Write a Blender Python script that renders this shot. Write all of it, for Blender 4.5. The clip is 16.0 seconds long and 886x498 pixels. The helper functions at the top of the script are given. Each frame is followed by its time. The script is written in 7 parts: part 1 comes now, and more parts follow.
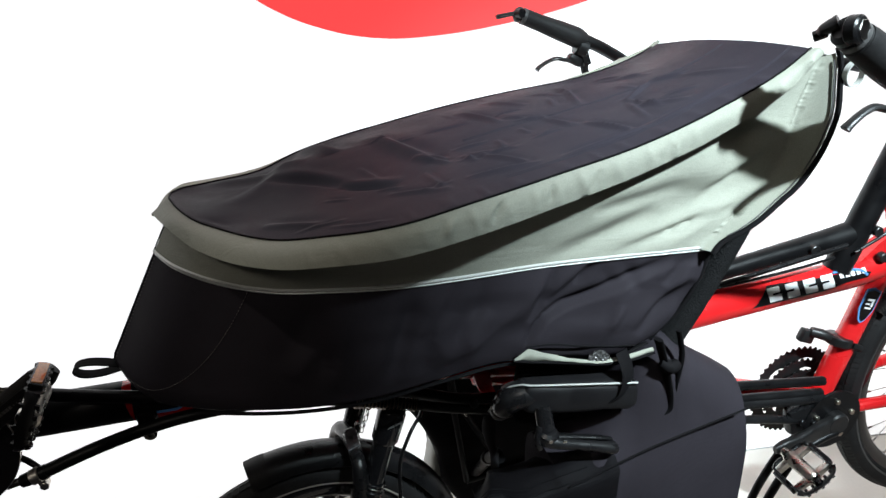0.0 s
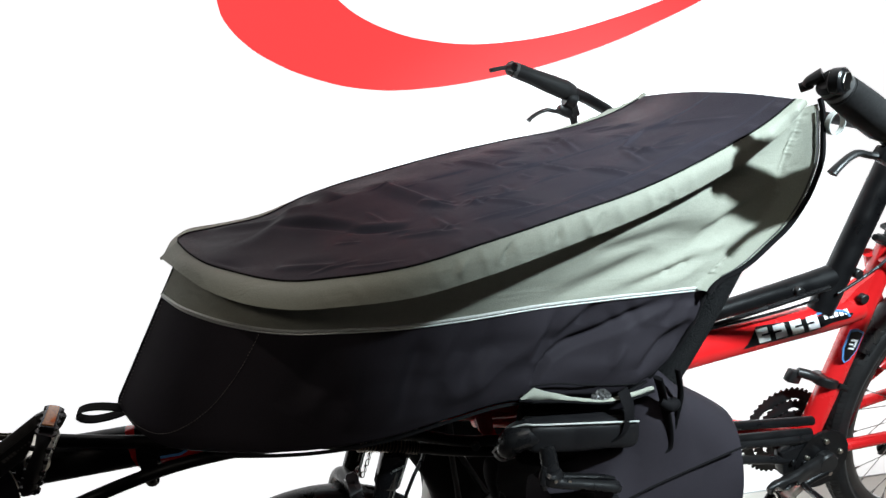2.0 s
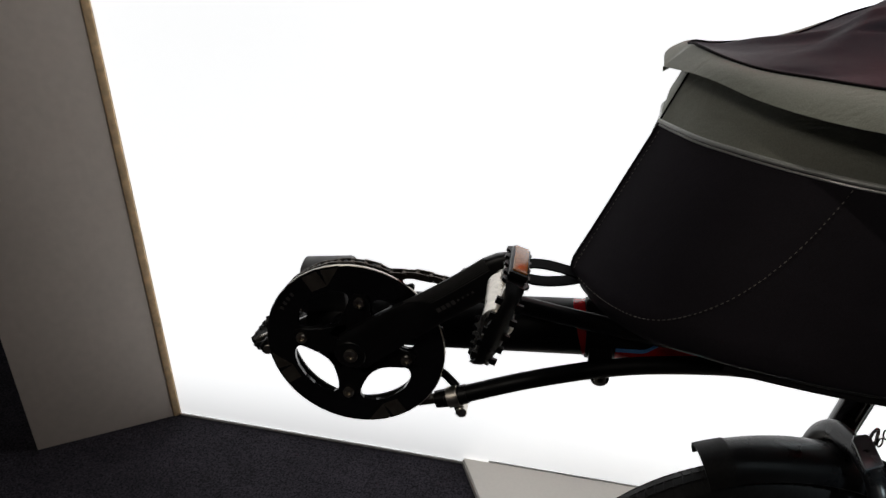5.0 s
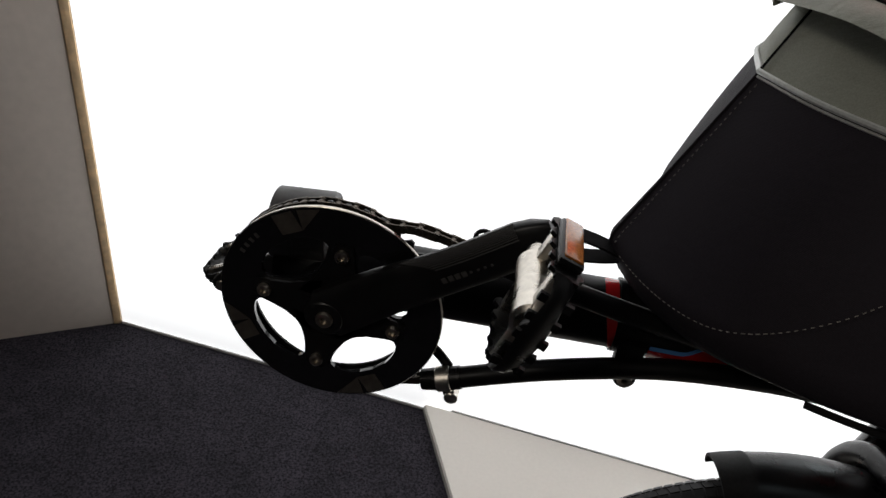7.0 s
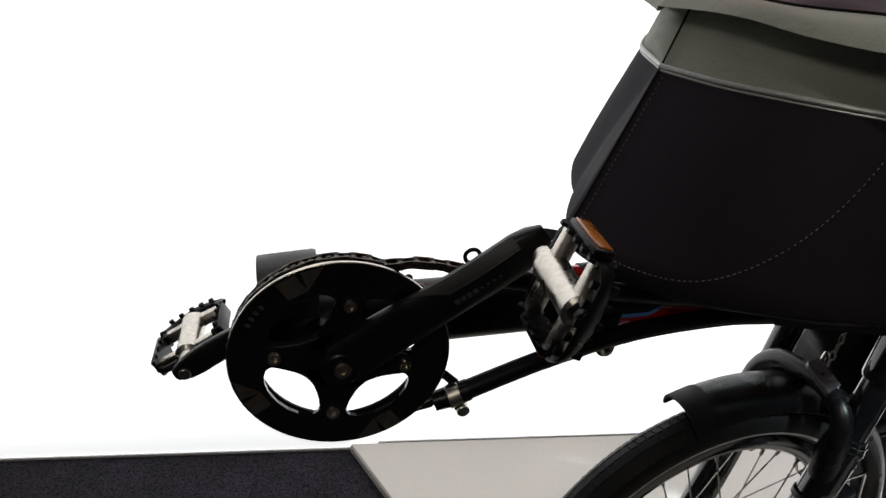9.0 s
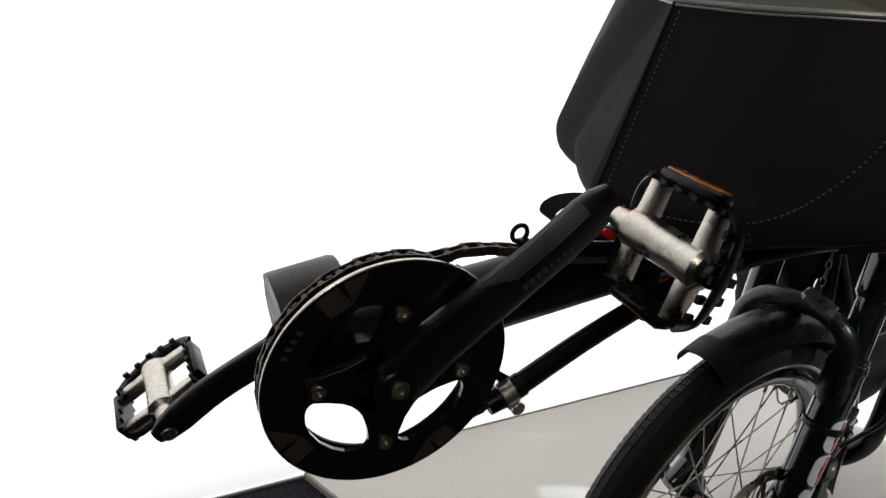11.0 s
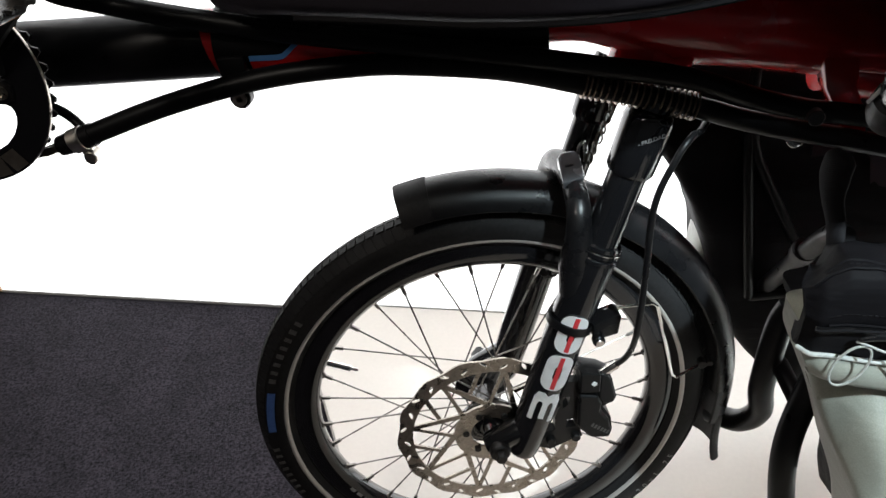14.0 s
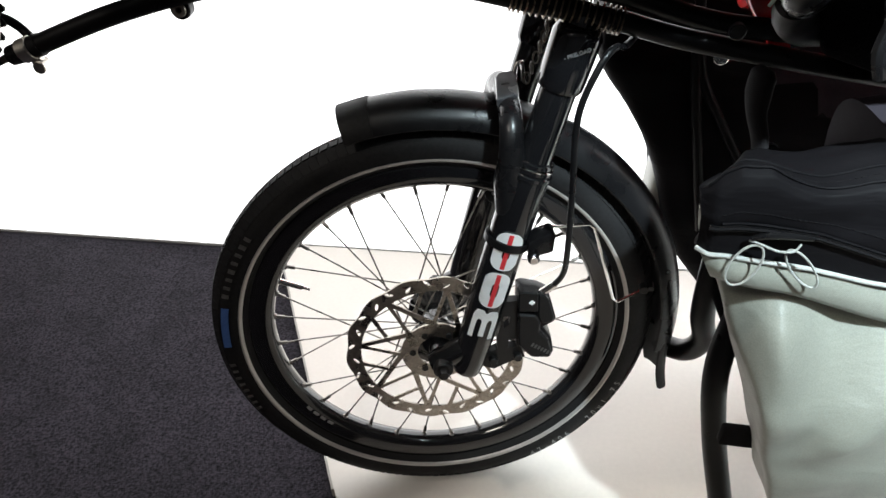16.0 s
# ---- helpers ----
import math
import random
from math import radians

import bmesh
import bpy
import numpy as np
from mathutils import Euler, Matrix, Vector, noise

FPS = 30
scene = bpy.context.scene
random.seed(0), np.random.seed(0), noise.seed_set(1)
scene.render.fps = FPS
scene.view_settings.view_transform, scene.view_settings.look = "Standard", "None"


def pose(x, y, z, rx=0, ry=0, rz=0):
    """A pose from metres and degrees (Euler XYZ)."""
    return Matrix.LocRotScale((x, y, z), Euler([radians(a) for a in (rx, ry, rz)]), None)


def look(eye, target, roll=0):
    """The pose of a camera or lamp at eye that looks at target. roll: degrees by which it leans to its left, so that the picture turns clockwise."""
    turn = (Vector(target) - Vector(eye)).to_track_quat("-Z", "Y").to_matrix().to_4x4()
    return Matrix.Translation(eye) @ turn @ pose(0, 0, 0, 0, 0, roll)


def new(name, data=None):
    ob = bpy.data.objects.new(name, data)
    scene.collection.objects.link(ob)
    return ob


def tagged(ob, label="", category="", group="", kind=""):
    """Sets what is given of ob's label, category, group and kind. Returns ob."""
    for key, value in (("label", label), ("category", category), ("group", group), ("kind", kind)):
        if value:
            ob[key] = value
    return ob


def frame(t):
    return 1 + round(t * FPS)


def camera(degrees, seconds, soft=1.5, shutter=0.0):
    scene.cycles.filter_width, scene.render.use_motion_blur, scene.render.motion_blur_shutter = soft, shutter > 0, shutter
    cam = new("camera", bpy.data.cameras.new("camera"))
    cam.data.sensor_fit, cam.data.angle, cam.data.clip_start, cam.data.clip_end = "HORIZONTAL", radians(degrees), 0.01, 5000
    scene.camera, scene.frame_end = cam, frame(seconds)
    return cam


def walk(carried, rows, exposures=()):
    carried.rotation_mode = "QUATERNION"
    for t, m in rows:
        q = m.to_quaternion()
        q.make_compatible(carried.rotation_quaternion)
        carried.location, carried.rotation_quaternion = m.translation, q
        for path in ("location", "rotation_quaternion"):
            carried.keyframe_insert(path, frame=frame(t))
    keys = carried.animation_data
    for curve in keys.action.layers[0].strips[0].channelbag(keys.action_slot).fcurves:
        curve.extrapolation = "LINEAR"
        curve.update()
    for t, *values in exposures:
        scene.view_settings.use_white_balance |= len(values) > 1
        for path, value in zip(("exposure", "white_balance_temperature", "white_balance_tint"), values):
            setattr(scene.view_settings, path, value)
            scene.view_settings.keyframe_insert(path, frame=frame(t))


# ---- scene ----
cam = camera(63.6, 16.0)
# seconds, eye, yaw to the left, pitch up, roll
PATH = [
    (0.0, -0.0194, -0.8945, 1.2189, -15.53, -22.96, -0.53),
    (0.5, -0.0475, -0.8968, 1.2174, -18.11, -23.23, -0.08),
    (1.0, -0.0570, -0.9038, 1.2231, -20.22, -21.74, 0.28),
    (1.5, -0.0616, -0.9089, 1.2246, -20.06, -19.71, 0.40),
    (2.0, -0.0665, -0.9087, 1.2157, -17.81, -18.79, -0.00),
    (2.5, -0.0889, -0.8871, 1.2044, -12.94, -18.88, 1.94),
    (3.0, -0.1027, -0.8737, 1.1752, -4.35, -17.13, 0.97),
    (3.5, -0.1287, -0.8751, 1.1596, 2.70, -17.69, 0.63),
    (4.0, -0.1516, -0.8029, 1.1398, 6.32, -20.64, -0.12),
    (4.5, -0.1892, -0.6823, 1.0892, 8.48, -24.12, -1.78),
    (4.7, -0.2146, -0.6544, 1.0601, 8.76, -24.57, -1.73),
    (6.8, -0.3040, -0.4802, 0.9884, 5.50, -32.76, 6.70),
    (7.0, -0.3029, -0.4837, 0.9928, 5.32, -31.95, 7.27),
    (7.5, -0.2996, -0.4863, 0.9932, 4.99, -29.29, 7.06),
    (8.0, -0.3096, -0.4949, 0.9807, 3.40, -28.22, 5.83),
    (8.5, -0.3430, -0.5070, 0.9947, -4.19, -28.32, 3.35),
    (9.0, -0.4404, -0.5165, 1.0049, -11.72, -28.71, 1.77),
    (9.2, -0.4710, -0.4995, 0.9903, -14.41, -27.80, 0.85),
    (11.3, -0.5512, -0.4119, 0.9615, -25.09, -29.05, -1.02),
    (11.5, -0.5131, -0.4561, 0.9675, -24.64, -27.60, -1.71),
    (12.0, -0.3749, -0.5749, 0.9742, -21.49, -25.01, -3.06),
    (12.5, -0.2664, -0.6184, 0.9356, -19.40, -24.23, 0.35),
    (13.0, -0.0764, -0.5348, 0.8598, -11.37, -26.75, -1.02),
    (13.5, -0.0104, -0.5081, 0.8169, -1.67, -28.59, -2.43),
    (14.0, 0.0246, -0.5792, 0.8162, 6.11, -32.19, -4.77),
    (14.5, 0.0740, -0.6188, 0.8211, 8.73, -32.80, -5.60),
    (15.0, 0.0840, -0.6114, 0.8003, 9.50, -32.13, -5.47),
    (15.5, 0.0884, -0.6075, 0.7808, 9.81, -33.32, -5.44),
    (16.0, 0.0980, -0.6170, 0.7802, 7.99, -34.45, -4.71),
]


def aimed(x, y, z, yaw, pitch, roll):
    a, b = radians(yaw), radians(pitch)
    ahead = Vector((-math.sin(a) * math.cos(b), math.cos(a) * math.cos(b), math.sin(b)))
    return look((x, y, z), Vector((x, y, z)) + ahead, roll)


walk(cam, [(row[0], aimed(*row[1:])) for row in PATH],
     exposures=[(0.0, 0.05), (1.5, 0.05), (2.3, -0.1), (3.0, -0.32), (3.5, -0.36), (4.2, -0.32), (4.7, -0.18), (6.8, 0.25), (9.0, 0.25), (11.3, 0.25), (12.5, 0.35), (13.2, 0.55), (13.7, 0.9), (14.2, 1.2), (16.0, 1.25)])

# ---- light ----
world = bpy.data.worlds.new("hall_air")
scene.world = world
world.use_nodes = True
world.node_tree.nodes["Background"].inputs[0].default_value = (1.0, 0.89, 0.77, 1)
world.node_tree.nodes["Background"].inputs[1].default_value = 0.058


def spot(name, eye, target, watts, cone, size, colour, blend=0.6):
    lamp = bpy.data.lights.new(name, "SPOT")
    lamp.energy, lamp.spot_size, lamp.spot_blend, lamp.shadow_soft_size, lamp.color = watts, radians(cone), blend, size, colour
    ob = new(name, lamp)
    ob.matrix_world = look(eye, target)
    return ob


spot("spot_lamp", (0.95, -1.75, 2.70), (0.72, -0.20, 1.015), 850, 29.5, 0.05, (0.78, 0.94, 1.0), 1.0)
spot("spot_lamp", (-1.6, -2.6, 3.3), (-0.2, 0.1, 0.5), 56, 60, 0.40, (1.0, 0.92, 0.82), 0.8)
spot("spot_lamp", (-0.77, -0.72, 3.4), (0.30, -0.24, 0.2), 40, 15, 0.02, (1.0, 0.93, 0.82), 0.5)

# ---- materials ----


def material(name, colour, rough=0.5, metal=0.0, grain=0.0, grain_size=400.0, blotch=0.0, blotch_size=12.0, bump=0.0, bump_size=600.0, coat=0.0, island=0.0, spec=0.5):
    m = bpy.data.materials.new(name)
    m.use_nodes = True
    nt = m.node_tree
    b = nt.nodes["Principled BSDF"]
    b.inputs["Roughness"].default_value, b.inputs["Metallic"].default_value = rough, metal
    b.inputs["Coat Weight"].default_value = coat
    b.inputs["Specular IOR Level"].default_value = spec
    co = nt.nodes.new("ShaderNodeTexCoord")
    colour_out = None
    base = nt.nodes.new("ShaderNodeRGB")
    base.outputs[0].default_value = (*colour, 1)
    colour_out = base.outputs[0]
    for amount, size, detail in ((grain, grain_size, 2.0), (blotch, blotch_size, 5.0)):
        if amount:
            n = nt.nodes.new("ShaderNodeTexNoise")
            n.inputs["Scale"].default_value, n.inputs["Detail"].default_value = size, detail
            nt.links.new(co.outputs["Object"], n.inputs["Vector"])
            r = nt.nodes.new("ShaderNodeMapRange")
            r.inputs[1].default_value, r.inputs[2].default_value = 0.3, 0.7
            r.inputs[3].default_value, r.inputs[4].default_value = 1 - amount, 1 + amount
            nt.links.new(n.outputs["Fac"], r.inputs[0])
            mix = nt.nodes.new("ShaderNodeVectorMath")
            mix.operation = "SCALE"
            nt.links.new(colour_out, mix.inputs[0])
            nt.links.new(r.outputs[0], mix.inputs["Scale"])
            colour_out = mix.outputs[0]
    if blotch:
        rr = nt.nodes.new("ShaderNodeMapRange")
        rr.inputs[1].default_value, rr.inputs[2].default_value = 0.3, 0.7
        rr.inputs[3].default_value, rr.inputs[4].default_value = max(0.02, rough - 0.12), min(1, rough + 0.12)
        nt.links.new(n.outputs["Fac"], rr.inputs[0])
        nt.links.new(rr.outputs[0], b.inputs["Roughness"])
    nt.links.new(colour_out, b.inputs["Base Color"])
    if bump:
        n2 = nt.nodes.new("ShaderNodeTexNoise")
        n2.inputs["Scale"].default_value, n2.inputs["Detail"].default_value = bump_size, 3.0
        nt.links.new(co.outputs["Object"], n2.inputs["Vector"])
        bp = nt.nodes.new("ShaderNodeBump")
        bp.inputs["Strength"].default_value, bp.inputs["Distance"].default_value = bump, 0.002
        nt.links.new(n2.outputs["Fac"], bp.inputs["Height"])
        nt.links.new(bp.outputs[0], b.inputs["Normal"])
    return m


def woven(name, colour, rough, weave=2600.0, wrinkle=0.5, sheen=0.15, blotch=0.12, spec=0.35):
    """Nylon cloth: a fine weave, faint soft creases and a dull sheen."""
    m = material(name, colour, rough, grain=0.10, grain_size=900, blotch=blotch, blotch_size=9)
    nt = m.node_tree
    b = nt.nodes["Principled BSDF"]
    b.inputs["Sheen Weight"].default_value, b.inputs["Sheen Roughness"].default_value = sheen, 0.4
    b.inputs["Specular IOR Level"].default_value = spec
    co = nt.nodes.new("ShaderNodeTexCoord")
    wave = nt.nodes.new("ShaderNodeTexWave")
    wave.inputs["Scale"].default_value, wave.inputs["Distortion"].default_value = weave / 6, 1.5
    wave.wave_type, wave.bands_direction = "BANDS", "DIAGONAL"
    crease = nt.nodes.new("ShaderNodeTexNoise")
    crease.inputs["Scale"].default_value, crease.inputs["Detail"].default_value, crease.inputs["Distortion"].default_value = 26, 4, 0.8
    stretch = nt.nodes.new("ShaderNodeMapping")
    stretch.inputs["Scale"].default_value = (0.45, 1.0, 1.3)
    nt.links.new(co.outputs["Object"], stretch.inputs[0])
    nt.links.new(co.outputs["Object"], wave.inputs[0])
    nt.links.new(stretch.outputs[0], crease.inputs["Vector"])
    b1, b2 = nt.nodes.new("ShaderNodeBump"), nt.nodes.new("ShaderNodeBump")
    b1.inputs["Strength"].default_value, b1.inputs["Distance"].default_value = wrinkle, 0.006
    b2.inputs["Strength"].default_value, b2.inputs["Distance"].default_value = 0.12, 0.0006
    nt.links.new(crease.outputs["Fac"], b1.inputs["Height"])
    nt.links.new(wave.outputs["Fac"], b2.inputs["Height"])
    nt.links.new(b1.outputs[0], b2.inputs["Normal"])
    nt.links.new(b2.outputs[0], b.inputs["Normal"])
    return m


def glowing(name, colour, strength, top=1.0):
    """A backlit print: it gives off light, a little unevenly."""
    m = material(name, colour, 0.35)
    nt = m.node_tree
    b = nt.nodes["Principled BSDF"]
    b.inputs["Base Color"].default_value = (colour[0] * 0.42, colour[1] * 0.42, colour[2] * 0.42, 1)
    co = nt.nodes.new("ShaderNodeTexCoord")
    n = nt.nodes.new("ShaderNodeTexNoise")
    n.inputs["Scale"].default_value, n.inputs["Detail"].default_value = 0.9, 1.0
    r = nt.nodes.new("ShaderNodeMapRange")
    r.inputs[1].default_value, r.inputs[2].default_value = 0.3, 0.7
    r.inputs[3].default_value, r.inputs[4].default_value = strength * 0.96, strength * 1.04
    nt.links.new(co.outputs["Object"], n.inputs["Vector"])
    nt.links.new(n.outputs["Fac"], r.inputs[0])
    # light box falloff put into the emission: weaker towards its lower frame
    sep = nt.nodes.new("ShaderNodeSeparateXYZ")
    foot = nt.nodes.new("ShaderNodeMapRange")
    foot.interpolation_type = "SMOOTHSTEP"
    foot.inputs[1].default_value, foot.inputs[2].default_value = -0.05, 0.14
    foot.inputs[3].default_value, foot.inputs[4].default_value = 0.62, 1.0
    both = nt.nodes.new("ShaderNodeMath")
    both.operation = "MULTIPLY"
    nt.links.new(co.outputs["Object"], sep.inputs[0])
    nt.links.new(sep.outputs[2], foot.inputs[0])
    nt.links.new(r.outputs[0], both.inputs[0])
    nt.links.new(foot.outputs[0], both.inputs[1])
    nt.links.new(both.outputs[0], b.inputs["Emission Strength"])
    b.inputs["Emission Color"].default_value = (*colour, 1)
    return m


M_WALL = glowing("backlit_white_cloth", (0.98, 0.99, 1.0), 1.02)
M_SWOOSH = glowing("backlit_red_print", (1.0, 0.068, 0.070), 0.98)
M_GREY = material("greige_panel_paint", (0.68, 0.60, 0.54), 0.75, grain=0.03, grain_size=60, blotch=0.04, blotch_size=3, bump=0.05, bump_size=300)
M_OAK = material("pale_wood_edge", (0.82, 0.60, 0.36), 0.45, grain=0.15, grain_size=70, blotch=0.1, blotch_size=20)
M_FRAMEWHITE = material("white_aluminium", (0.78, 0.78, 0.78), 0.4, blotch=0.04)
M_CARPET = material("charcoal_carpet", (0.031, 0.028, 0.035), 0.95, grain=0.7, grain_size=260, blotch=0.25, blotch_size=14, bump=1.0, bump_size=500, spec=0.1)
M_PLINTH = material("white_board", (0.72, 0.675, 0.62), 0.42, grain=0.02, grain_size=150, blotch=0.03, blotch_size=5)
M_PLINTHEDGE = material("board_edge", (0.42, 0.40, 0.37), 0.6, blotch=0.06, blotch_size=30)
M_HALL = material("hall_paint", (0.30, 0.30, 0.31), 0.9, blotch=0.08, blotch_size=1.5)
M_NYLON = woven("black_nylon", (0.0248, 0.0216, 0.0265), 0.62, wrinkle=0.12, sheen=0.0, spec=0.045)
M_BAGNYLON = woven("black_bag_nylon", (0.0064, 0.0059, 0.0069), 0.62, wrinkle=0.45, sheen=0.0, spec=0.055)
# same cloth as the skirt; light from above is put into this colour
M_TOPNYLON = woven("aubergine_nylon_toplit", (0.0292, 0.0258, 0.0345), 0.58, wrinkle=0.05, sheen=0.0, spec=0.05, blotch=0.03)
M_SAGE = woven("sage_nylon", (0.285, 0.290, 0.246), 0.62, wrinkle=0.35, sheen=0.04, blotch=0.06, spec=0.15)
M_BAGSAGE = woven("grey_sage_tarpaulin", (0.262, 0.268, 0.232), 0.36, wrinkle=0.28, sheen=0.1, blotch=0.05)
M_PIPING = material("reflective_piping", (0.55, 0.56, 0.54), 0.35, metal=0.2, grain=0.1)
M_THREAD = material("pale_thread", (0.17, 0.155, 0.14), 0.8)
M_WEB = woven("black_webbing", (0.0075, 0.007, 0.0078), 0.75, weave=1800, wrinkle=0.1, sheen=0.0, spec=0.05)
M_MESH = material("black_spacer_mesh", (0.008, 0.008, 0.0085), 0.9, spec=0.1, grain=0.5, grain_size=500, bump=1.0, bump_size=400)
M_PAD = material("black_leatherette", (0.0080, 0.0075, 0.0085), 0.5, grain=0.15, blotch=0.12, blotch_size=30, bump=0.2, bump_size=700, spec=0.3)
M_BLACK = material("black_powder_coat", (0.0042, 0.0040, 0.0045), 0.38, spec=0.2, blotch=0.15, blotch_size=30, bump=0.05, bump_size=1200)
M_GLOSS = material("gloss_black_paint", (0.008, 0.008, 0.009), 0.12, blotch=0.1, blotch_size=20, coat=0.6)
M_SATIN = material("satin_black_alloy", (0.013, 0.0125, 0.013), 0.38, metal=0.3, blotch=0.15, blotch_size=40)
M_RED = material("red_gloss_paint", (0.62, 0.014, 0.016), 0.22, coat=0.5, blotch=0.05, blotch_size=15)
M_BLUE = material("blue_vinyl", (0.10, 0.28, 0.62), 0.35, blotch=0.05)
M_TYREBLUE = material("dull_blue_print", (0.055, 0.12, 0.33), 0.5, grain=0.15, grain_size=400)
M_WHITE = material("white_vinyl", (0.88, 0.88, 0.88), 0.35, blotch=0.05, blotch_size=60)
M_REDVINYL = material("red_vinyl", (0.70, 0.04, 0.05), 0.35, blotch=0.05)
M_RUBBER = material("tyre_rubber", (0.012, 0.0115, 0.012), 0.6, grain=0.2, grain_size=300, blotch=0.2, blotch_size=25, bump=0.10, bump_size=900, spec=0.22)
M_PLASTIC = material("black_plastic", (0.0060, 0.0058, 0.0064), 0.32, grain=0.1, blotch=0.12, blotch_size=30, bump=0.12, bump_size=900, spec=0.28)
# gloss black tab; the grey base holds part of its bright reflection
M_TABGLOSS = material("black_gloss_with_reflection", (0.07, 0.07, 0.075), 0.22, blotch=0.1, blotch_size=60, coat=1.0, spec=0.8)
M_GLOSSPLASTIC = material("satin_black_plastic", (0.0085, 0.0082, 0.0090), 0.30, grain=0.1, blotch=0.12, blotch_size=60, bump=0.08, bump_size=700)
M_GREYPLASTIC = material("dark_grey_plastic", (0.055, 0.053, 0.053), 0.45, grain=0.1, blotch=0.1, blotch_size=40)
M_STEEL = material("brushed_steel", (0.52, 0.47, 0.40), 0.34, metal=1.0, grain=0.12, grain_size=300, blotch=0.12, blotch_size=60)
M_ROTOR = material("worn_disc_steel", (0.44, 0.40, 0.35), 0.3, metal=1.0, grain=0.15, grain_size=300, blotch=0.2, blotch_size=60)
M_ALU = material("cast_aluminium", (0.62, 0.58, 0.52), 0.32, metal=1.0, grain=0.1, grain_size=250, blotch=0.2, blotch_size=60, bump=0.1, bump_size=900)
M_BRIGHT = material("polished_steel", (0.75, 0.73, 0.70), 0.16, metal=1.0, blotch=0.1, blotch_size=60)
M_CHAIN = material("oiled_chain", (0.10, 0.085, 0.07), 0.38, metal=0.9, grain=0.3, grain_size=500, blotch=0.2, blotch_size=80)
M_SPOKE = material("stainless_spoke", (0.30, 0.28, 0.26), 0.3, metal=1.0, blotch=0.1, blotch_size=60)
M_SPRING = material("bronze_spring_wire", (0.26, 0.20, 0.15), 0.36, metal=1.0, blotch=0.2, blotch_size=60)
M_AMBER = material("amber_reflector", (0.46, 0.15, 0.025), 0.2, grain=0.35, grain_size=700, coat=0.4)
M_REFLEX = material("reflex_stripe", (0.58, 0.56, 0.54), 0.40, metal=0.6, grain=0.05)
M_PRINT = material("grey_print", (0.30, 0.30, 0.30), 0.5)
M_TYREPRINT = material("worn_tyre_print", (0.075, 0.072, 0.07), 0.6, grain=0.3, grain_size=300)
M_FAINT = material("faint_grey_print", (0.075, 0.072, 0.07), 0.5)
M_BRONZE = material("guard_facet_print", (0.13, 0.115, 0.10), 0.3, metal=0.5, grain=0.2, grain_size=120)
M_YELLOW = material("yellow_plastic", (0.75, 0.62, 0.05), 0.4)
M_CORD = material("grey_cord", (0.40, 0.41, 0.39), 0.7, grain=0.2, grain_size=900)

# ---- mesh helpers ----


def mesh_of(bm, name, mat, smooth=True, angle=40):
    bmesh.ops.recalc_face_normals(bm, faces=bm.faces)
    me = bpy.data.meshes.new(name)
    bm.to_mesh(me)
    bm.free()
    me.materials.append(mat)
    if smooth:
        me.shade_smooth()
        me.set_sharp_from_angle(angle=radians(angle))
    return me


def part(name, bm, mat, parent=None, label="", smooth=True, angle=40):
    me = bm if isinstance(bm, bpy.types.Mesh) else mesh_of(bm, name, mat, smooth, angle)
    ob = new(name, me)
    ob.parent = parent
    return tagged(ob, label)


def thing(name, label, category, group="", at=(0, 0, 0)):
    ob = new(name)
    ob.empty_display_size = 0.05
    ob.location = at
    return tagged(ob, label, category, group)


def grid(bm, rows, close_u=False, close_v=False):
    vs = [[bm.verts.new(p) for p in row] for row in rows]
    nu, nv = len(vs), len(vs[0])
    for i in range(nu if close_u else nu - 1):
        for j in range(nv if close_v else nv - 1):
            a, b, c, d = vs[i][j], vs[i][(j + 1) % nv], vs[(i + 1) % nu][(j + 1) % nv], vs[(i + 1) % nu][j]
            bm.faces.new((a, b, c, d))
    return vs


def spline(points, n):
    """Points along a smooth curve through the given ones."""
    p = [Vector(q) for q in points]
    out = []
    for i in range(len(p) - 1):
        a, b, c, d = p[max(i - 1, 0)], p[i], p[i + 1], p[min(i + 2, len(p) - 1)]
        for k in range(n):
            t = k / n
            out.append(0.5 * ((2 * b) + (c - a) * t + (2 * a - 5 * b + 4 * c - d) * t * t + (3 * b - a - 3 * c + d) * t ** 3))
    out.append(p[-1])
    return out


def tube(bm, points, radius, seg=12, n=6, caps=True, smooth=True, flat=1.0):
    path = spline(points, n) if smooth and len(points) > 2 else [Vector(q) for q in points]
    radii = radius if isinstance(radius, (list, tuple)) else None
    tang = [(path[min(i + 1, len(path) - 1)] - path[max(i - 1, 0)]).normalized() for i in range(len(path))]
    ref = Vector((0, 0, 1)) if abs(tang[0].z) < 0.9 else Vector((1, 0, 0))
    u = tang[0].cross(ref).normalized()
    rows = []
    for i, (p, t) in enumerate(zip(path, tang)):
        u = (u - t * u.dot(t)).normalized()
        v = t.cross(u)
        if radii:
            f = i / (len(path) - 1) * (len(radii) - 1)
            k = min(int(f), len(radii) - 2)
            r = radii[k] + (radii[k + 1] - radii[k]) * (f - k)
        else:
            r = radius
        rows.append([p + u * (r * math.cos(2 * math.pi * s / seg)) + v * (r * flat * math.sin(2 * math.pi * s / seg)) for s in range(seg)])
    vs = grid(bm, rows, close_v=True)
    if caps:
        bm.faces.new(vs[0])
        bm.faces.new(vs[-1])
    return bm


def lathe(bm, profile, seg=48, m=None, closed=False):
    """Turns (radius, along) pairs round the y axis."""
    rows = []
    for s in range(seg):
        a = 2 * math.pi * s / seg
        rows.append([(m or Matrix()) @ Vector((r * math.cos(a), y, r * math.sin(a))) for r, y in profile])
    grid(bm, rows, close_u=True, close_v=closed)
    return bm


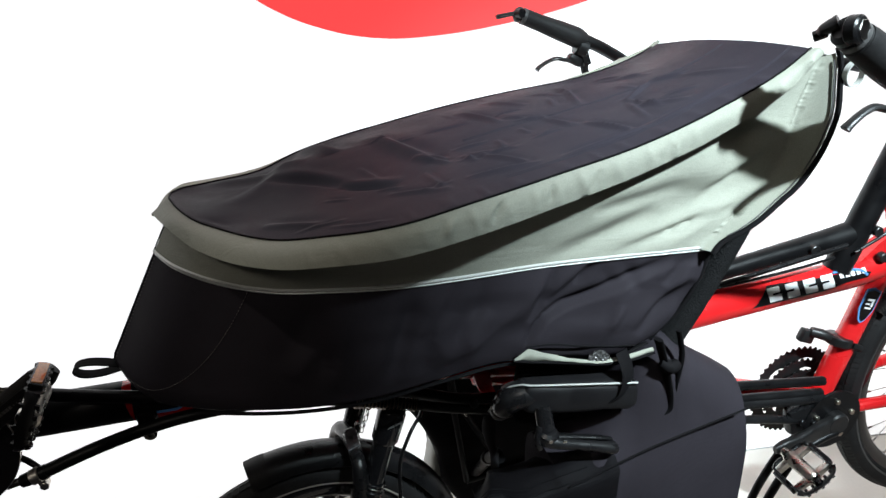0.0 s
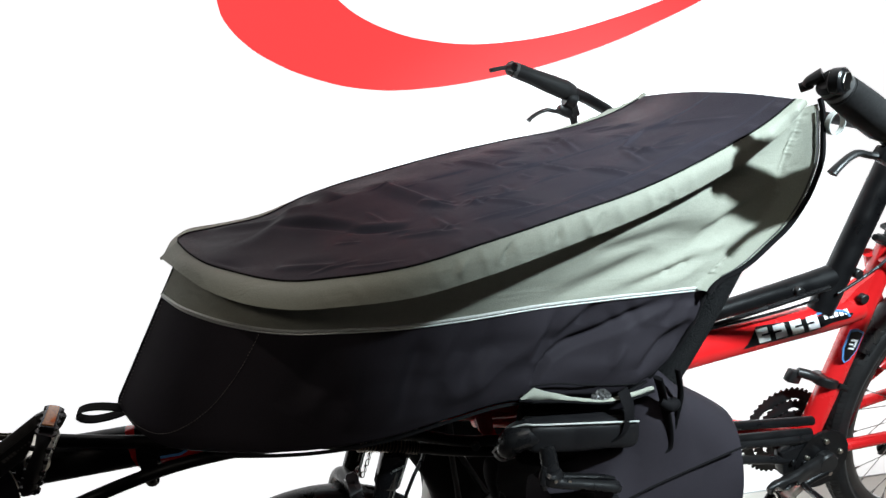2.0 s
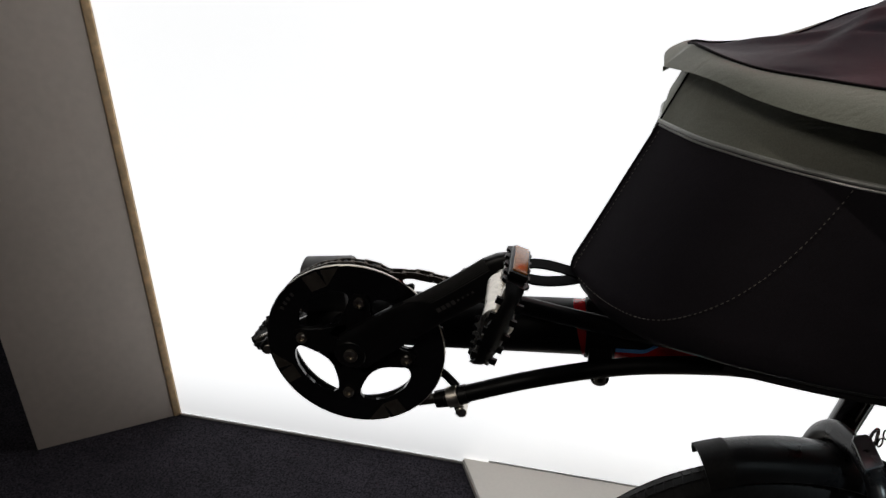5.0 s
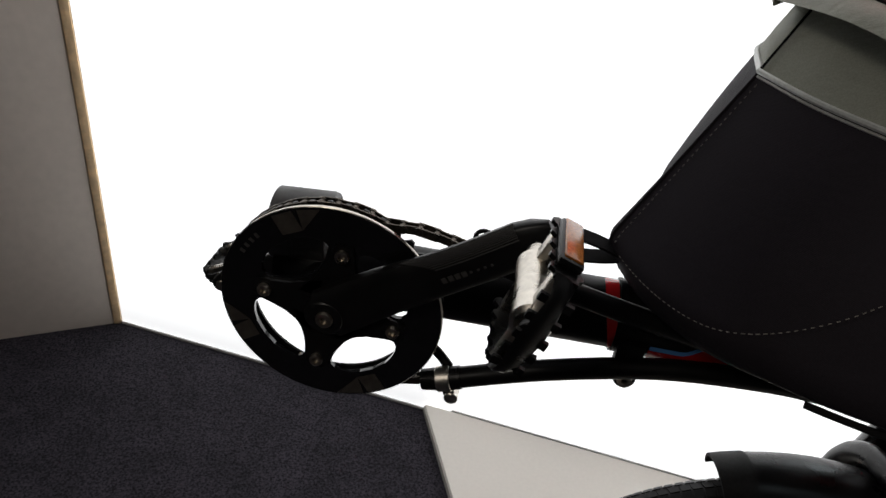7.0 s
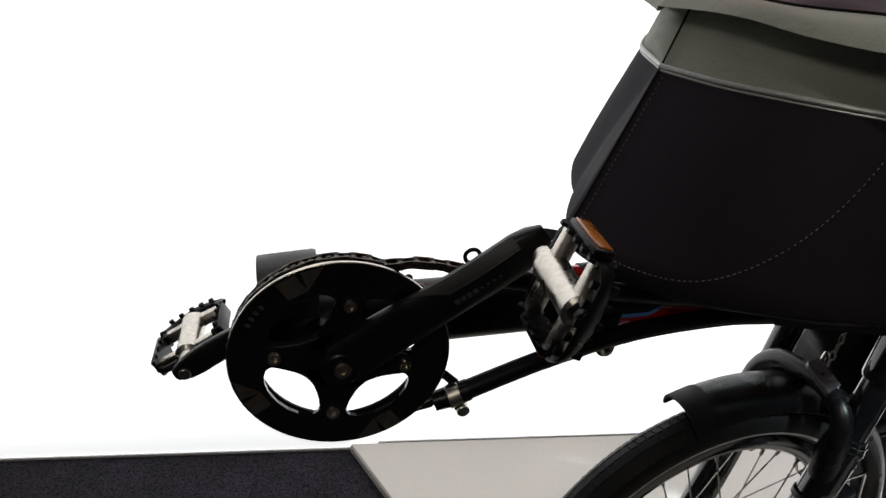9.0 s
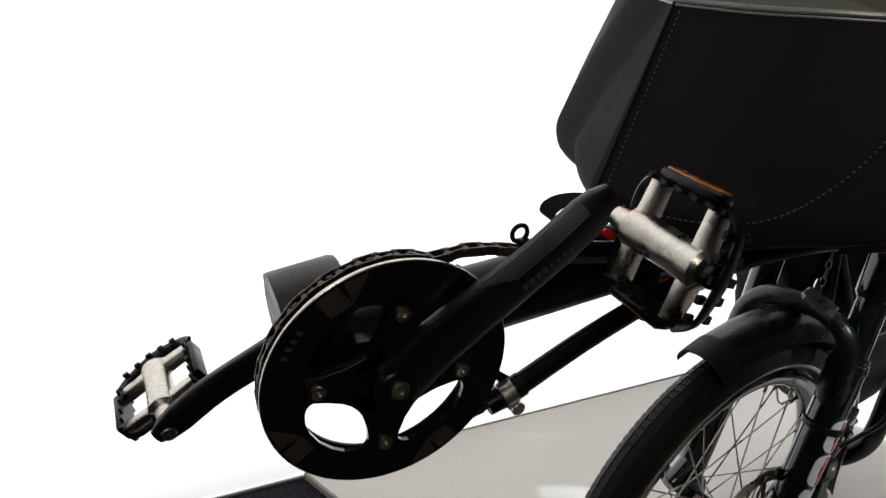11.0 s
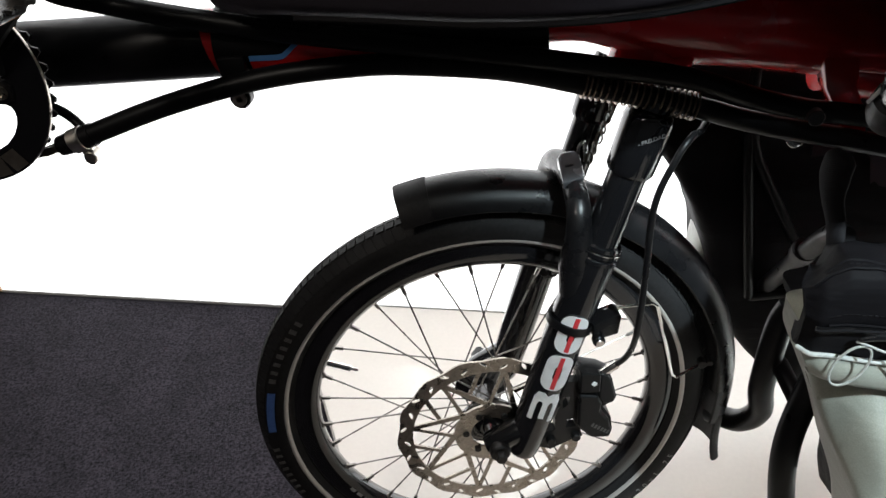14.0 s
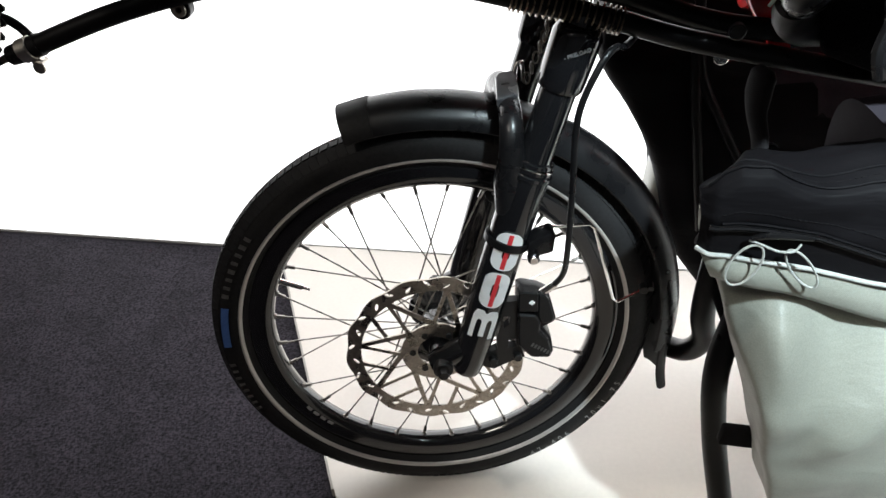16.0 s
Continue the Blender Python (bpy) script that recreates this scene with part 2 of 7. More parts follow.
def disc(bm, c, axis, r, h, seg=20, bevel=0.0):
    """A short rounded cylinder about c along axis."""
    m = Matrix.Translation(c) @ Vector(axis).to_track_quat("Y", "Z").to_matrix().to_4x4()
    b = bevel or min(r, h) * 0.15
    return lathe(bm, [(0.0001, -h / 2), (r - b, -h / 2), (r, -h / 2 + b), (r, h / 2 - b), (r - b, h / 2), (0.0001, h / 2)], seg, m)


def box(bm, size, m=None, bevel=0.0, seg=2):
    made = bmesh.ops.create_cube(bm, size=1.0)
    vs = made["verts"]
    bmesh.ops.transform(bm, matrix=(m or Matrix()) @ Matrix.Diagonal((*size, 1)), verts=vs)
    if bevel:
        es = list({e for v in vs for e in v.link_edges})
        bmesh.ops.bevel(bm, geom=es, offset=bevel, segments=seg, affect="EDGES", profile=0.5)
    return bm


def plate(bm, loops, y0, y1, m=None, bevel=0.0):
    """A flat plate in the xz plane from outlines (the first outer, the rest holes), between y0 and y1."""
    sub = bmesh.new()
    edges = []
    for loop in loops:
        vs = [sub.verts.new((x, y0, z)) for x, z in loop]
        edges += [sub.edges.new((vs[i], vs[(i + 1) % len(vs)])) for i in range(len(vs))]
    bmesh.ops.triangle_fill(sub, use_beauty=True, use_dissolve=False, edges=edges)
    geo = bmesh.ops.extrude_face_region(sub, geom=list(sub.faces))
    bmesh.ops.translate(sub, vec=(0, y1 - y0, 0), verts=[g for g in geo["geom"] if isinstance(g, bmesh.types.BMVert)])
    if m:
        bmesh.ops.transform(sub, matrix=m, verts=sub.verts)
    bmesh.ops.recalc_face_normals(sub, faces=sub.faces)
    tmp = bpy.data.meshes.new("tmp")
    sub.to_mesh(tmp)
    sub.free()
    bm.from_mesh(tmp)
    bpy.data.meshes.remove(tmp)
    return bm


def ring_loop(r, n=64, a0=0.0, c=(0, 0)):
    return [(c[0] + r * math.cos(a0 + 2 * math.pi * k / n), c[1] + r * math.sin(a0 + 2 * math.pi * k / n)) for k in range(n)]


def lettering(text, size, m, extrude=0.0002, bold=0.0):
    """A mesh of built-in letters, lying in the xz plane of m, read from -y."""
    cu = bpy.data.curves.new("letters", "FONT")
    cu.body, cu.size, cu.extrude, cu.align_x, cu.align_y, cu.offset = text, size, extrude, "CENTER", "CENTER", bold
    cu.resolution_u = 3
    ob = bpy.data.objects.new("letters", cu)
    scene.collection.objects.link(ob)
    bpy.context.view_layer.update()
    me = bpy.data.meshes.new_from_object(ob)
    bpy.data.objects.remove(ob)
    bpy.data.curves.remove(cu)
    me.transform(m @ Matrix.Rotation(math.pi / 2, 4, "X"))
    bm = bmesh.new()
    bm.from_mesh(me)
    bpy.data.meshes.remove(me)
    return bm


def smooth_step(a, b, x):
    t = min(max((x - a) / (b - a), 0), 1)
    return t * t * (3 - 2 * t)


# ---- the stand: floor, platform, walls ----
PSI = radians(-6.72)
CORNER = Vector((-1.066, 0.613, 0))
ALONG, INTO = Vector((math.cos(PSI), math.sin(PSI), 0)), Vector((-math.sin(PSI), math.cos(PSI), 0))
FLOOR_Z = -0.018
WALL_M = Matrix.Translation(CORNER) @ Matrix.Rotation(PSI, 4, "Z")


def wall_point(s, out, z):
    return CORNER + ALONG * s - INTO * out + Vector((0, 0, z))


floor = tagged(part("floor", box(bmesh.new(), (14, 14, 0.2), Matrix.Translation((0.5, -2.0, FLOOR_Z - 0.1))), M_CARPET, None, "", False), "dark charcoal speckled exhibition carpet", "floor", kind="structure")

# platform: a thin white board with an oblique end, lying on the carpet against the wall
bm = bmesh.new()
edge_dir = Vector((math.sin(radians(22.7)), -math.cos(radians(22.7)), 0))
back = wall_point(0.678, 0.004, 0)
front = back + edge_dir * 0.62
outline = [back, front, front + Vector((0.26, -0.50, 0)), front + Vector((0.70, -1.10, 0)), Vector((3.4, -1.6, 0)), wall_point(4.4, 0.004, 0)]
top = [bm.verts.new((p.x, p.y, 0)) for p in outline]
low = [bm.verts.new((p.x, p.y, FLOOR_Z)) for p in outline]
bm.faces.new(top)
for i in range(len(top)):
    bm.faces.new((top[i], low[i], low[(i + 1) % 6], top[(i + 1) % 6]))
platform = tagged(part("platform", bm, M_PLINTH, None, "", False), "low cream-white display board lying on the carpet", "platform", kind="structure")
bm = bmesh.new()
sidelen = (front - back).length
box(bm, (sidelen - 0.002, 0.003, -FLOOR_Z - 0.003), Matrix.Translation((back + front) / 2 + Vector((-0.0015, -0.0006, FLOOR_Z / 2 - 0.001))) @ edge_dir.to_track_quat("X", "Z").to_matrix().to_4x4())
part("edge_band", bm, M_PLINTHEDGE, platform, "grey raw board edge", False)

# backlit wall
bm = bmesh.new()
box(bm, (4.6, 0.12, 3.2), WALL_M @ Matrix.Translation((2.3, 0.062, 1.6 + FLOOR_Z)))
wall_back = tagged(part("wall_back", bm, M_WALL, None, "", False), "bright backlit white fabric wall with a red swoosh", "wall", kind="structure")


OUTER = ((1.034, 1.44), (1.028, 1.32), (1.035, 1.225), (1.048, 1.184), (1.088, 1.141), (1.145, 1.107), (1.202, 1.085), (1.265, 1.069), (1.342, 1.0615), (1.430, 1.066), (1.520, 1.078), (1.634, 1.101), (1.752, 1.135), (1.860, 1.176), (2.02, 1.250), (2.40, 1.45))
INNER = ((1.190, 1.44), (1.200, 1.32), (1.222, 1.265), (1.248, 1.227), (1.294, 1.193), (1.360, 1.166), (1.420, 1.153), (1.484, 1.1465), (1.550, 1.148), (1.630, 1.157), (1.712, 1.173), (1.805, 1.199), (1.880, 1.224), (1.960, 1.254), (2.10, 1.312), (2.42, 1.46))
bm = bmesh.new()
rows = [[WALL_M @ Vector((p.x, -0.0035, p.y)), WALL_M @ Vector((q.x, -0.0035, q.y))] for p, q in zip(spline([(*p, 0) for p in OUTER], 8), spline([(*p, 0) for p in INNER], 8))]
grid(bm, rows)
part("red_swoosh", bm, M_SWOOSH, wall_back, "red printed swoosh on the backlit cloth", False)
# thin white rail at the foot over the carpet, thin dark joint behind the board
bm = bmesh.new()
box(bm, (0.68, 0.004, 0.006), WALL_M @ Matrix.Translation((0.342, -0.0005, FLOOR_Z + 0.003)), 0.001)
tagged(part("baseboard", bm, M_FRAMEWHITE, None), "thin white rail along the foot of the wall", "baseboard", kind="structure")
bm = bmesh.new()
box(bm, (3.86, 0.0025, 0.018), WALL_M @ Matrix.Translation((0.73 + 1.93, -0.0001, -0.0078)))
tagged(part("trim_joint", bm, M_FRAMEWHITE, None, "", False), "narrow pale joint strip between board and wall", "trim", kind="structure")

# left grey panel with a pale wooden edge against the wall
LEFT = Vector((-1.298, 0.472, 0)) - CORNER
left_dir = LEFT.normalized()
wide = LEFT.length + 0.012
lm = Matrix.Translation(CORNER + left_dir * (wide / 2 + 0.016)) @ left_dir.to_track_quat("X", "Z").to_matrix().to_4x4()
bm = bmesh.new()
box(bm, (wide, 0.05, 3.2), lm @ Matrix.Translation((0, -0.026, 1.6 + FLOOR_Z)), 0.002)
tagged(part("wall_left", bm, M_GREY, None), "narrow warm grey painted partition panel", "wall", kind="structure")
bm = bmesh.new()
box(bm, (0.015, 0.02, 3.2), lm @ Matrix.Translation((-wide / 2 - 0.008, -0.009, 1.6 + FLOOR_Z)), 0.002)
tagged(part("trim_edge", bm, M_OAK, None), "pale wooden edge strip in the corner", "trim", kind="structure")

# the hall round the stand
for nm, size, c in (("wall_hall_front", (14, 0.1, 5), (0.5, -8.9, 2.45)), ("wall_hall_left", (0.1, 14, 5), (-6.5, -2, 2.45)), ("wall_hall_right", (0.1, 14, 5), (7.4, -2, 2.45)), ("wall_hall_rear", (14, 0.1, 5), (0.5, 5.0, 2.45)), ("ceiling", (14, 14, 0.1), (0.5, -2, 5.0))):
    tagged(part(nm, box(bmesh.new(), size, Matrix.Translation(c)), M_HALL, None, "", False), "plain dim grey hall " + ("ceiling" if nm == "ceiling" else "wall"), "ceiling" if nm == "ceiling" else "wall", kind="structure")

# ---- the tandem bicycle ----
bike = thing("tandem_bicycle", "red and black recumbent tandem bicycle on a white board", "bicycle")
STEER = Matrix.Translation((-0.005, 0.002, -0.0020)) @ Matrix.Rotation(radians(8.2), 4, "Z") @ Matrix.Translation((0, 0, 0.25)) @ Matrix.Rotation(radians(-1.45), 4, "X") @ Matrix.Translation((0, 0, -0.25))


FORK_TURN = Matrix.Rotation(radians(9.0), 4, "Z")


def turned(bm, m=FORK_TURN):
    bmesh.ops.transform(bm, matrix=m, verts=bm.verts)
    return bm


def tyre_mesh(R, w, seg=96):
    """Carcass with a ribbed tread; R outer radius, w width."""
    prof = []
    c = R - w / 2
    for k in range(17):
        a = math.pi * (1.30 - 2.60 * k / 16)
        prof.append((c + w / 2 * math.cos(a) * 1.0, w / 2 * math.sin(a) * 1.02))
    return lathe(bmesh.new(), prof, seg)


def tread_blocks(R, w, count):
    """Small slanted rubber blocks round the tread."""
    bm = bmesh.new()
    verts, faces = [], []
    for k in range(count):
        for side, (y0, y1), lean in ((-1, (0.05, 0.36), 0.55), (1, (0.05, 0.36), 0.55), (-1, (0.46, 0.86), -0.6), (1, (0.46, 0.86), -0.6)):
            a0 = 2 * math.pi * (k + (0.5 if abs(lean) > 0.58 else 0)) / count
            da = 2 * math.pi / count * 0.40
            base = len(verts)
            for out in (-0.0010, 0.0009):
                for yy in (y0, y1):
                    ang = math.asin(min(yy, 0.99)) * side
                    for s in (-1, 1):
                        aa = a0 + s * da + lean * (yy - y0) * da * 2
                        r = R - w / 2 + (w / 2 + out) * math.cos(ang)
                        verts.append((r * math.cos(aa), (w / 2 + out) * math.sin(ang) * 1.02, r * math.sin(aa)))
            b = base
            faces += [(b + 4, b + 5, b + 7, b + 6), (b, b + 1, b + 5, b + 4), (b + 2, b + 6, b + 7, b + 3), (b, b + 4, b + 6, b + 2), (b + 1, b + 3, b + 7, b + 5)]
    me = bpy.data.meshes.new("tread")
    me.from_pydata(verts, [], faces)
    me.materials.append(M_RUBBER)
    return me


def wheel(name, label, m, bead, R, w, spokes, flange, hub_half, rotor_r, cassette=False):
    """A spoked wheel in its own plane (axle along y), set at m: rim with tyre, hub, spokes and disc under it."""
    ri = bead
    bm = lathe(bmesh.new(), [(ri + 0.006, -0.0125), (ri + 0.006, -0.0105), (ri + 0.001, -0.0100), (ri - 0.004, -0.0120), (ri - 0.012, -0.0112), (ri - 0.0165, -0.0070), (ri - 0.018, 0), (ri - 0.0165, 0.0070), (ri - 0.012, 0.0112), (ri - 0.004, 0.0120), (ri + 0.001, 0.0100), (ri + 0.006, 0.0105), (ri + 0.006, 0.0125), (ri + 0.003, 0.0135), (ri - 0.006, 0.0135), (ri - 0.013, 0.0125), (ri - 0.019, 0.0075), (ri - 0.0205, 0), (ri - 0.019, -0.0075), (ri - 0.013, -0.0125), (ri - 0.006, -0.0135), (ri + 0.003, -0.0135)], 96, None, True)
    wh = part(name, bm, M_GLOSS, bike, label)
    wh.matrix_local = m
    part("tyre", tyre_mesh(R, w), M_RUBBER, wh, "black rubber tyre with a reflective ring")
    part("tread", tread_blocks(R, w, 150 if R < 0.3 else 170), M_RUBBER, wh)
    # reflective ring on both sidewalls
    for side in (-1, 1):
        c = R - w / 2
        prof = []
        for q in range(5):
            r = bead + 0.0118 + 0.0044 * q / 4
            prof.append((r, side * (w / 2 * 1.02 * math.sqrt(1 - ((r - c) / (w / 2)) ** 2) + (0.0008 if 0 < q < 4 else 0.0001))))
        bm = lathe(bmesh.new(), prof, 96)
        part("reflective_stripe", bm, M_REFLEX if R < 0.27 else M_GREYPLASTIC, wh, "silver reflective ring" if R < 0.27 else "dull grey ring")
    bm = bmesh.new()
    lathe(bm, [(0.0001, -hub_half - 0.012), (0.006, -hub_half - 0.012), (0.008, -hub_half), (0.012, -hub_half), (flange, -hub_half + 0.010), (flange, -hub_half + 0.014), (0.016, -hub_half + 0.022), (0.015, hub_half - 0.022), (flange, hub_half - 0.014), (flange, hub_half - 0.010), (0.012, hub_half), (0.008, hub_half), (0.006, hub_half + 0.012), (0.0001, hub_half + 0.012)], 32)
    part("hub", bm, M_GLOSS, wh, "black alloy hub")
    # spokes: two mirrored shapes, shared by all
    rr = ri - 0.0205
    shapes = []
    for side in (-1, 1):
        for way in (-1, 1):
            b2 = bmesh.new()
            a = way * radians(64)
            tip = Vector((rr, side * 0.002, 0))
            root = Vector((flange * 0.93 * math.cos(a), side * (hub_half - 0.012), flange * 0.93 * math.sin(a)))
            tube(b2, [root, tip], 0.00095, seg=5)
            d = (root - tip).normalized()
            tube(b2, [tip + d * -0.002, tip + d * 0.010], 0.0021, seg=6)
            disc(b2, tip, d, 0.0034, 0.0025, 8)
            shapes.append(mesh_of(b2, "spoke", M_SPOKE))
    for k in range(spokes):
        side, way = k % 2, (k // 2) % 2
        ob = part("spoke", shapes[side * 2 + way], M_SPOKE, wh)
        ob.matrix_local = Matrix.Rotation(-2 * math.pi * k / spokes - radians(6.5), 4, "Y")
    if rotor_r:
        y = -hub_half - 0.006
        outer = []
        for k in range(168):
            a = 2 * math.pi * k / 168
            q = rotor_r + 0.0014 * math.sin(14 * a)
            outer.append((q * math.cos(a), q * math.sin(a)))
        inner = rotor_r * 0.84
        loops = [outer, ring_loop(inner, 84)]
        for k in range(28):
            a = 2 * math.pi * (k + 0.5) / 28
            c = rotor_r * (0.945 if k % 2 else 0.905)
            lean = 0.9 if k % 2 else 2.2
            tx, tz = math.cos(a + lean), math.sin(a + lean)
            nx, nz = -tz, tx
            loops.append([(c * math.cos(a) + tx * 0.0046 * math.cos(q) + nx * 0.0018 * math.sin(q), c * math.sin(a) + tz * 0.0046 * math.cos(q) + nz * 0.0018 * math.sin(q)) for q in [2 * math.pi * j / 10 for j in range(10)]])
        rot = part("disc_rotor", plate(bmesh.new(), loops, y - 0.001, y + 0.001), M_ROTOR, wh, "perforated steel brake disc", False)
        bm = bmesh.new()
        plate(bm, [ring_loop(0.0385, 42), ring_loop(0.021, 24)], y - 0.0012, y + 0.0012)
        part("rotor_carrier", bm, M_ROTOR, rot, "", False)
        for k in range(8):
            bm = bmesh.new()
            a = 2 * math.pi * k / 8
            for a0, a1, r0, r1, w0, w1 in ((a, a + 0.66, 0.036, 0.875, 0.0030, 0.0022), (a + 0.40, a + 0.16, 0.60, 0.875, 0.0018, 0.0022), (a + 0.08, a - 0.13, 0.40, 0.875, 0.0018, 0.0020)):
                if r0 > 0.1:
                    r0 = rotor_r * r0
                p0 = Vector((r0 * math.cos(a0), 0, r0 * math.sin(a0)))
                p1 = Vector((rotor_r * r1 * math.cos(a1), 0, rotor_r * r1 * math.sin(a1)))
                d = (p1 - p0).normalized()
                n2 = Vector((-d.z, 0, d.x))
                sweep, back_side = [], []
                for q in range(7):
                    t = q / 6
                    w = w0 + (w1 - w0) * t + 0.004 * max(0, t - 0.8) + 0.003 * max(0, 0.15 - t)
                    c = p0.lerp(p1, t)
                    sweep.append((c.x + n2.x * w, c.z + n2.z * w))
                    back_side.append((c.x - n2.x * w, c.z - n2.z * w))
                plate(bm, [sweep + back_side[::-1]], y - 0.0009, y + 0.0009)
            part("rotor_arm", bm, M_ROTOR, rot, "", False)
        for k in range(6):
            bm = bmesh.new()
            a = 2 * math.pi * k / 6
            disc(bm, (0.026 * math.cos(a), y - 0.002, 0.026 * math.sin(a)), (0, 1, 0), 0.0035, 0.003, 10)
            part("rotor_bolt", bm, M_SATIN, wh)
    if cassette:
        for k in range(8):
            bm = bmesh.new()
            r = 0.022 + 0.0042 * k
            n = 12 + 2 * k
            loop = []
            for j in range(n * 4):
                a = 2 * math.pi * j / (n * 4)
                q = r + (0.0022 if j % 4 in (1, 2) else -0.0016)
                loop.append((q * math.cos(a), q * math.sin(a)))
            plate(bm, [loop, ring_loop(0.014, 16)], hub_half - 0.004 * k - 0.001, hub_half - 0.004 * k + 0.001)
            part("sprocket", bm, M_SATIN, wh, "", False)
    return wh


front_wheel = wheel("front_wheel", "small front wheel with black rim", STEER @ Matrix.Translation((0, 0, 0.25)) @ Matrix.Rotation(radians(4), 4, "Y"), 0.2010, 0.2480, 0.0445, 32, 0.030, 0.042, 0.0975)
rear_wheel = wheel("rear_wheel", "large rear wheel lifted by the stand", Matrix.Translation((1.306, 0, 0.452)), 0.262, 0.3070, 0.045, 32, 0.026, 0.05, 0.0, True)

# marks on the front tyre
UNSPIN = Matrix.Rotation(radians(-4), 4, "Y")


def on_side(angle, r, y=-0.0245):
    """A pose on the near sidewall: x along the ring, z outwards."""
    a = radians(angle)
    return UNSPIN @ Matrix.Translation((r * math.cos(a), y, r * math.sin(a))) @ Matrix.Rotation(-(a - math.pi / 2), 4, "Y")


def side_text(text, start, step, r, size, mat, up=True):
    for k, ch in enumerate(text):
        if ch == " ":
            continue
        m = on_side(start + step * k, r)
        if not up:
            m = m @ Matrix.Rotation(math.pi, 4, "Y")
        part("size_mark", lettering(ch, size, m, 0.00015), mat, front_wheel, "", False)


side_text("47-406", -62, 2.6, 0.2305, 0.0105, M_PRINT, False)
side_text("20x1.75", -40, 2.6, 0.2305, 0.0105, M_PRINT, False)
for k in range(8):
    bm = bmesh.new()
    m = on_side(160.0 - 2.75 * k, 0.2315)
    box(bm, (0.0042 if k % 3 else 0.0052, 0.0006, 0.0072), m)
    part("printed_bar", bm, M_TYREPRINT, front_wheel, "grey bar printed on the tyre", False)
for k in range(8):
    bm = bmesh.new()
    box(bm, (0.0036, 0.0006, 0.0064), on_side(184.0 + 2.5 * k, 0.2315))
    part("printed_bar", bm, M_TYREPRINT, front_wheel, "grey bar printed on the tyre", False)
rows = []
for k in range(13):
    a = radians(164.0 + 13.5 * k / 12)
    rows.append([UNSPIN @ Vector((r * math.cos(a), y, r * math.sin(a))) for r, y in ((0.2265, -0.0240), (0.2305, -0.0246), (0.2345, -0.0243))])
bm = bmesh.new()
grid(bm, rows)
part("tyre_label", bm, M_TYREBLUE, front_wheel, "blue band printed on the tyre", True)
# valve with its nut, rim label
bm = bmesh.new()
a = radians(155)
vd = Vector((math.cos(a), 0, math.sin(a)))
tube(bm, [UNSPIN @ (vd * 0.186), UNSPIN @ (vd * 0.155)], 0.0032, seg=10)
tube(bm, [UNSPIN @ (vd * 0.155), UNSPIN @ (vd * 0.147)], 0.0016, seg=8)
disc(bm, UNSPIN @ (vd * 0.183), UNSPIN @ vd, 0.0062, 0.004, 8)
part("valve", bm, M_BRIGHT, front_wheel, "silver tyre valve")
bm = bmesh.new()
for k in range(4):
    box(bm, (0.0075, 0.0005, 0.0060), on_side(213 + 3.4 * k, 0.1925, -0.0130))
part("rim_label", bm, M_PRINT, front_wheel, "small silver printed bars", False)

# ---- suspension fork, in the steered plane ----


def leg_at(z, y):
    """Centre of a fork leg at a height."""
    up = max(0.0, z - 0.41)
    return Vector((0.029 + 0.290 * (z - 0.25) + 0.05 * up, y + 0.065 * up, z))


LEG = 0.060
for side in (-1, 1):
    y = side * LEG
    bm = bmesh.new()
    tube(bm, [leg_at(0.235, y), leg_at(0.255, y), leg_at(0.33, y), leg_at(0.44, y), leg_at(0.468, y)], [0.0150, 0.0178, 0.0190, 0.0195, 0.0195], seg=24)
    tube(bm, [leg_at(0.27, y), Vector((0.0, y, 0.252)), Vector((-0.012, y, 0.247))], [0.014, 0.013, 0.010], seg=14, n=4)
    low = part("fork_lower_leg", turned(bm), M_GLOSS, bike, "gloss black fork lower leg")
    bm = bmesh.new()
    axis = (leg_at(0.5, y) - leg_at(0.4, y)).normalized()
    for z, r in ((0.4655, 0.0212), (0.4715, 0.0206), (0.4765, 0.0190)):
        disc(bm, leg_at(z, y), axis, r, 0.005, 28)
    part("wiper_seal", turned(bm), M_GLOSS, low, "glossy seal ring")
    bm = bmesh.new()
    disc(bm, leg_at(0.4735, y), axis, 0.0209, 0.0012, 28)
    part("seal_line", turned(bm), M_BRIGHT, low, "thin bright ring")
    bm = bmesh.new()
    tube(bm, [leg_at(0.46, y), leg_at(0.56, y)], 0.0162, seg=24)
    tube(bm, [leg_at(0.541, y), leg_at(0.545, y), leg_at(0.586, y), leg_at(0.592, y), leg_at(0.594, y), leg_at(0.602, y)], [0.0180, 0.0203, 0.0215, 0.0190, 0.0165, 0.0160], seg=28, smooth=False)
    part("fork_upper_leg", turned(bm), M_GLOSS, bike, "black fork upper tube with a wide preload cap")
    bm = bmesh.new()
    disc(bm, (0.0, y * 1.18, 0.250), (0, 1, 0), 0.0105, 0.016, 24)
    disc(bm, (0.0, y * 1.36, 0.250), (0, 1, 0), 0.0060, 0.010, 6)
    part("axle_nut", turned(bm), M_SATIN, low)
# crown under the head
bm = bmesh.new()
tube(bm, [leg_at(0.590, -LEG + 0.006), Vector((0.137, -0.02, 0.604)), Vector((0.137, 0.02, 0.604)), leg_at(0.590, LEG - 0.006)], 0.0125, seg=16)
tube(bm, [Vector((0.137, 0, 0.61)), Vector((0.152, 0, 0.665))], 0.021, seg=20)
part("fork_crown", turned(bm), M_BLACK, bike)
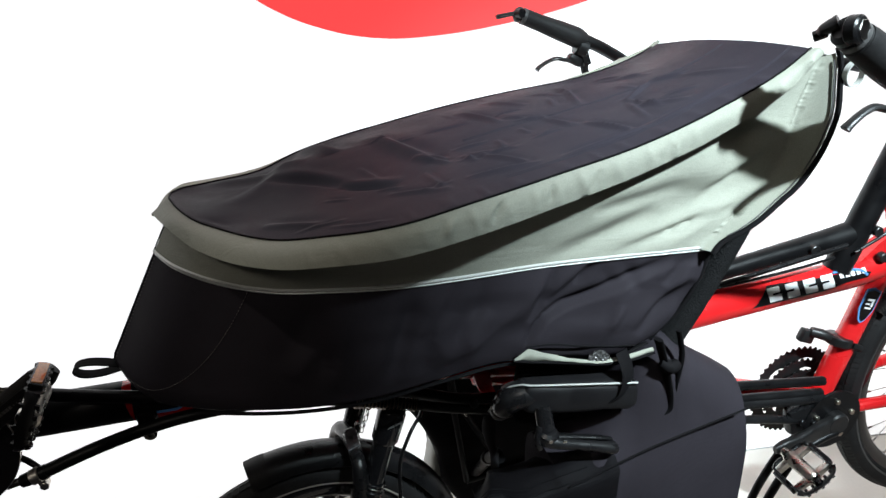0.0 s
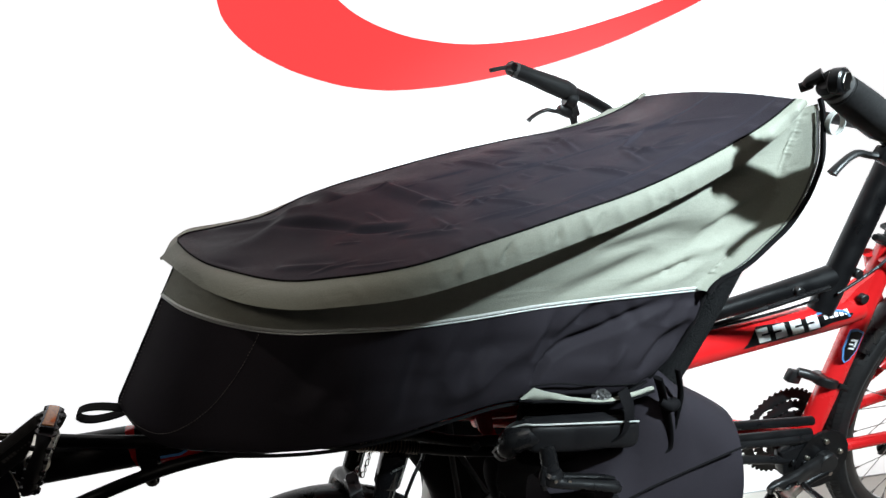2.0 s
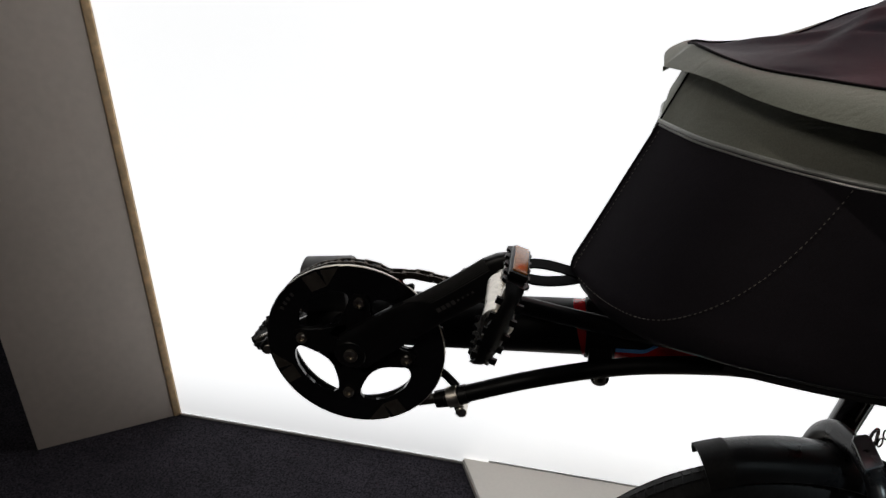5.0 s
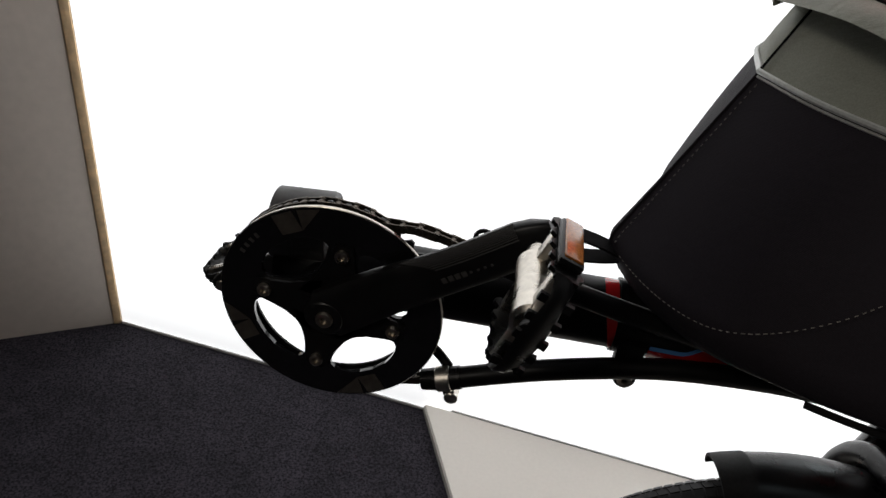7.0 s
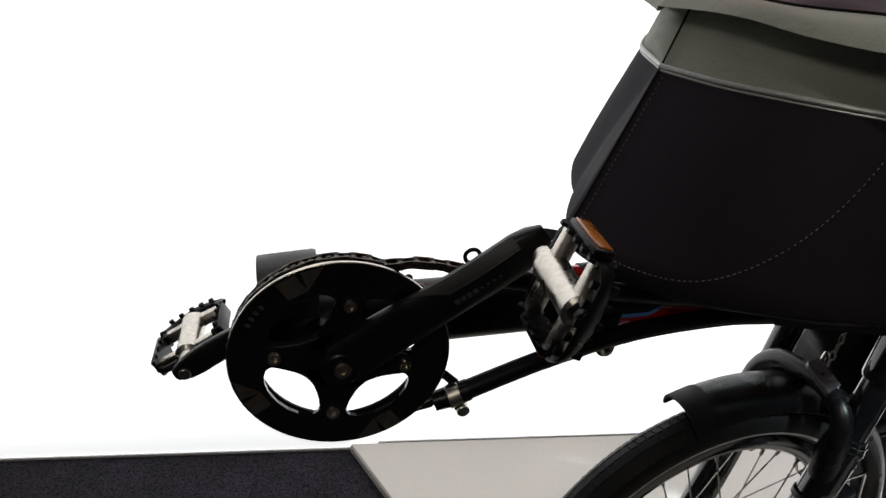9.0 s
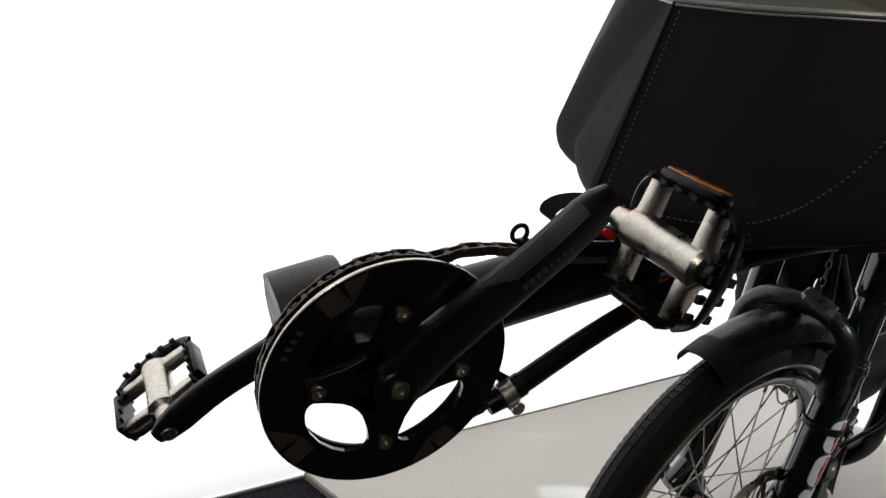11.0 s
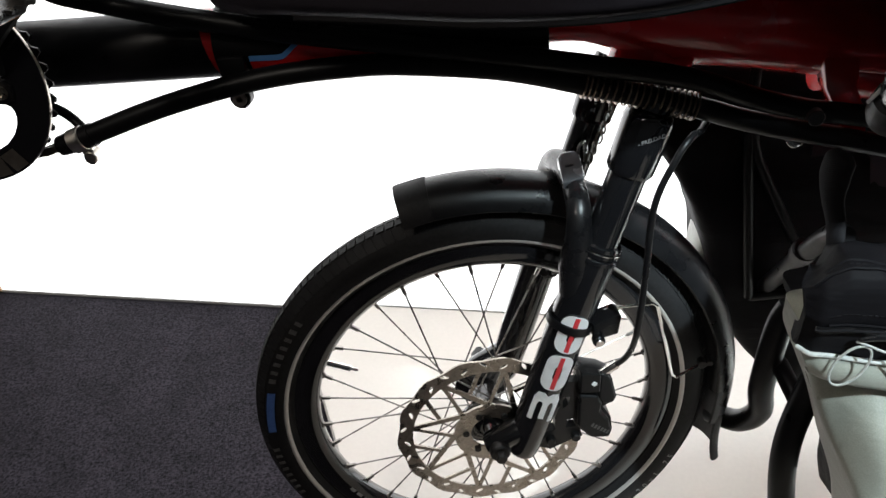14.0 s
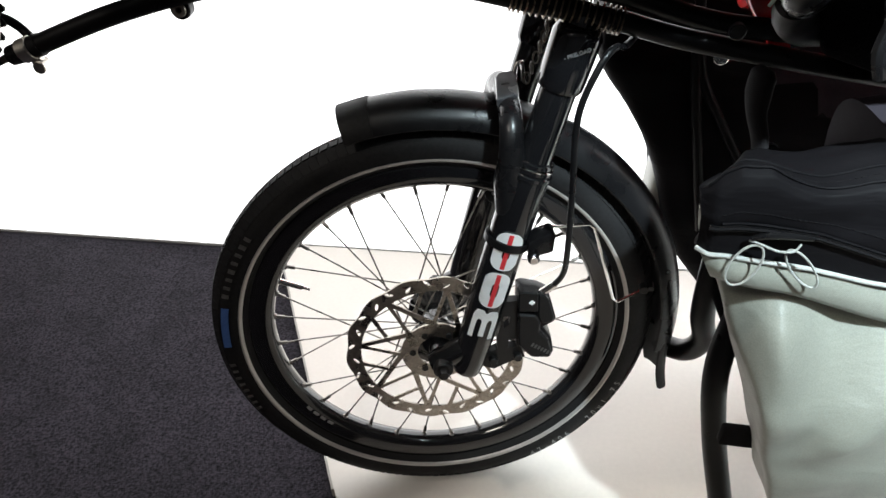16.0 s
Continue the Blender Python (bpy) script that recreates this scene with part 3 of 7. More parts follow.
# brake arch in front of the legs, which carries the mudguard
bm = bmesh.new()
arch = [leg_at(0.425, -LEG) + Vector((-0.002, 0.0, 0)), leg_at(0.458, -LEG) + Vector((-0.014, 0.0, 0)), Vector((0.078, -0.059, 0.490)), Vector((0.079, -0.050, 0.512)), Vector((0.080, -0.024, 0.523)), Vector((0.080, 0.010, 0.522)), Vector((0.079, 0.040, 0.514)), Vector((0.077, 0.060, 0.490)), leg_at(0.458, LEG) + Vector((-0.014, 0.0, 0)), leg_at(0.425, LEG) + Vector((-0.002, 0.0, 0))]
tube(bm, arch, [0.0165, 0.0165, 0.0115, 0.0105, 0.0100, 0.0110, 0.0120, 0.0115, 0.0165, 0.0165], seg=20)
part("fork_arch", turned(bm), M_GLOSSPLASTIC, bike, "satin black brake arch")
bm = bmesh.new()
plate(bm, [[(-0.0095, -0.0200), (0.0105, -0.0170), (0.0100, 0.0160), (0.0060, 0.0205), (-0.0065, 0.0205), (-0.0100, 0.0150)], [(-0.0010 + 0.0042 * math.cos(t), 0.0016 * math.sin(t) + 0.001) for t in [2 * math.pi * k / 12 for k in range(12)]]], -0.0035, 0.0040, Matrix(((0.99, 0, 0.10, 0.0795), (0.02, 0.25, 0.968, -0.018), (0.10, -0.968, 0.25, 0.5325), (0, 0, 0, 1))))
bmesh.ops.recalc_face_normals(bm, faces=bm.faces)
es = [e for e in bm.edges if e.is_manifold and e.calc_face_angle(0) > 1.0 and e.calc_length() > 0.003]
bmesh.ops.bevel(bm, geom=es, offset=0.0012, segments=2, affect="EDGES", profile=0.5)
br = part("mudguard_bracket", turned(bm), M_TABGLOSS, bike, "gloss black arch tab with a slot, reflection tone in its grey", False)
bm = bmesh.new()
tube(bm, [Vector((0.088, -0.004, 0.528)), Vector((0.091, -0.003, 0.546)), Vector((0.096, -0.003, 0.549)), Vector((0.097, -0.003, 0.530))], 0.0018, seg=8)
part("bracket_hook", turned(bm), M_BRIGHT, br)
# preload caps: two readable words
pm = Matrix.Translation(leg_at(0.577, -LEG - 0.0212)) @ Matrix.Rotation(radians(-14), 4, "Y")
part("cap_word", turned(lettering("- PRELOAD -", 0.0046, pm, 0.0003)), M_PRINT, bike, "small grey lettering", False)

# white and red number on the near lower leg
leg_axis = (leg_at(0.39, 0) - leg_at(0.30, 0)).normalized()
leg_across = Vector((leg_axis.z, 0, -leg_axis.x))


def on_leg(bm, z, r):
    """Bends a flat figure (x across the leg, z along it) round the near leg."""
    for x in (-0.0105, -0.0070, -0.0035, 0.0, 0.0035, 0.0070, 0.0105):
        bmesh.ops.bisect_plane(bm, geom=bm.verts[:] + bm.edges[:] + bm.faces[:], plane_co=(x, 0, 0), plane_no=(1, 0, 0))
    c = leg_at(z, -LEG)
    for v in bm.verts:
        a, q = v.co.x / r - 0.10, r - v.co.y
        v.co = c + leg_axis * v.co.z + leg_across * (q * math.sin(a)) + Vector((0, -q * math.cos(a), 0))
    return bm


def capsule(hx, hz, r, c=(0, 0)):
    return [(c[0] + math.copysign(hx - r, sx) + r * math.cos(t), c[1] + math.copysign(hz - r, sz) + r * math.sin(t)) for sx, sz, t0 in ((1, 1, 0), (-1, 1, 90), (-1, -1, 180), (1, -1, 270)) for t in [radians(t0 + 15 * k) for k in range(7)]]


for z in (0.3505, 0.3945):
    bm = bmesh.new()
    plate(bm, [capsule(0.0132, 0.0208, 0.0105), capsule(0.0036, 0.0085, 0.0034)], -0.0006, 0.0004)
    part("leg_number", turned(on_leg(bm, z, 0.0194)), M_WHITE, bike, "large white number on the fork leg", False)
    bm = bmesh.new()
    plate(bm, [[(-0.0021, -0.0190), (0.0021, -0.0190), (0.0021, 0.0195), (-0.0021, 0.0195)]], -0.0009, 0.0)
    part("leg_stripe", turned(on_leg(bm, z, 0.0196)), M_REDVINYL, bike, "narrow red stripe", False)
bm = bmesh.new()
three = [(-0.0132, -0.0185), (-0.0082, -0.0185), (-0.0082, 0.0020), (-0.0068, 0.0062), (-0.0040, 0.0062), (-0.0026, 0.0030), (-0.0026, -0.0150), (0.0026, -0.0150), (0.0026, 0.0030), (0.0040, 0.0062), (0.0068, 0.0062), (0.0082, 0.0020), (0.0082, -0.0185), (0.0132, -0.0185), (0.0132, 0.0100), (0.0105, 0.0165), (0.0040, 0.0170), (0.0, 0.0135), (-0.0040, 0.0170), (-0.0105, 0.0165), (-0.0132, 0.0100)]
plate(bm, [three], -0.0006, 0.0004)
part("leg_number", turned(on_leg(bm, 0.3090, 0.0194)), M_WHITE, bike, "large white number on the fork leg", False)
# lock-out collar with its black box
bm = bmesh.new()
axis = (leg_at(0.5, 0) - leg_at(0.4, 0)).normalized()
m = Matrix.Translation(leg_at(0.398, -LEG)) @ axis.to_track_quat("Y", "Z").to_matrix().to_4x4()
lathe(bm, [(0.0206, -0.0045), (0.0222, -0.0035), (0.0222, 0.0035), (0.0206, 0.0045)], 28, m)
plate(bm, [[(0.090, 0.387), (0.097, 0.384), (0.114, 0.388), (0.116, 0.408), (0.112, 0.410), (0.100, 0.406), (0.090, 0.400)]], -LEG - 0.016, -LEG + 0.004)
es = [e for e in bm.edges if e.is_manifold and e.calc_face_angle(0) > 1.2 and min(v.co.x for v in e.verts) > 0.0895]
bmesh.ops.bevel(bm, geom=es, offset=0.0018, segments=2, affect="EDGES", profile=0.5)
disc(bm, (0.0945, -LEG - 0.018, 0.3855), (0, 1, 0), 0.0058, 0.008, 16)
coll = part("lamp_bracket", turned(bm), M_PLASTIC, bike, "black plastic collar with a small box")
bm = bmesh.new()
disc(bm, (0.0945, -LEG - 0.0225, 0.3855), (0, 1, 0), 0.0042, 0.003, 12)
part("bracket_screw", turned(bm), M_BRIGHT, coll)

# brake caliper behind the near leg
bm = bmesh.new()
prof = [(0.0812, 0.3381), (0.0864, 0.3396), (0.1020, 0.3348), (0.1137, 0.3268), (0.1196, 0.3012), (0.1177, 0.2952), (0.1064, 0.2896), (0.1155, 0.2728), (0.1177, 0.2555), (0.1146, 0.2468), (0.0935, 0.2498), (0.0784, 0.2682)]
plate(bm, [prof], -0.068, -0.046)
es = [e for e in bm.edges if e.is_manifold and e.calc_face_angle(0) > 0.6 and e.calc_length() > 0.004]
bmesh.ops.bevel(bm, geom=es, offset=0.0010, segments=2, affect="EDGES", profile=0.5)
cal = part("brake_caliper", turned(bm), M_PLASTIC, bike, "black hydraulic disc brake caliper")
for nm, loop, y0, off in (("upper_block", [(0.0806, 0.3190), (0.0806, 0.3425), (0.0855, 0.3440), (0.1000, 0.3400), (0.1000, 0.3170)], -0.0765, 0.0012), ("piston_cap", [(0.1004, 0.3380), (0.1085, 0.3330), (0.1120, 0.3270), (0.1168, 0.3060), (0.1150, 0.2985), (0.1040, 0.2990), (0.1004, 0.3080)], -0.0735, 0.0014), ("lower_shell", [(0.0800, 0.3150), (0.0990, 0.3110), (0.1030, 0.3000), (0.1020, 0.2900), (0.1115, 0.2760), (0.1150, 0.2600), (0.1128, 0.2520), (0.0940, 0.2545), (0.0800, 0.2720)], -0.0755, 0.0020)):
    bm = bmesh.new()
    plate(bm, [loop], y0, -0.067)
    es = [e for e in bm.edges if e.is_manifold and e.calc_face_angle(0) > 0.5 and min(v.co.y for v in e.verts) < y0 + 0.0005]
    bmesh.ops.bevel(bm, geom=es, offset=off, segments=2, affect="EDGES", profile=0.35)
    part(nm, turned(bm), M_PLASTIC, cal, "", False)
bm = bmesh.new()
plate(bm, [[(0.0570, 0.3205), (0.0693, 0.3240), (0.0825, 0.3235), (0.0830, 0.2640), (0.0880, 0.2470), (0.0768, 0.2436), (0.0543, 0.2330), (0.0400, 0.2400), (0.0440, 0.2540), (0.0590, 0.2610), (0.0585, 0.2760), (0.0640, 0.2960), (0.0570, 0.3085)], [(0.0660, 0.3045), (0.0735, 0.3040), (0.0720, 0.2940), (0.0665, 0.2890)], [(0.0710, 0.2735), (0.0795, 0.2733), (0.0805, 0.2620), (0.0700, 0.2615)]], -0.064, -0.054)
part("caliper_adapter", turned(bm), M_SATIN, cal, "black alloy brake adapter", False)
for x, z in ((0.0890, 0.3215), (0.0540, 0.2480), (0.0800, 0.2500)):
    bm = bmesh.new()
    disc(bm, (x, -0.066, z), (0, 1, 0), 0.0048, 0.008, 12)
    part("caliper_bolt", turned(bm), M_SATIN, cal)
bm = bmesh.new()
for k in range(6):
    box(bm, (0.0022, 0.0006, 0.0046), Matrix.Translation((0.0945 + 0.0032 * k, -0.0757, 0.2730 - 0.0024 * k)) @ Matrix.Rotation(radians(30), 4, "Y"))
part("maker_mark", turned(bm), M_FAINT, cal, "row of grey printed bars", False)
bm = bmesh.new()
disc(bm, (0.0935, -0.0770, 0.3302), (0, 1, 0), 0.0030, 0.002, 4)
part("badge", turned(bm), M_WHITE, cal)
bm = bmesh.new()
tube(bm, [(0.1035, -0.066, 0.3325), (0.1180, -0.066, 0.3425)], 0.0042, seg=10)
part("hose_ferrule", turned(bm), M_BRIGHT, cal, "silver hose ferrule")
bm = bmesh.new()
tube(bm, [FORK_TURN @ Vector((0.117, -0.066, 0.3415)), Vector((0.134, -0.060, 0.366)), Vector((0.136, -0.080, 0.410)), Vector((0.138, -0.082, 0.474)), Vector((0.140, -0.080, 0.535)), Vector((0.154, -0.076, 0.573)), Vector((0.166, -0.066, 0.586)), Vector((0.180, -0.040, 0.580)), Vector((0.200, 0.0, 0.585))], 0.0029, seg=10)
part("brake_hose", bm, M_PLASTIC, bike, "black brake hose")

# small black pick-up on the far leg
bm = bmesh.new()
plate(bm, [[(0.060, 0.402), (0.066, 0.408), (0.076, 0.404), (0.086, 0.392), (0.080, 0.384), (0.070, 0.382), (0.062, 0.390)]], LEG - 0.030, LEG - 0.012)
es = [e for e in bm.edges if e.is_manifold and e.calc_face_angle(0) > 0.6]
bmesh.ops.bevel(bm, geom=es, offset=0.0015, segments=2, affect="EDGES", profile=0.5)
tube(bm, [(0.062, LEG - 0.020, 0.398), (0.066, LEG - 0.004, 0.410)], 0.003, seg=8)
pod = part("speed_sensor", turned(bm), M_PLASTIC, bike, "small black pick-up beside the spokes")
for x, z in ((0.070, 0.397), (0.077, 0.391)):
    bm = bmesh.new()
    disc(bm, (x, LEG - 0.031, z), (0, 1, 0), 0.0020, 0.002, 8)
    part("sensor_face", turned(bm), M_PRINT, pod)

# mudguard with its flaps and wire stay
FG = 0.2765


def guard_rows(a0, a1, n, R=FG, half=0.0305, drop=0.025):
    rows = []
    for k in range(n):
        a = radians(a0 + (a1 - a0) * k / (n - 1))
        row = []
        for j in range(-7, 8):
            t = j / 7
            r = R - drop * (1 - math.cos(1.5 * abs(t))) / 0.93 + (0.0012 if abs(t) < 0.6 else 0)
            row.append(Vector((r * math.cos(a), half * math.sin(1.5 * t) / 0.9975, 0.25 + r * math.sin(a))))
        for j in range(7, -8, -1):
            t = j / 7
            r = R - 0.0018 - drop * (1 - math.cos(1.5 * abs(t))) / 0.93
            row.append(Vector((r * math.cos(a), (half - 0.0018) * math.sin(1.5 * t) / 0.9975, 0.25 + r * math.sin(a))))
        rows.append(row)
    return rows


bm = bmesh.new()
vs = grid(bm, guard_rows(99.5, -10, 60), close_v=True)
bm.faces.new(vs[0])
bm.faces.new(vs[-1])
mud = part("front_mudguard", turned(bm, STEER), M_PLASTIC, bike, "matt black plastic mudguard")
bm = bmesh.new()
vs = grid(bm, guard_rows(105.4, 99.0, 8, FG + 0.0012, 0.0312, 0.026), close_v=True)
bm.faces.new(vs[0])
bm.faces.new(vs[-1])
part("front_flap", turned(bm, STEER), M_RUBBER, mud, "grey rubber nose of the mudguard")
bm = bmesh.new()
rows = guard_rows(-8, -24, 8, FG - 0.002, 0.0285, 0.016)
vs = grid(bm, [[p + Vector((0.0009 * k * k * 0.5, 0, 0)) for p in row] for k, row in enumerate(rows)], close_v=True)
bm.faces.new(vs[0])
bm.faces.new(vs[-1])
part("mud_flap", turned(bm, STEER), M_RUBBER, mud, "black rubber mud flap")
for s in (-1, 1):
    bm = bmesh.new()
    tube(bm, [(0.108, s * 0.066, 0.408), (0.158, s * 0.058, 0.402), (0.164, s * 0.056, 0.396), (0.190, s * 0.046, 0.300), (0.196, s * 0.043, 0.293), (0.228, s * 0.034, 0.301)], 0.0016, seg=8, smooth=False)
    part("wire_stay", turned(bm, STEER), M_BRIGHT, mud, "bright bent wire stay")
bm = bmesh.new()
disc(bm, (0.226, -0.034, 0.301), (0.2, 1, 0), 0.0048, 0.010, 10)
disc(bm, (0.233, -0.034, 0.303), (0.2, 1, 0), 0.0036, 0.012, 6)
part("stay_clip", turned(bm, STEER), M_SATIN, mud)

# ---- frame ----
bm = bmesh.new()
tube(bm, [(-0.478, 0, 0.656), (-0.470, 0, 0.656), (-0.35, 0, 0.656), (-0.21, 0, 0.658), (-0.19, 0, 0.658)], [0.022, 0.0275, 0.0278, 0.0278, 0.0278], seg=32)
boom = part("boom", bm, M_BLACK, bike, "black telescopic front boom")
bm = bmesh.new()
tube(bm, [(-0.438, -0.034, 0.652), (-0.438, 0.036, 0.652)], 0.0205, seg=24)
part("bottom_bracket", bm, M_BLACK, boom)
bm = bmesh.new()
tube(bm, [(-0.4855, 0.002, 0.687), (-0.4845, 0.002, 0.687), (-0.440, 0.002, 0.690), (-0.4385, 0.002, 0.690)], [0.0290, 0.0300, 0.0300, 0.0290], seg=36, smooth=False)
part("boom_cap", bm, M_GREYPLASTIC, boom, "short dark grey drum at the boom's tip")
# slanted red and black bands round the sleeve
bm = bmesh.new()
rows = []
for k in range(24):
    a = 2 * math.pi * k / 24
    s = 0.0075 * math.sin(a)
    rows.append([Vector((x - s * 0.9, 0.0286 * math.cos(a), 0.6575 + 0.0286 * math.sin(a))) for x in (-0.210, -0.199)])
grid(bm, rows, close_u=True)
part("boom_band", bm, M_RED, boom, "slanted red ring")
bm = bmesh.new()
tube(bm, [(-0.204, 0, 0.6577), (-0.10, 0, 0.659), (0.0, 0, 0.661), (0.06, 0, 0.664)], 0.0300, seg=32)
part("frame_sleeve", bm, M_BLACK, bike, "black sleeve of the frame")
# red and blue print on the sleeve
bm = bmesh.new()
rows = []
for k in range(16):
    x = -0.176 + 0.150 * k / 15
    hi = radians(182 + 16 * smooth_step(-0.152, -0.130, x) * 0 + (12 if x < -0.150 else -14 + 26 * smooth_step(-0.128, -0.150, x) - 10 * smooth_step(-0.13, -0.02, x) * -1.2))
    rows.append([Vector((x, 0.0306 * math.cos(t), 0.6585 + 0.0306 * math.sin(t))) for t in (hi, hi + (radians(226) - hi) * 0.5 * (1 - 0.8 * k / 15), hi + (radians(226) - hi) * (1 - 0.85 * k / 15))])
grid(bm, rows)
part("red_print", bm, M_RED, bike, "red wedge on the black sleeve")
bm = bmesh.new()
rows = []
for k in range(14):
    x = -0.176 + 0.05 * k / 13
    c = 192 - 24 * smooth_step(-0.152, -0.130, x)
    rows.append([Vector((x, 0.0309 * math.cos(radians(t)), 0.6585 + 0.0309 * math.sin(radians(t)))) for t in (c - 4.5, c + 4.5)])
grid(bm, rows)
part("blue_print", bm, M_BLUE, bike, "thin blue stepped line")
# red main beam from the sleeve over the fork and under the seat to the rear
bm = bmesh.new()
tube(bm, [(0.02, 0, 0.668), (0.09, 0, 0.672), (0.16, 0, 0.660), (0.25, 0, 0.648), (0.34, 0, 0.628)], [0.026, 0.028, 0.036, 0.036, 0.030], seg=28)
tube(bm, [(0.133, 0, 0.622), (0.158, 0, 0.705)], 0.025, seg=24)
tube(bm, [(0.26, 0, 0.640), (0.45, 0, 0.645), (0.667, 0, 0.667), (0.80, 0, 0.6765), (0.95, 0, 0.688), (1.012, 0, 0.700)], [0.030, 0.032, 0.0325, 0.0285, 0.0262, 0.0262], seg=28)
plate(bm, [[(0.930, 0.700), (0.965, 0.712), (1.000, 0.745), (1.030, 0.765), (1.022, 0.700), (0.980, 0.690)]], -0.011, 0.011)
tube(bm, [(0.28, 0, 0.620), (0.45, 0, 0.575), (0.70, 0, 0.510), (0.945, 0, 0.435)], [0.026, 0.021, 0.019, 0.019], seg=24)
beam = part("main_frame", bm, M_RED, bike, "glossy red frame tubes")
bm = bmesh.new()
tube(bm, [(0.146, -0.018, 0.640), (0.150, -0.026, 0.629), (0.160, -0.027, 0.627), (0.168, -0.020, 0.634)], [0.007, 0.008, 0.008, 0.006], seg=12)
part("cable_stop", bm, M_RED, beam)
bm = bmesh.new()
tube(bm, [(0.950, 0, 0.425), (1.003, 0, 0.60), (1.064, 0, 0.820)], 0.0205, seg=24, smooth=False)
tube(bm, [(0.942, -0.036, 0.425), (0.942, 0.036, 0.425)], 0.0225, seg=24)
for s in (-1, 1):
    tube(bm, [(0.960, s * 0.03, 0.425), (1.10, s * 0.052, 0.440), (1.295, s * 0.066, 0.452)], 0.0115, seg=14)
    tube(bm, [(1.036, s * 0.016, 0.795), (1.10, s * 0.045, 0.715), (1.19, s * 0.06, 0.595), (1.300, s * 0.066, 0.457)], 0.0095, seg=14)
tube(bm, [(1.04, 0.02, 0.475), (1.12, 0.055, 0.485), (1.20, 0.060, 0.535), (1.215, 0.060, 0.60), (1.17, 0.055, 0.67)], 0.0105, seg=14)
tube(bm, [(1.06, -0.02, 0.755), (1.06, 0.02, 0.755)], 0.012, seg=12)
rearf = part("rear_frame", bm, M_RED, bike, "glossy red seat tube and stays")
# seat post, its collar
bm = bmesh.new()
tube(bm, [(1.062, 0, 0.812), (1.131, 0, 1.12)], 0.0140, seg=20)
post = part("seat_post", bm, M_BLACK, bike, "black seat post with a row of pale marks")
for k in range(7):
    bm = bmesh.new()
    z = 0.845 + 0.016 * k
    disc(bm, (1.060 + (z - 0.812) * 0.222 - 0.004, -0.0138, z), (0.1, 1, 0), 0.0022, 0.001, 8)
    part("post_mark", bm, M_PRINT, post)
bm = bmesh.new()
disc(bm, (1.064, 0, 0.818), (0.22, 0, 1), 0.0255, 0.016, 24)
tube(bm, [(1.038, -0.006, 0.826), (1.013, -0.010, 0.834)], 0.006, seg=10)
tube(bm, [(1.088, -0.008, 0.814), (1.108, -0.012, 0.806)], 0.006, seg=10)
part("post_collar", bm, M_SATIN, bike)
# black steering column of the rear rider, with its strut to the seat
bm = bmesh.new()
tube(bm, [(0.926, -0.004, 0.703), (1.040, 0, 1.005)], 0.0225, seg=24)
part("bar_column", bm, M_BLACK, bike, "black bar column")
bm = bmesh.new()
tube(bm, [(0.54, 0, 0.702), (0.719, 0, 0.732), (0.85, 0, 0.751), (0.940, 0, 0.764)], [0.0150, 0.0155, 0.0190, 0.0225], seg=20)
part("column_strut", bm, M_BLACK, bike, "black strut from the column to the front seat")
for pts, r in (([(0.60, -0.022, 0.708), (0.69, -0.028, 0.722), (0.80, -0.028, 0.740), (0.915, -0.026, 0.758)], 0.0045), ([(0.66, -0.03, 0.715), (0.80, -0.03, 0.728), (0.90, -0.02, 0.735)], 0.0025), ([(0.93, -0.03, 0.745), (1.02, -0.035, 0.80), (1.055, -0.04, 0.87), (1.04, -0.05, 0.92)], 0.0028)):
    bm = bmesh.new()
    tube(bm, pts, r, seg=10)
    part("column_cable", bm, M_PLASTIC, bike, "black cable along the strut")
for p in ((0.855, -0.02, 0.755), (0.975, -0.022, 0.775), (1.0, -0.022, 0.725)):
    bm = bmesh.new()
    disc(bm, p, (0, 1, 0), 0.009, 0.012, 14)
    part("strut_bolt", bm, M_SATIN, bike)

# print on the main tube: a dark field with white slanted blocks, a blue edge and a shield
bm = bmesh.new()
rows = []
for k in range(20):
    x = 0.762 + 0.220 * k / 19
    R = 0.0302 - 0.016 * (x - 0.775)
    rows.append([Vector((x + dz * 0.12, -R * math.cos(radians(t)), 0.6748 + (x - 0.775) * 0.077 + R * math.sin(radians(t)))) for t, dz in ((56 - 14 * smooth_step(0.76, 0.90, x), 1 / 8), (38, 1 / 16), (22, 0), (4, -1 / 16), (-12 + 22 * smooth_step(0.90, 0.98, x), -1 / 8))])
grid(bm, rows)
part("tube_field", bm, M_BLACK, beam, "dark printed field on the red tube")
bm = bmesh.new()
for k, x in enumerate((0.787, 0.822, 0.857, 0.892)):
    z0 = 0.6748 + (x - 0.775) * 0.077
    m = Matrix.Translation((x, -0.0278 + 0.015 * (x - 0.775), z0 + 0.0115)) @ Matrix.Rotation(radians(-6), 4, "Y") @ Matrix.Rotation(radians(-24), 4, "X") @ Matrix.Shear("XZ", 4, (0.18, 0)) @ Matrix.Diagonal((0.92, 1, 0.80, 1))
    for w, h, dx, dz in ((0.025, 0.0125, -0.001, 0.0085), (0.025, 0.0125, 0.001, -0.0085), (0.009, 0.008, -0.008 + 0.016 * (k % 2), 0.0)):
        box(bm, (w, 0.0012, h), m @ Matrix.Translation((dx, 0, dz)))
for k in range(5):
    x = 0.921 + 0.0112 * k
    box(bm, (0.0075, 0.0012, 0.0095), Matrix.Translation((x, -0.0232, 0.6900 + (x - 0.775) * 0.077)) @ Matrix.Rotation(radians(-7), 4, "Y") @ Matrix.Rotation(radians(-36), 4, "X") @ Matrix.Shear("XZ", 4, (0.18, 0)))
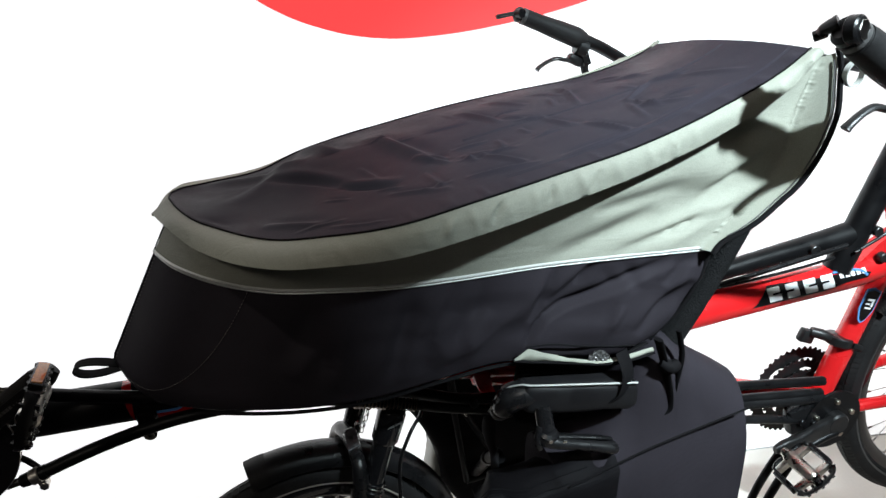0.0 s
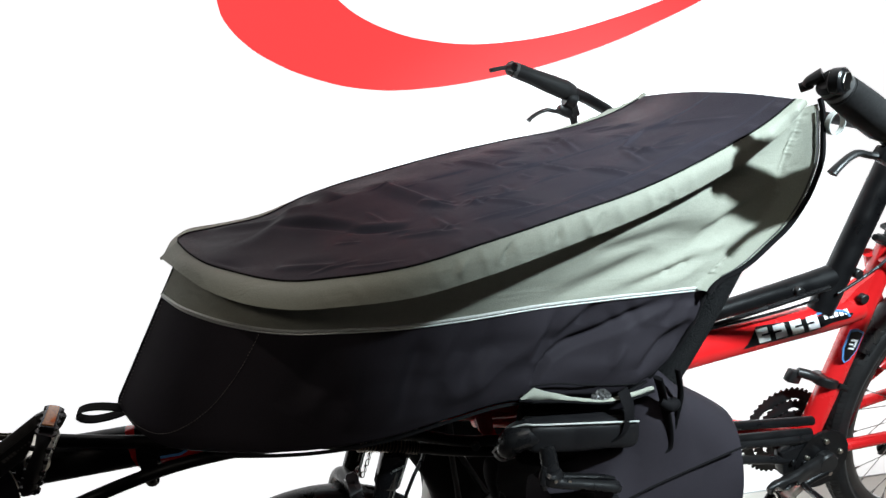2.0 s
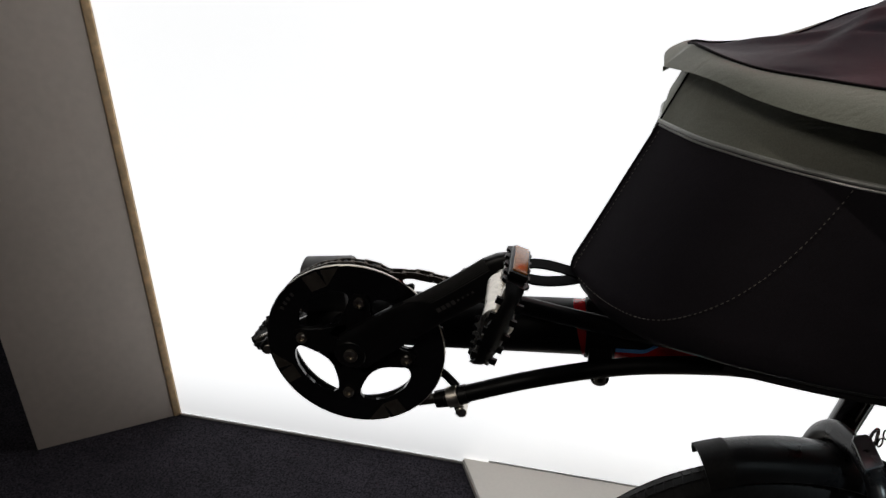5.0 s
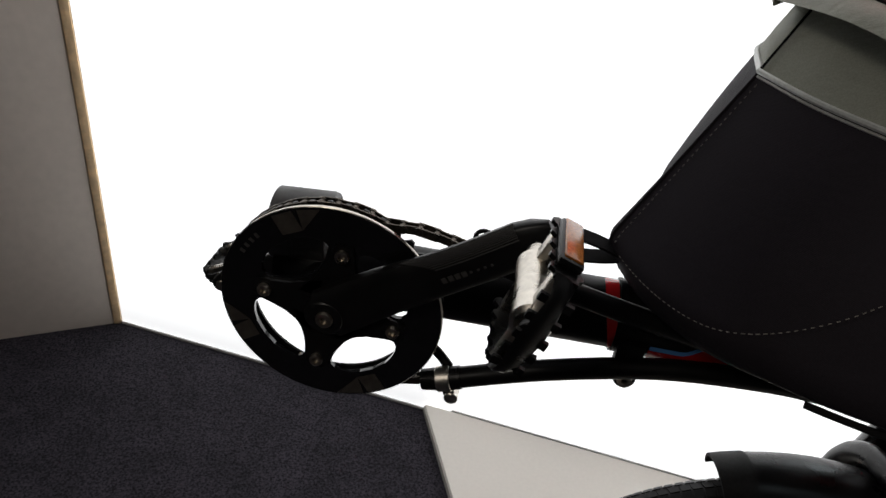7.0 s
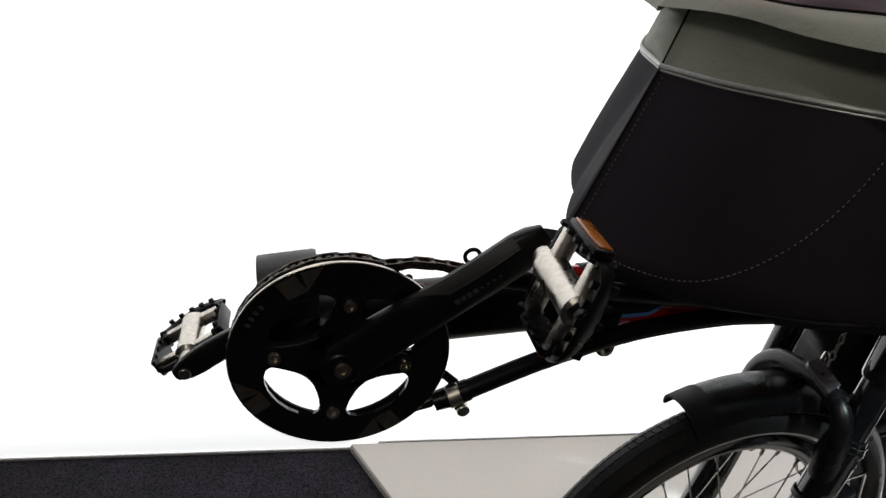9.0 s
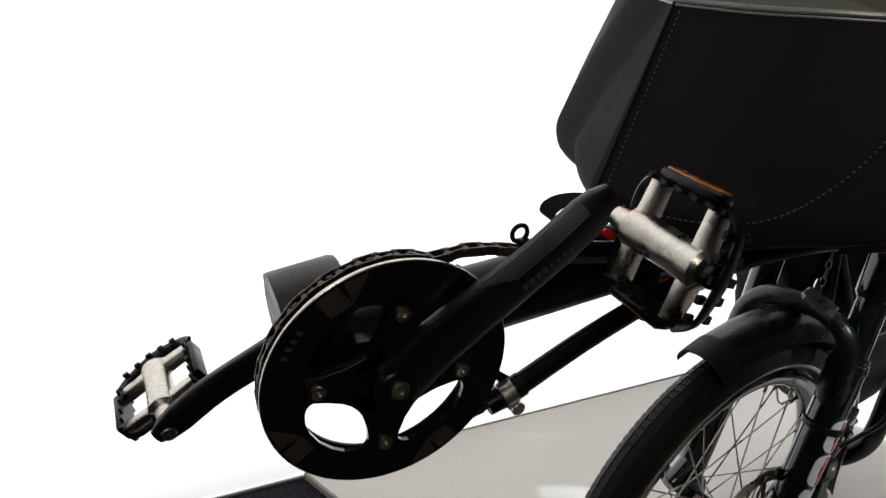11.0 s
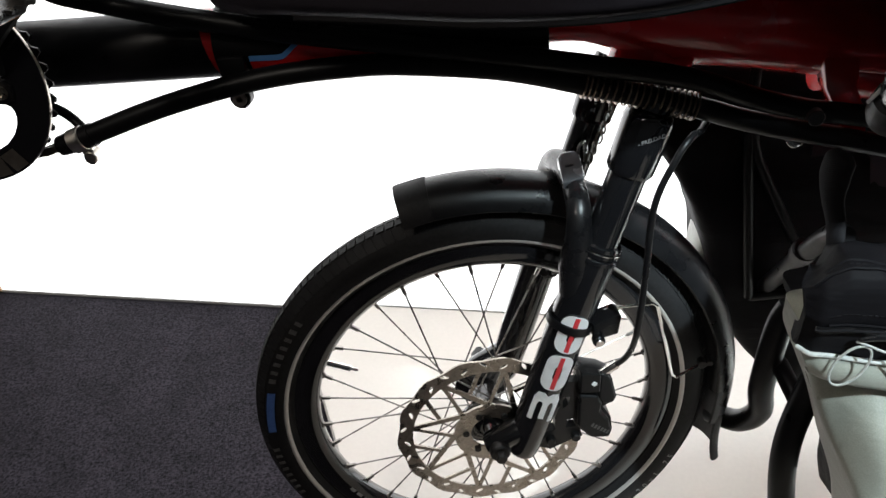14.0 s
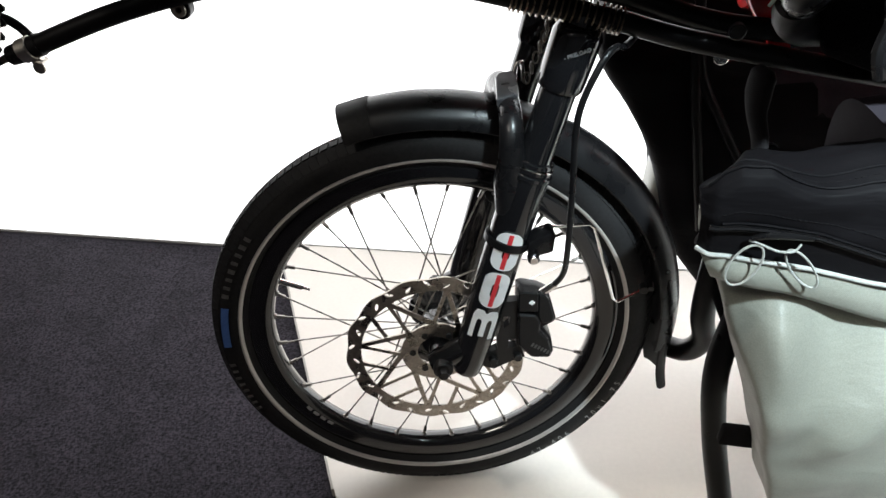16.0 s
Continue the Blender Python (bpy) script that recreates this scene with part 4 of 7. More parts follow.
part("maker_mark", bm, M_WHITE, beam, "white slanted blocks printed on the tube", False)
bm = bmesh.new()
tube(bm, [(0.905, -0.0190, 0.7060), (0.935, -0.0195, 0.7085), (0.960, -0.0230, 0.7060), (0.972, -0.0265, 0.6970)], 0.0022, seg=8)
part("blue_edge", bm, M_BLUE, beam, "thin blue line")
bm = bmesh.new()
sm = Matrix.Translation((0.9950, -0.0215, 0.632)) @ Matrix.Rotation(radians(15), 4, "Y")
plate(bm, [[(-0.017, 0.030), (0.0, 0.034), (0.017, 0.030), (0.017, -0.008), (0.008, -0.028), (0.0, -0.034), (-0.008, -0.028), (-0.017, -0.008)]], -0.001, 0.001, sm)
sh = part("shield_badge", bm, M_BLUE, rearf, "blue-edged dark shield badge", False)
bm = bmesh.new()
plate(bm, [[(-0.014, 0.0265), (0.0, 0.030), (0.014, 0.0265), (0.014, -0.007), (0.0065, -0.025), (0.0, -0.030), (-0.0065, -0.025), (-0.014, -0.007)]], -0.002, 0.0, sm)
part("shield_field", bm, M_BLACK, sh, "", False)
bm = bmesh.new()
for dx, dz, w, h in ((0, 0.012, 0.016, 0.004), (0.006, 0.005, 0.004, 0.012), (-0.004, 0.004, 0.010, 0.003), (0.0, -0.004, 0.014, 0.003)):
    box(bm, (w, 0.001, h), sm @ Matrix.Translation((dx, -0.0024, dz)))
part("shield_mark", bm, M_WHITE, sh, "", False)

# ---- front crank set ----
CR = Vector((-0.4245, 0, 0.652))


def crank_plate_loops():
    outer = ring_loop(0.0875, 120)
    holes = []
    for deg in (35, 125, 215, 305):
        a = radians(deg)
        c, tr, tt = 0.0485, 0.0165, 0.0265
        loop = []
        for k in range(28):
            q = 2 * math.pi * k / 28
            rad = c + tr * math.copysign(abs(math.cos(q)) ** 0.85, math.cos(q))
            tan = tt * math.copysign(abs(math.sin(q)) ** 0.85, math.sin(q)) * (0.72 + 0.55 * (rad - c + tr) / (2 * tr))
            aa = a + tan / c
            loop.append((rad * math.cos(aa), rad * math.sin(aa)))
        holes.append(loop)
    return [outer] + holes


bm = plate(bmesh.new(), crank_plate_loops(), -0.0535, -0.0500, Matrix.Translation((CR.x, 0, CR.z)))
guard = part("chain_guard", bm, M_GLOSS, bike, "round gloss black chain guard with four openings", False)
bm = lathe(bmesh.new(), [(0.0868, -0.0505), (0.0878, -0.0530), (0.0884, -0.0525), (0.0884, -0.0505)], 120, Matrix.Translation((CR.x, 0, CR.z)))
part("guard_rim", bm, M_ALU, guard, "thin bright rim")
# faceted bronze print on the guard
for k, (a0, a1, split) in enumerate(((96, 122, 108), (188, 214, 201), (276, 304, 291))):
    bm = bmesh.new()
    for q, (b0, b1, flip) in enumerate(((a0, split, 0), (split, a1, 1))):
        tri_ = [(0.0695, b0 if flip else b1), (0.0865, b0), (0.0865, b1)] if q == 0 else [(0.0695, b0), (0.0865, b0 + 3), (0.0865, b1), (0.0695, b1)]
        vs = [bm.verts.new((CR.x + r * math.cos(radians(d)), -0.0539, CR.z + r * math.sin(radians(d)))) for r, d in tri_]
        bm.faces.new(vs)
    part("facet_print", bm, M_BRONZE, guard, "bronze triangles printed on the guard", False)
bm = bmesh.new()
for k in range(4):
    a = radians(150 + 4.6 * -k)
    box(bm, (0.0026, 0.0005, 0.0042), Matrix.Translation((CR.x + 0.079 * math.cos(a), -0.0539, CR.z + 0.079 * math.sin(a))) @ Matrix.Rotation(-(a - math.pi / 2), 4, "Y"))
part("maker_mark", bm, M_FAINT, guard, "small grey printed bars", False)
for deg in (80, 170, 260, 350):
    a = radians(deg)
    c = Vector((CR.x + 0.052 * math.cos(a), -0.0572, CR.z + 0.052 * math.sin(a)))
    bm = lathe(bmesh.new(), [(0.0001, 0.0005), (0.0026, 0.0005), (0.0028, -0.0022), (0.0050, -0.0026), (0.0056, -0.0012), (0.0056, 0.003)], 16, Matrix.Translation(c))
    part("ring_bolt", bm, M_STEEL, guard, "steel chainring bolt")
# toothed ring behind
n = 40
loop = []
for j in range(n * 4):
    a = 2 * math.pi * j / (n * 4)
    q = 0.0845 + (0.003 if j % 4 in (1, 2) else -0.002)
    loop.append((q * math.cos(a), q * math.sin(a)))
bm = plate(bmesh.new(), [loop, ring_loop(0.066, 64)], -0.0420, -0.0400, Matrix.Translation((CR.x, 0, CR.z)))
part("chainring", bm, M_SATIN, bike, "black toothed chainring", False)
# spider and arm in one forged piece
PED_NEAR, PED_FAR = Vector((-0.2790, -0.080, 0.757)), Vector((-0.5715, 0.080, 0.5575))


def crank_arm(bm, c, end, y0, y1, wide0, wide1):
    d = (Vector((end.x, 0, end.z)) - Vector((c.x, 0, c.z))).normalized()
    nrm = Vector((-d.z, 0, d.x))
    length = (Vector((end.x, 0, end.z)) - Vector((c.x, 0, c.z))).length
    rows = []
    for k in range(15):
        t = k / 14
        p = Vector((c.x, 0, c.z)) + d * (t * length)
        wdt = wide0 + (wide1 - wide0) * smooth_step(0, 0.7, t)
        if t > 0.9:
            wdt *= math.sqrt(max(0.05, 1 - ((t - 0.9) / 0.112) ** 2)) * 0.3 + 0.7
        yy = y0 + (y1 - y0) * smooth_step(0.1, 0.85, t)
        th = 0.0075
        row = []
        for q in range(16):
            a = 2 * math.pi * q / 16
            cx, cy = math.copysign(abs(math.cos(a)) ** 0.6, math.cos(a)), math.copysign(abs(math.sin(a)) ** 0.6, math.sin(a))
            row.append(p + nrm * (wdt * cx) + Vector((0, yy + th * cy, 0)))
        rows.append(row)
    e = Vector((end.x, y1, end.z))
    rows.append([e + d * 0.011 + nrm * (wide1 * 0.55 * math.cos(2 * math.pi * q / 16)) + Vector((0, 0.0055 * math.sin(2 * math.pi * q / 16), 0)) for q in range(16)])
    vs = grid(bm, rows, close_v=True)
    bm.faces.new(vs[0])
    bm.faces.new(vs[-1])


bm = bmesh.new()
crank_arm(bm, CR, PED_NEAR, -0.060, -0.072, 0.0215, 0.0165)
spider = []
for deg in (80, 170, 260, 350):
    a = radians(deg)
    sp = bmesh.new()
    e = CR + Vector((0.052 * math.cos(a), -0.056, 0.052 * math.sin(a)))
    out_, side_ = Vector((math.cos(a), 0, math.sin(a))), Vector((-math.sin(a), 0, math.cos(a)))
    loop = []
    for r, w in ((0.010, 0.026), (0.022, 0.0195), (0.034, 0.0135), (0.046, 0.0105), (0.054, 0.0092), (0.060, 0.0060)):
        loop.append((r, w))
    ring_ = [CR + out_ * r + side_ * w for r, w in loop] + [CR + out_ * r - side_ * w for r, w in loop[::-1]]
    plate(sp, [[(p.x, p.z) for p in ring_]], -0.0562, -0.0536)
    spider.append(sp)
disc(bm, CR + Vector((0, -0.059, 0)), (0, 1, 0), 0.0175, 0.018, 28, 0.004)
arm = part("crank_arm", bm, M_SATIN, bike, "black forged crank arm with fine ribs")
for sp in spider:
    part("spider_arm", sp, M_SATIN, arm, "", False)
bm = bmesh.new()
lathe(bm, [(0.0001, 0.0), (0.0028, 0.0), (0.0031, -0.002), (0.0062, -0.0024), (0.0070, -0.001), (0.0070, 0.004)], 20, Matrix.Translation(CR + Vector((0, -0.0685, 0))))
part("crank_bolt", bm, M_STEEL, arm, "steel crank bolt")
d = (PED_NEAR - CR)
d.y = 0
d.normalize()
tilt = math.atan2(d.z, d.x)
bm = bmesh.new()
for k in range(9):
    p = CR + d * (0.108 + 0.0054 * k) + Vector((0, -0.0778 - 0.0006 * k, -0.002))
    if k < 4:
        box(bm, (0.0036, 0.0006, 0.0042), Matrix.Translation(p) @ Matrix.Rotation(-tilt, 4, "Y") @ Matrix.Shear("XZ", 4, (0.2, 0)))
    elif k < 8:
        box(bm, (0.0018, 0.0006, 0.0018), Matrix.Translation(p) @ Matrix.Rotation(-tilt, 4, "Y"))
part("maker_mark", bm, M_FAINT, arm, "small grey printed bars", False)
bm = bmesh.new()
nv = Vector((-d.z, 0, d.x))
length = Vector((PED_NEAR.x - CR.x, 0, PED_NEAR.z - CR.z)).length
for k in range(11):
    a = radians(4 + 7.2 * k)
    pts = []
    for q in range(12):
        t = 0.44 + 0.014 * k + (0.50 - 0.014 * k) * q / 11
        wdt = 0.0215 - 0.0050 * smooth_step(0, 0.7, t)
        yy = -0.060 - 0.012 * smooth_step(0.1, 0.85, t)
        pts.append(CR + d * (t * length) + nv * (wdt * math.cos(a) ** 0.6 + 0.0002) + Vector((0, yy - 0.0077 * math.sin(a) ** 0.6, 0)))
    tube(bm, pts, 0.00055, seg=5, n=1)
part("arm_ribs", bm, M_GREYPLASTIC, arm, "fine raised lines")
bm = bmesh.new()
crank_arm(bm, CR, PED_FAR, 0.052, 0.078, 0.0155, 0.0130)
disc(bm, CR + Vector((0, 0.056, 0)), (0, 1, 0), 0.019, 0.020, 28)
farm = part("crank_arm", bm, M_SATIN, bike, "black forged crank arm")
bm = bmesh.new()
disc(bm, Vector((PED_FAR.x, 0.0695, PED_FAR.z)), (0, 1, 0), 0.0062, 0.003, 16)
part("pedal_axle_end", bm, M_STEEL, farm, "steel axle end")


def pedal(spindle, side, along, reflectors=True):
    """A cage pedal on a crank: cast body, toothed cage plates and amber reflectors. along: the way from one cage plate to the other."""
    s = Vector((0, side, 0))
    u = Vector(along).normalized()
    n = u.cross(s).normalized()
    c = spindle + s * 0.048
    basis = Matrix((u, s, n)).transposed().to_4x4()
    m = Matrix.Translation(c) @ basis
    bm = bmesh.new()
    tube(bm, [m @ Vector((0, y, 0)) for y in (-0.046, -0.036, -0.033, -0.030, -0.012, 0.010, 0.028, 0.031)], [0.0075, 0.0085, 0.0085, 0.0128, 0.0122, 0.0118, 0.0126, 0.0100], seg=24, n=3, smooth=False)
    body = part("pedal", bm, M_ALU, bike, "cast aluminium pedal with a black toothed cage")
    for y in (-0.0235, 0.0225):
        for e in (-1, 1):
            bm = bmesh.new()
            loop = [(e * 0.006, -0.0125 if y > 0 else -0.0045), (e * 0.013, -0.0062 if y > 0 else -0.0045), (e * 0.0335, -0.0045), (e * 0.0335, 0.0045), (e * 0.013, 0.0045 if y > 0 else 0.0062), (e * 0.006, 0.0045 if y > 0 else 0.0125)]
            plate(bm, [loop if e > 0 else loop[::-1]], -0.0060, 0.0060, m @ Matrix.Translation((0, y, 0)) @ Matrix.Rotation(-math.pi / 2, 4, "X") @ Matrix.Diagonal((1, 1, -1, 1)))
            bmesh.ops.recalc_face_normals(bm, faces=bm.faces)
            es = [q for q in bm.edges if q.is_manifold and q.calc_face_angle(0) > 0.9]
            bmesh.ops.bevel(bm, geom=es, offset=0.0014, segments=2, affect="EDGES", profile=0.5)
            part("pedal_arm", bm, M_ALU, body)
    for e in (-1, 1):
        bm = bmesh.new()
        loop = []
        N = 10
        for k in range(N * 2 + 1):
            y = -0.031 + 0.062 * k / (N * 2)
            loop.append((y, 0.0070 + (0.0032 if k % 4 in (1, 2) else 0)))
        for k in range(N * 2, -1, -1):
            y = -0.031 + 0.062 * k / (N * 2)
            loop.append((y, -0.0070 - (0.0032 if k % 4 in (1, 2) else 0)))
        plate(bm, [loop], -0.0014, 0.0014, m @ Matrix.Translation((e * 0.0345, 0, 0)) @ Matrix.Rotation(math.pi / 2, 4, "Z"))
        part("cage_plate", bm, M_PLASTIC, body, "black toothed cage plate", False)
    bm = bmesh.new()
    tube(bm, [m @ Vector((-0.0345, 0.030, 0)), m @ Vector((-0.026, 0.040, 0)), m @ Vector((0.0, 0.043, 0)), m @ Vector((0.026, 0.040, 0)), m @ Vector((0.0345, 0.030, 0))], [0.0085, 0.0060, 0.0090, 0.0060, 0.0085], seg=8, flat=0.35)
    for k in range(-2, 3):
        for zz in (-1, 1):
            box(bm, (0.005, 0.003, 0.005), m @ Matrix.Translation((0.0125 * k, 0.0425 - 0.0018 * abs(k), zz * 0.0075)))
    disc(bm, m @ Vector((0, 0.036, 0)), s, 0.0075, 0.005, 20)
    part("cage_bow", bm, M_PLASTIC, body, "black toothed cage bow")
    for e in (-1, 1):
        bm = bmesh.new()
        tube(bm, [m @ Vector((e * 0.0345, -0.029, 0)), m @ Vector((e * 0.025, -0.036, 0)), m @ Vector((e * 0.010, -0.036, 0))], 0.0038, seg=8)
        part("cage_arm", bm, M_PLASTIC, body)
        bm = bmesh.new()
        box(bm, (0.0060, 0.046, 0.0150), m @ Matrix.Translation((e * 0.0390, 0, 0)), 0.002)
        part("reflector_case", bm, M_PLASTIC, body)
        if not reflectors:
            continue
        bm = bmesh.new()
        box(bm, (0.002, 0.041, 0.0112), m @ Matrix.Translation((e * 0.0424, 0, 0)), 0.0008)
        part("reflector", bm, M_AMBER, body, "ribbed amber reflector")
    return body


pedal(Vector((PED_NEAR.x, -0.090, PED_NEAR.z)), -1, (0.36, 0, 0.93))
pedal(Vector((PED_FAR.x, 0.084, PED_FAR.z)), 1, (0.88, 0, 0.47), False)

# chain over the ring into its black tubes
chain_path = [Vector((-0.340, -0.045, 0.594)), Vector((-0.362, -0.042, 0.586))]
for k in range(22):
    a = radians(-55 - 243 * k / 21)
    chain_path.append(Vector((CR.x + 0.0845 * math.cos(a), -0.040, CR.z + 0.0845 * math.sin(a))))
chain_path += [Vector((-0.367, -0.0405, 0.7285)), Vector((-0.345, -0.040, 0.7245)), Vector((-0.310, -0.039, 0.7135))]
dense = spline(chain_path, 10)
lengths = [0.0]
for a, b in zip(dense, dense[1:]):
    lengths.append(lengths[-1] + (b - a).length)
verts, faces = [], []
pitch = 0.0127
count = int(lengths[-1] / pitch)


def along_chain(s):
    k = int(np.searchsorted(lengths, s)) - 1
    k = min(max(k, 0), len(dense) - 2)
    f = (s - lengths[k]) / max(lengths[k + 1] - lengths[k], 1e-9)
    return dense[k].lerp(dense[k + 1], f)


bm = bmesh.new()
for k in range(count):
    p, q = along_chain(k * pitch), along_chain((k + 1) * pitch)
    d = (q - p).normalized()
    nn = Vector((-d.z, 0, d.x))
    off = 0.0040 if k % 2 else 0.0027
    for s in (-1, 1):
        ring = []
        for j in range(14):
            a = 2 * math.pi * j / 14
            u = math.cos(a)
            hgt = 0.0043 * math.sin(a) * (1.0 if abs(u) > 0.45 else 0.80)
            ring.append((p + q) / 2 + d * (0.0063 * u + math.copysign(0.0040, u) * min(1, abs(u) * 2)) + nn * hgt)
        va = [bm.verts.new(v + Vector((0, s * off - 0.0005, 0))) for v in ring]
        vb = [bm.verts.new(v + Vector((0, s * off + 0.0005, 0))) for v in ring]
        bm.faces.new(va)
        bm.faces.new(vb[::-1])
        for j in range(14):
            bm.faces.new((va[j], va[(j + 1) % 14], vb[(j + 1) % 14], vb[j]))
    tube(bm, [p + Vector((0, -0.0052, 0)), p + Vector((0, 0.0052, 0))], 0.0030, seg=7)
part("chain", bm, M_CHAIN, bike, "oiled steel roller chain", False)
bm = bmesh.new()
tube(bm, [(-0.343, -0.046, 0.5925), (-0.325, -0.046, 0.598), (-0.249, -0.040, 0.6205), (-0.166, -0.034, 0.637), (-0.089, -0.032, 0.6425), (-0.041, -0.032, 0.641), (0.03, -0.032, 0.633), (0.1, -0.032, 0.616), (0.17, -0.032, 0.598), (0.26, -0.032, 0.572), (0.5, -0.034, 0.525), (0.92, -0.036, 0.475)], 0.0088, seg=16)
lowtube = part("chain_tube", bm, M_BLACK, bike, "black plastic chain tube")
bm = bmesh.new()
tube(bm, [(-0.347, -0.0463, 0.5915), (-0.332, -0.0463, 0.5958), (-0.3305, -0.0463, 0.5963), (-0.316, -0.0455, 0.6007)], [0.0086, 0.0098, 0.0098, 0.0098], seg=18, smooth=False)
part("tube_sleeve", bm, M_PLASTIC, lowtube)
bm = bmesh.new()
axis = Vector((0.95, 0.05, 0.3)).normalized()
disc(bm, (-0.3295, -0.0463, 0.5967), axis, 0.0107, 0.0115, 24, 0.0005)
disc(bm, (-0.3215, -0.0463, 0.5820), (0, 1, 0), 0.0058, 0.014, 14)
box(bm, (0.010, 0.006, 0.014), Matrix.Translation((-0.325, -0.0463, 0.5885)) @ Matrix.Rotation(radians(-15), 4, "Y"), 0.001)
part("hose_clamp", bm, M_ALU, lowtube, "bright metal clamp with its screw")
bm = bmesh.new()
tube(bm, [(-0.3265, -0.040, 0.604), (-0.350, -0.030, 0.618), (-0.400, -0.024, 0.632)], [0.004, 0.0042, 0.006], seg=10)
part("tube_stay", bm, M_BLACK, lowtube)
bm = bmesh.new()
tube(bm, [(-0.316, -0.038, 0.7145), (-0.300, -0.036, 0.7080), (-0.23, -0.034, 0.690), (-0.150, -0.034, 0.674), (-0.087, -0.034, 0.664), (0.031, -0.034, 0.645), (0.1, -0.034, 0.633), (0.169, -0.034, 0.620), (0.234, -0.036, 0.598), (0.30, -0.036, 0.585), (0.5, -0.036, 0.555), (0.92, -0.036, 0.500)], 0.0085, seg=16)
uptube = part("chain_tube", bm, M_BLACK, bike, "black plastic chain tube")
bm = bmesh.new()
pts = [Vector((-0.316 + 0.0062 * math.cos(t), -0.034, 0.7265 + 0.0062 * math.sin(t))) for t in [2 * math.pi * k / 18 for k in range(19)]]
tube(bm, pts, 0.0018, seg=8, n=1)
box(bm, (0.012, 0.008, 0.005), Matrix.Translation((-0.313, -0.036, 0.7195)) @ Matrix.Rotation(radians(15), 4, "Y"), 0.002)
part("eyelet", bm, M_BLACK, uptube)
# coil spring on the lower tube
bm = bmesh.new()
ctr = spline([(0.086, -0.032, 0.6195), (0.13, -0.032, 0.609), (0.175, -0.032, 0.5965)], 100)
path = []
for k, c in enumerate(ctr):
    a = 2 * math.pi * 19 * k / (len(ctr) - 1)
    path.append(c + Vector((0.0022 * math.cos(a), 0.0106 * math.sin(a), 0.0106 * math.cos(a))))
tube(bm, path, 0.00085, seg=6, smooth=False)
part("coil_spring", bm, M_SPRING, lowtube, "bronze-coloured coil spring round the tube")
# bracket under the sleeve
bm = bmesh.new()
box(bm, (0.022, 0.010, 0.030), Matrix.Translation((-0.190, -0.030, 0.640)), 0.002)
disc(bm, (-0.1885, -0.030, 0.6215), (0, 1, 0), 0.0088, 0.012, 18)
hang = part("tube_hanger", bm, M_BLACK, bike, "black hanger for the chain tubes")
bm = bmesh.new()
lathe(bm, [(0.0001, 0.0), (0.0024, 0.0), (0.0028, -0.0022), (0.0058, -0.0026), (0.0062, 0.003)], 16, Matrix.Translation((-0.1885, -0.0360, 0.6215)))
part("hanger_bolt", bm, M_STEEL, hang)
# safety chain beside the fork, frame lug and clutter behind the head
bm = bmesh.new()
for k in range(13):
    z = 0.640 - 0.0088 * k
    c = FORK_TURN @ Vector((0.131 - 0.0004 * k - 0.00018 * k * k, 0.010 - 0.0012 * k, z))
    m = Matrix.Translation(c) @ Matrix.Rotation(radians(90 * (k % 2) + 20), 4, "Z")
    ring = [m @ Vector((0.0030 * math.cos(t), 0, 0.0056 * math.sin(t))) for t in [2 * math.pi * j / 10 for j in range(11)]]
    tube(bm, ring, 0.0010, seg=5, smooth=False)
part("safety_chain", bm, M_CHAIN, bike, "thin dark hanging chain")
bm = bmesh.new()
plate(bm, [[(0.262, 0.640), (0.292, 0.638), (0.297, 0.605), (0.308, 0.580), (0.312, 0.564), (0.300, 0.562), (0.285, 0.584), (0.272, 0.606)]], -0.032, -0.012)
es = [e for e in bm.edges if e.is_manifold and e.calc_face_angle(0) > 0.9]
bmesh.ops.bevel(bm, geom=es, offset=0.003, segments=2, affect="EDGES", profile=0.5)
part("frame_lug", bm, M_RED, beam)
for p in ((0.262, -0.046, 0.590), (0.258, -0.026, 0.563)):
    bm = bmesh.new()
    disc(bm, p, (0.1, 1, 0), 0.0065, 0.010, 14)
    part("lug_bolt", bm, M_SATIN if p[2] > 0.58 else M_BRIGHT, beam)

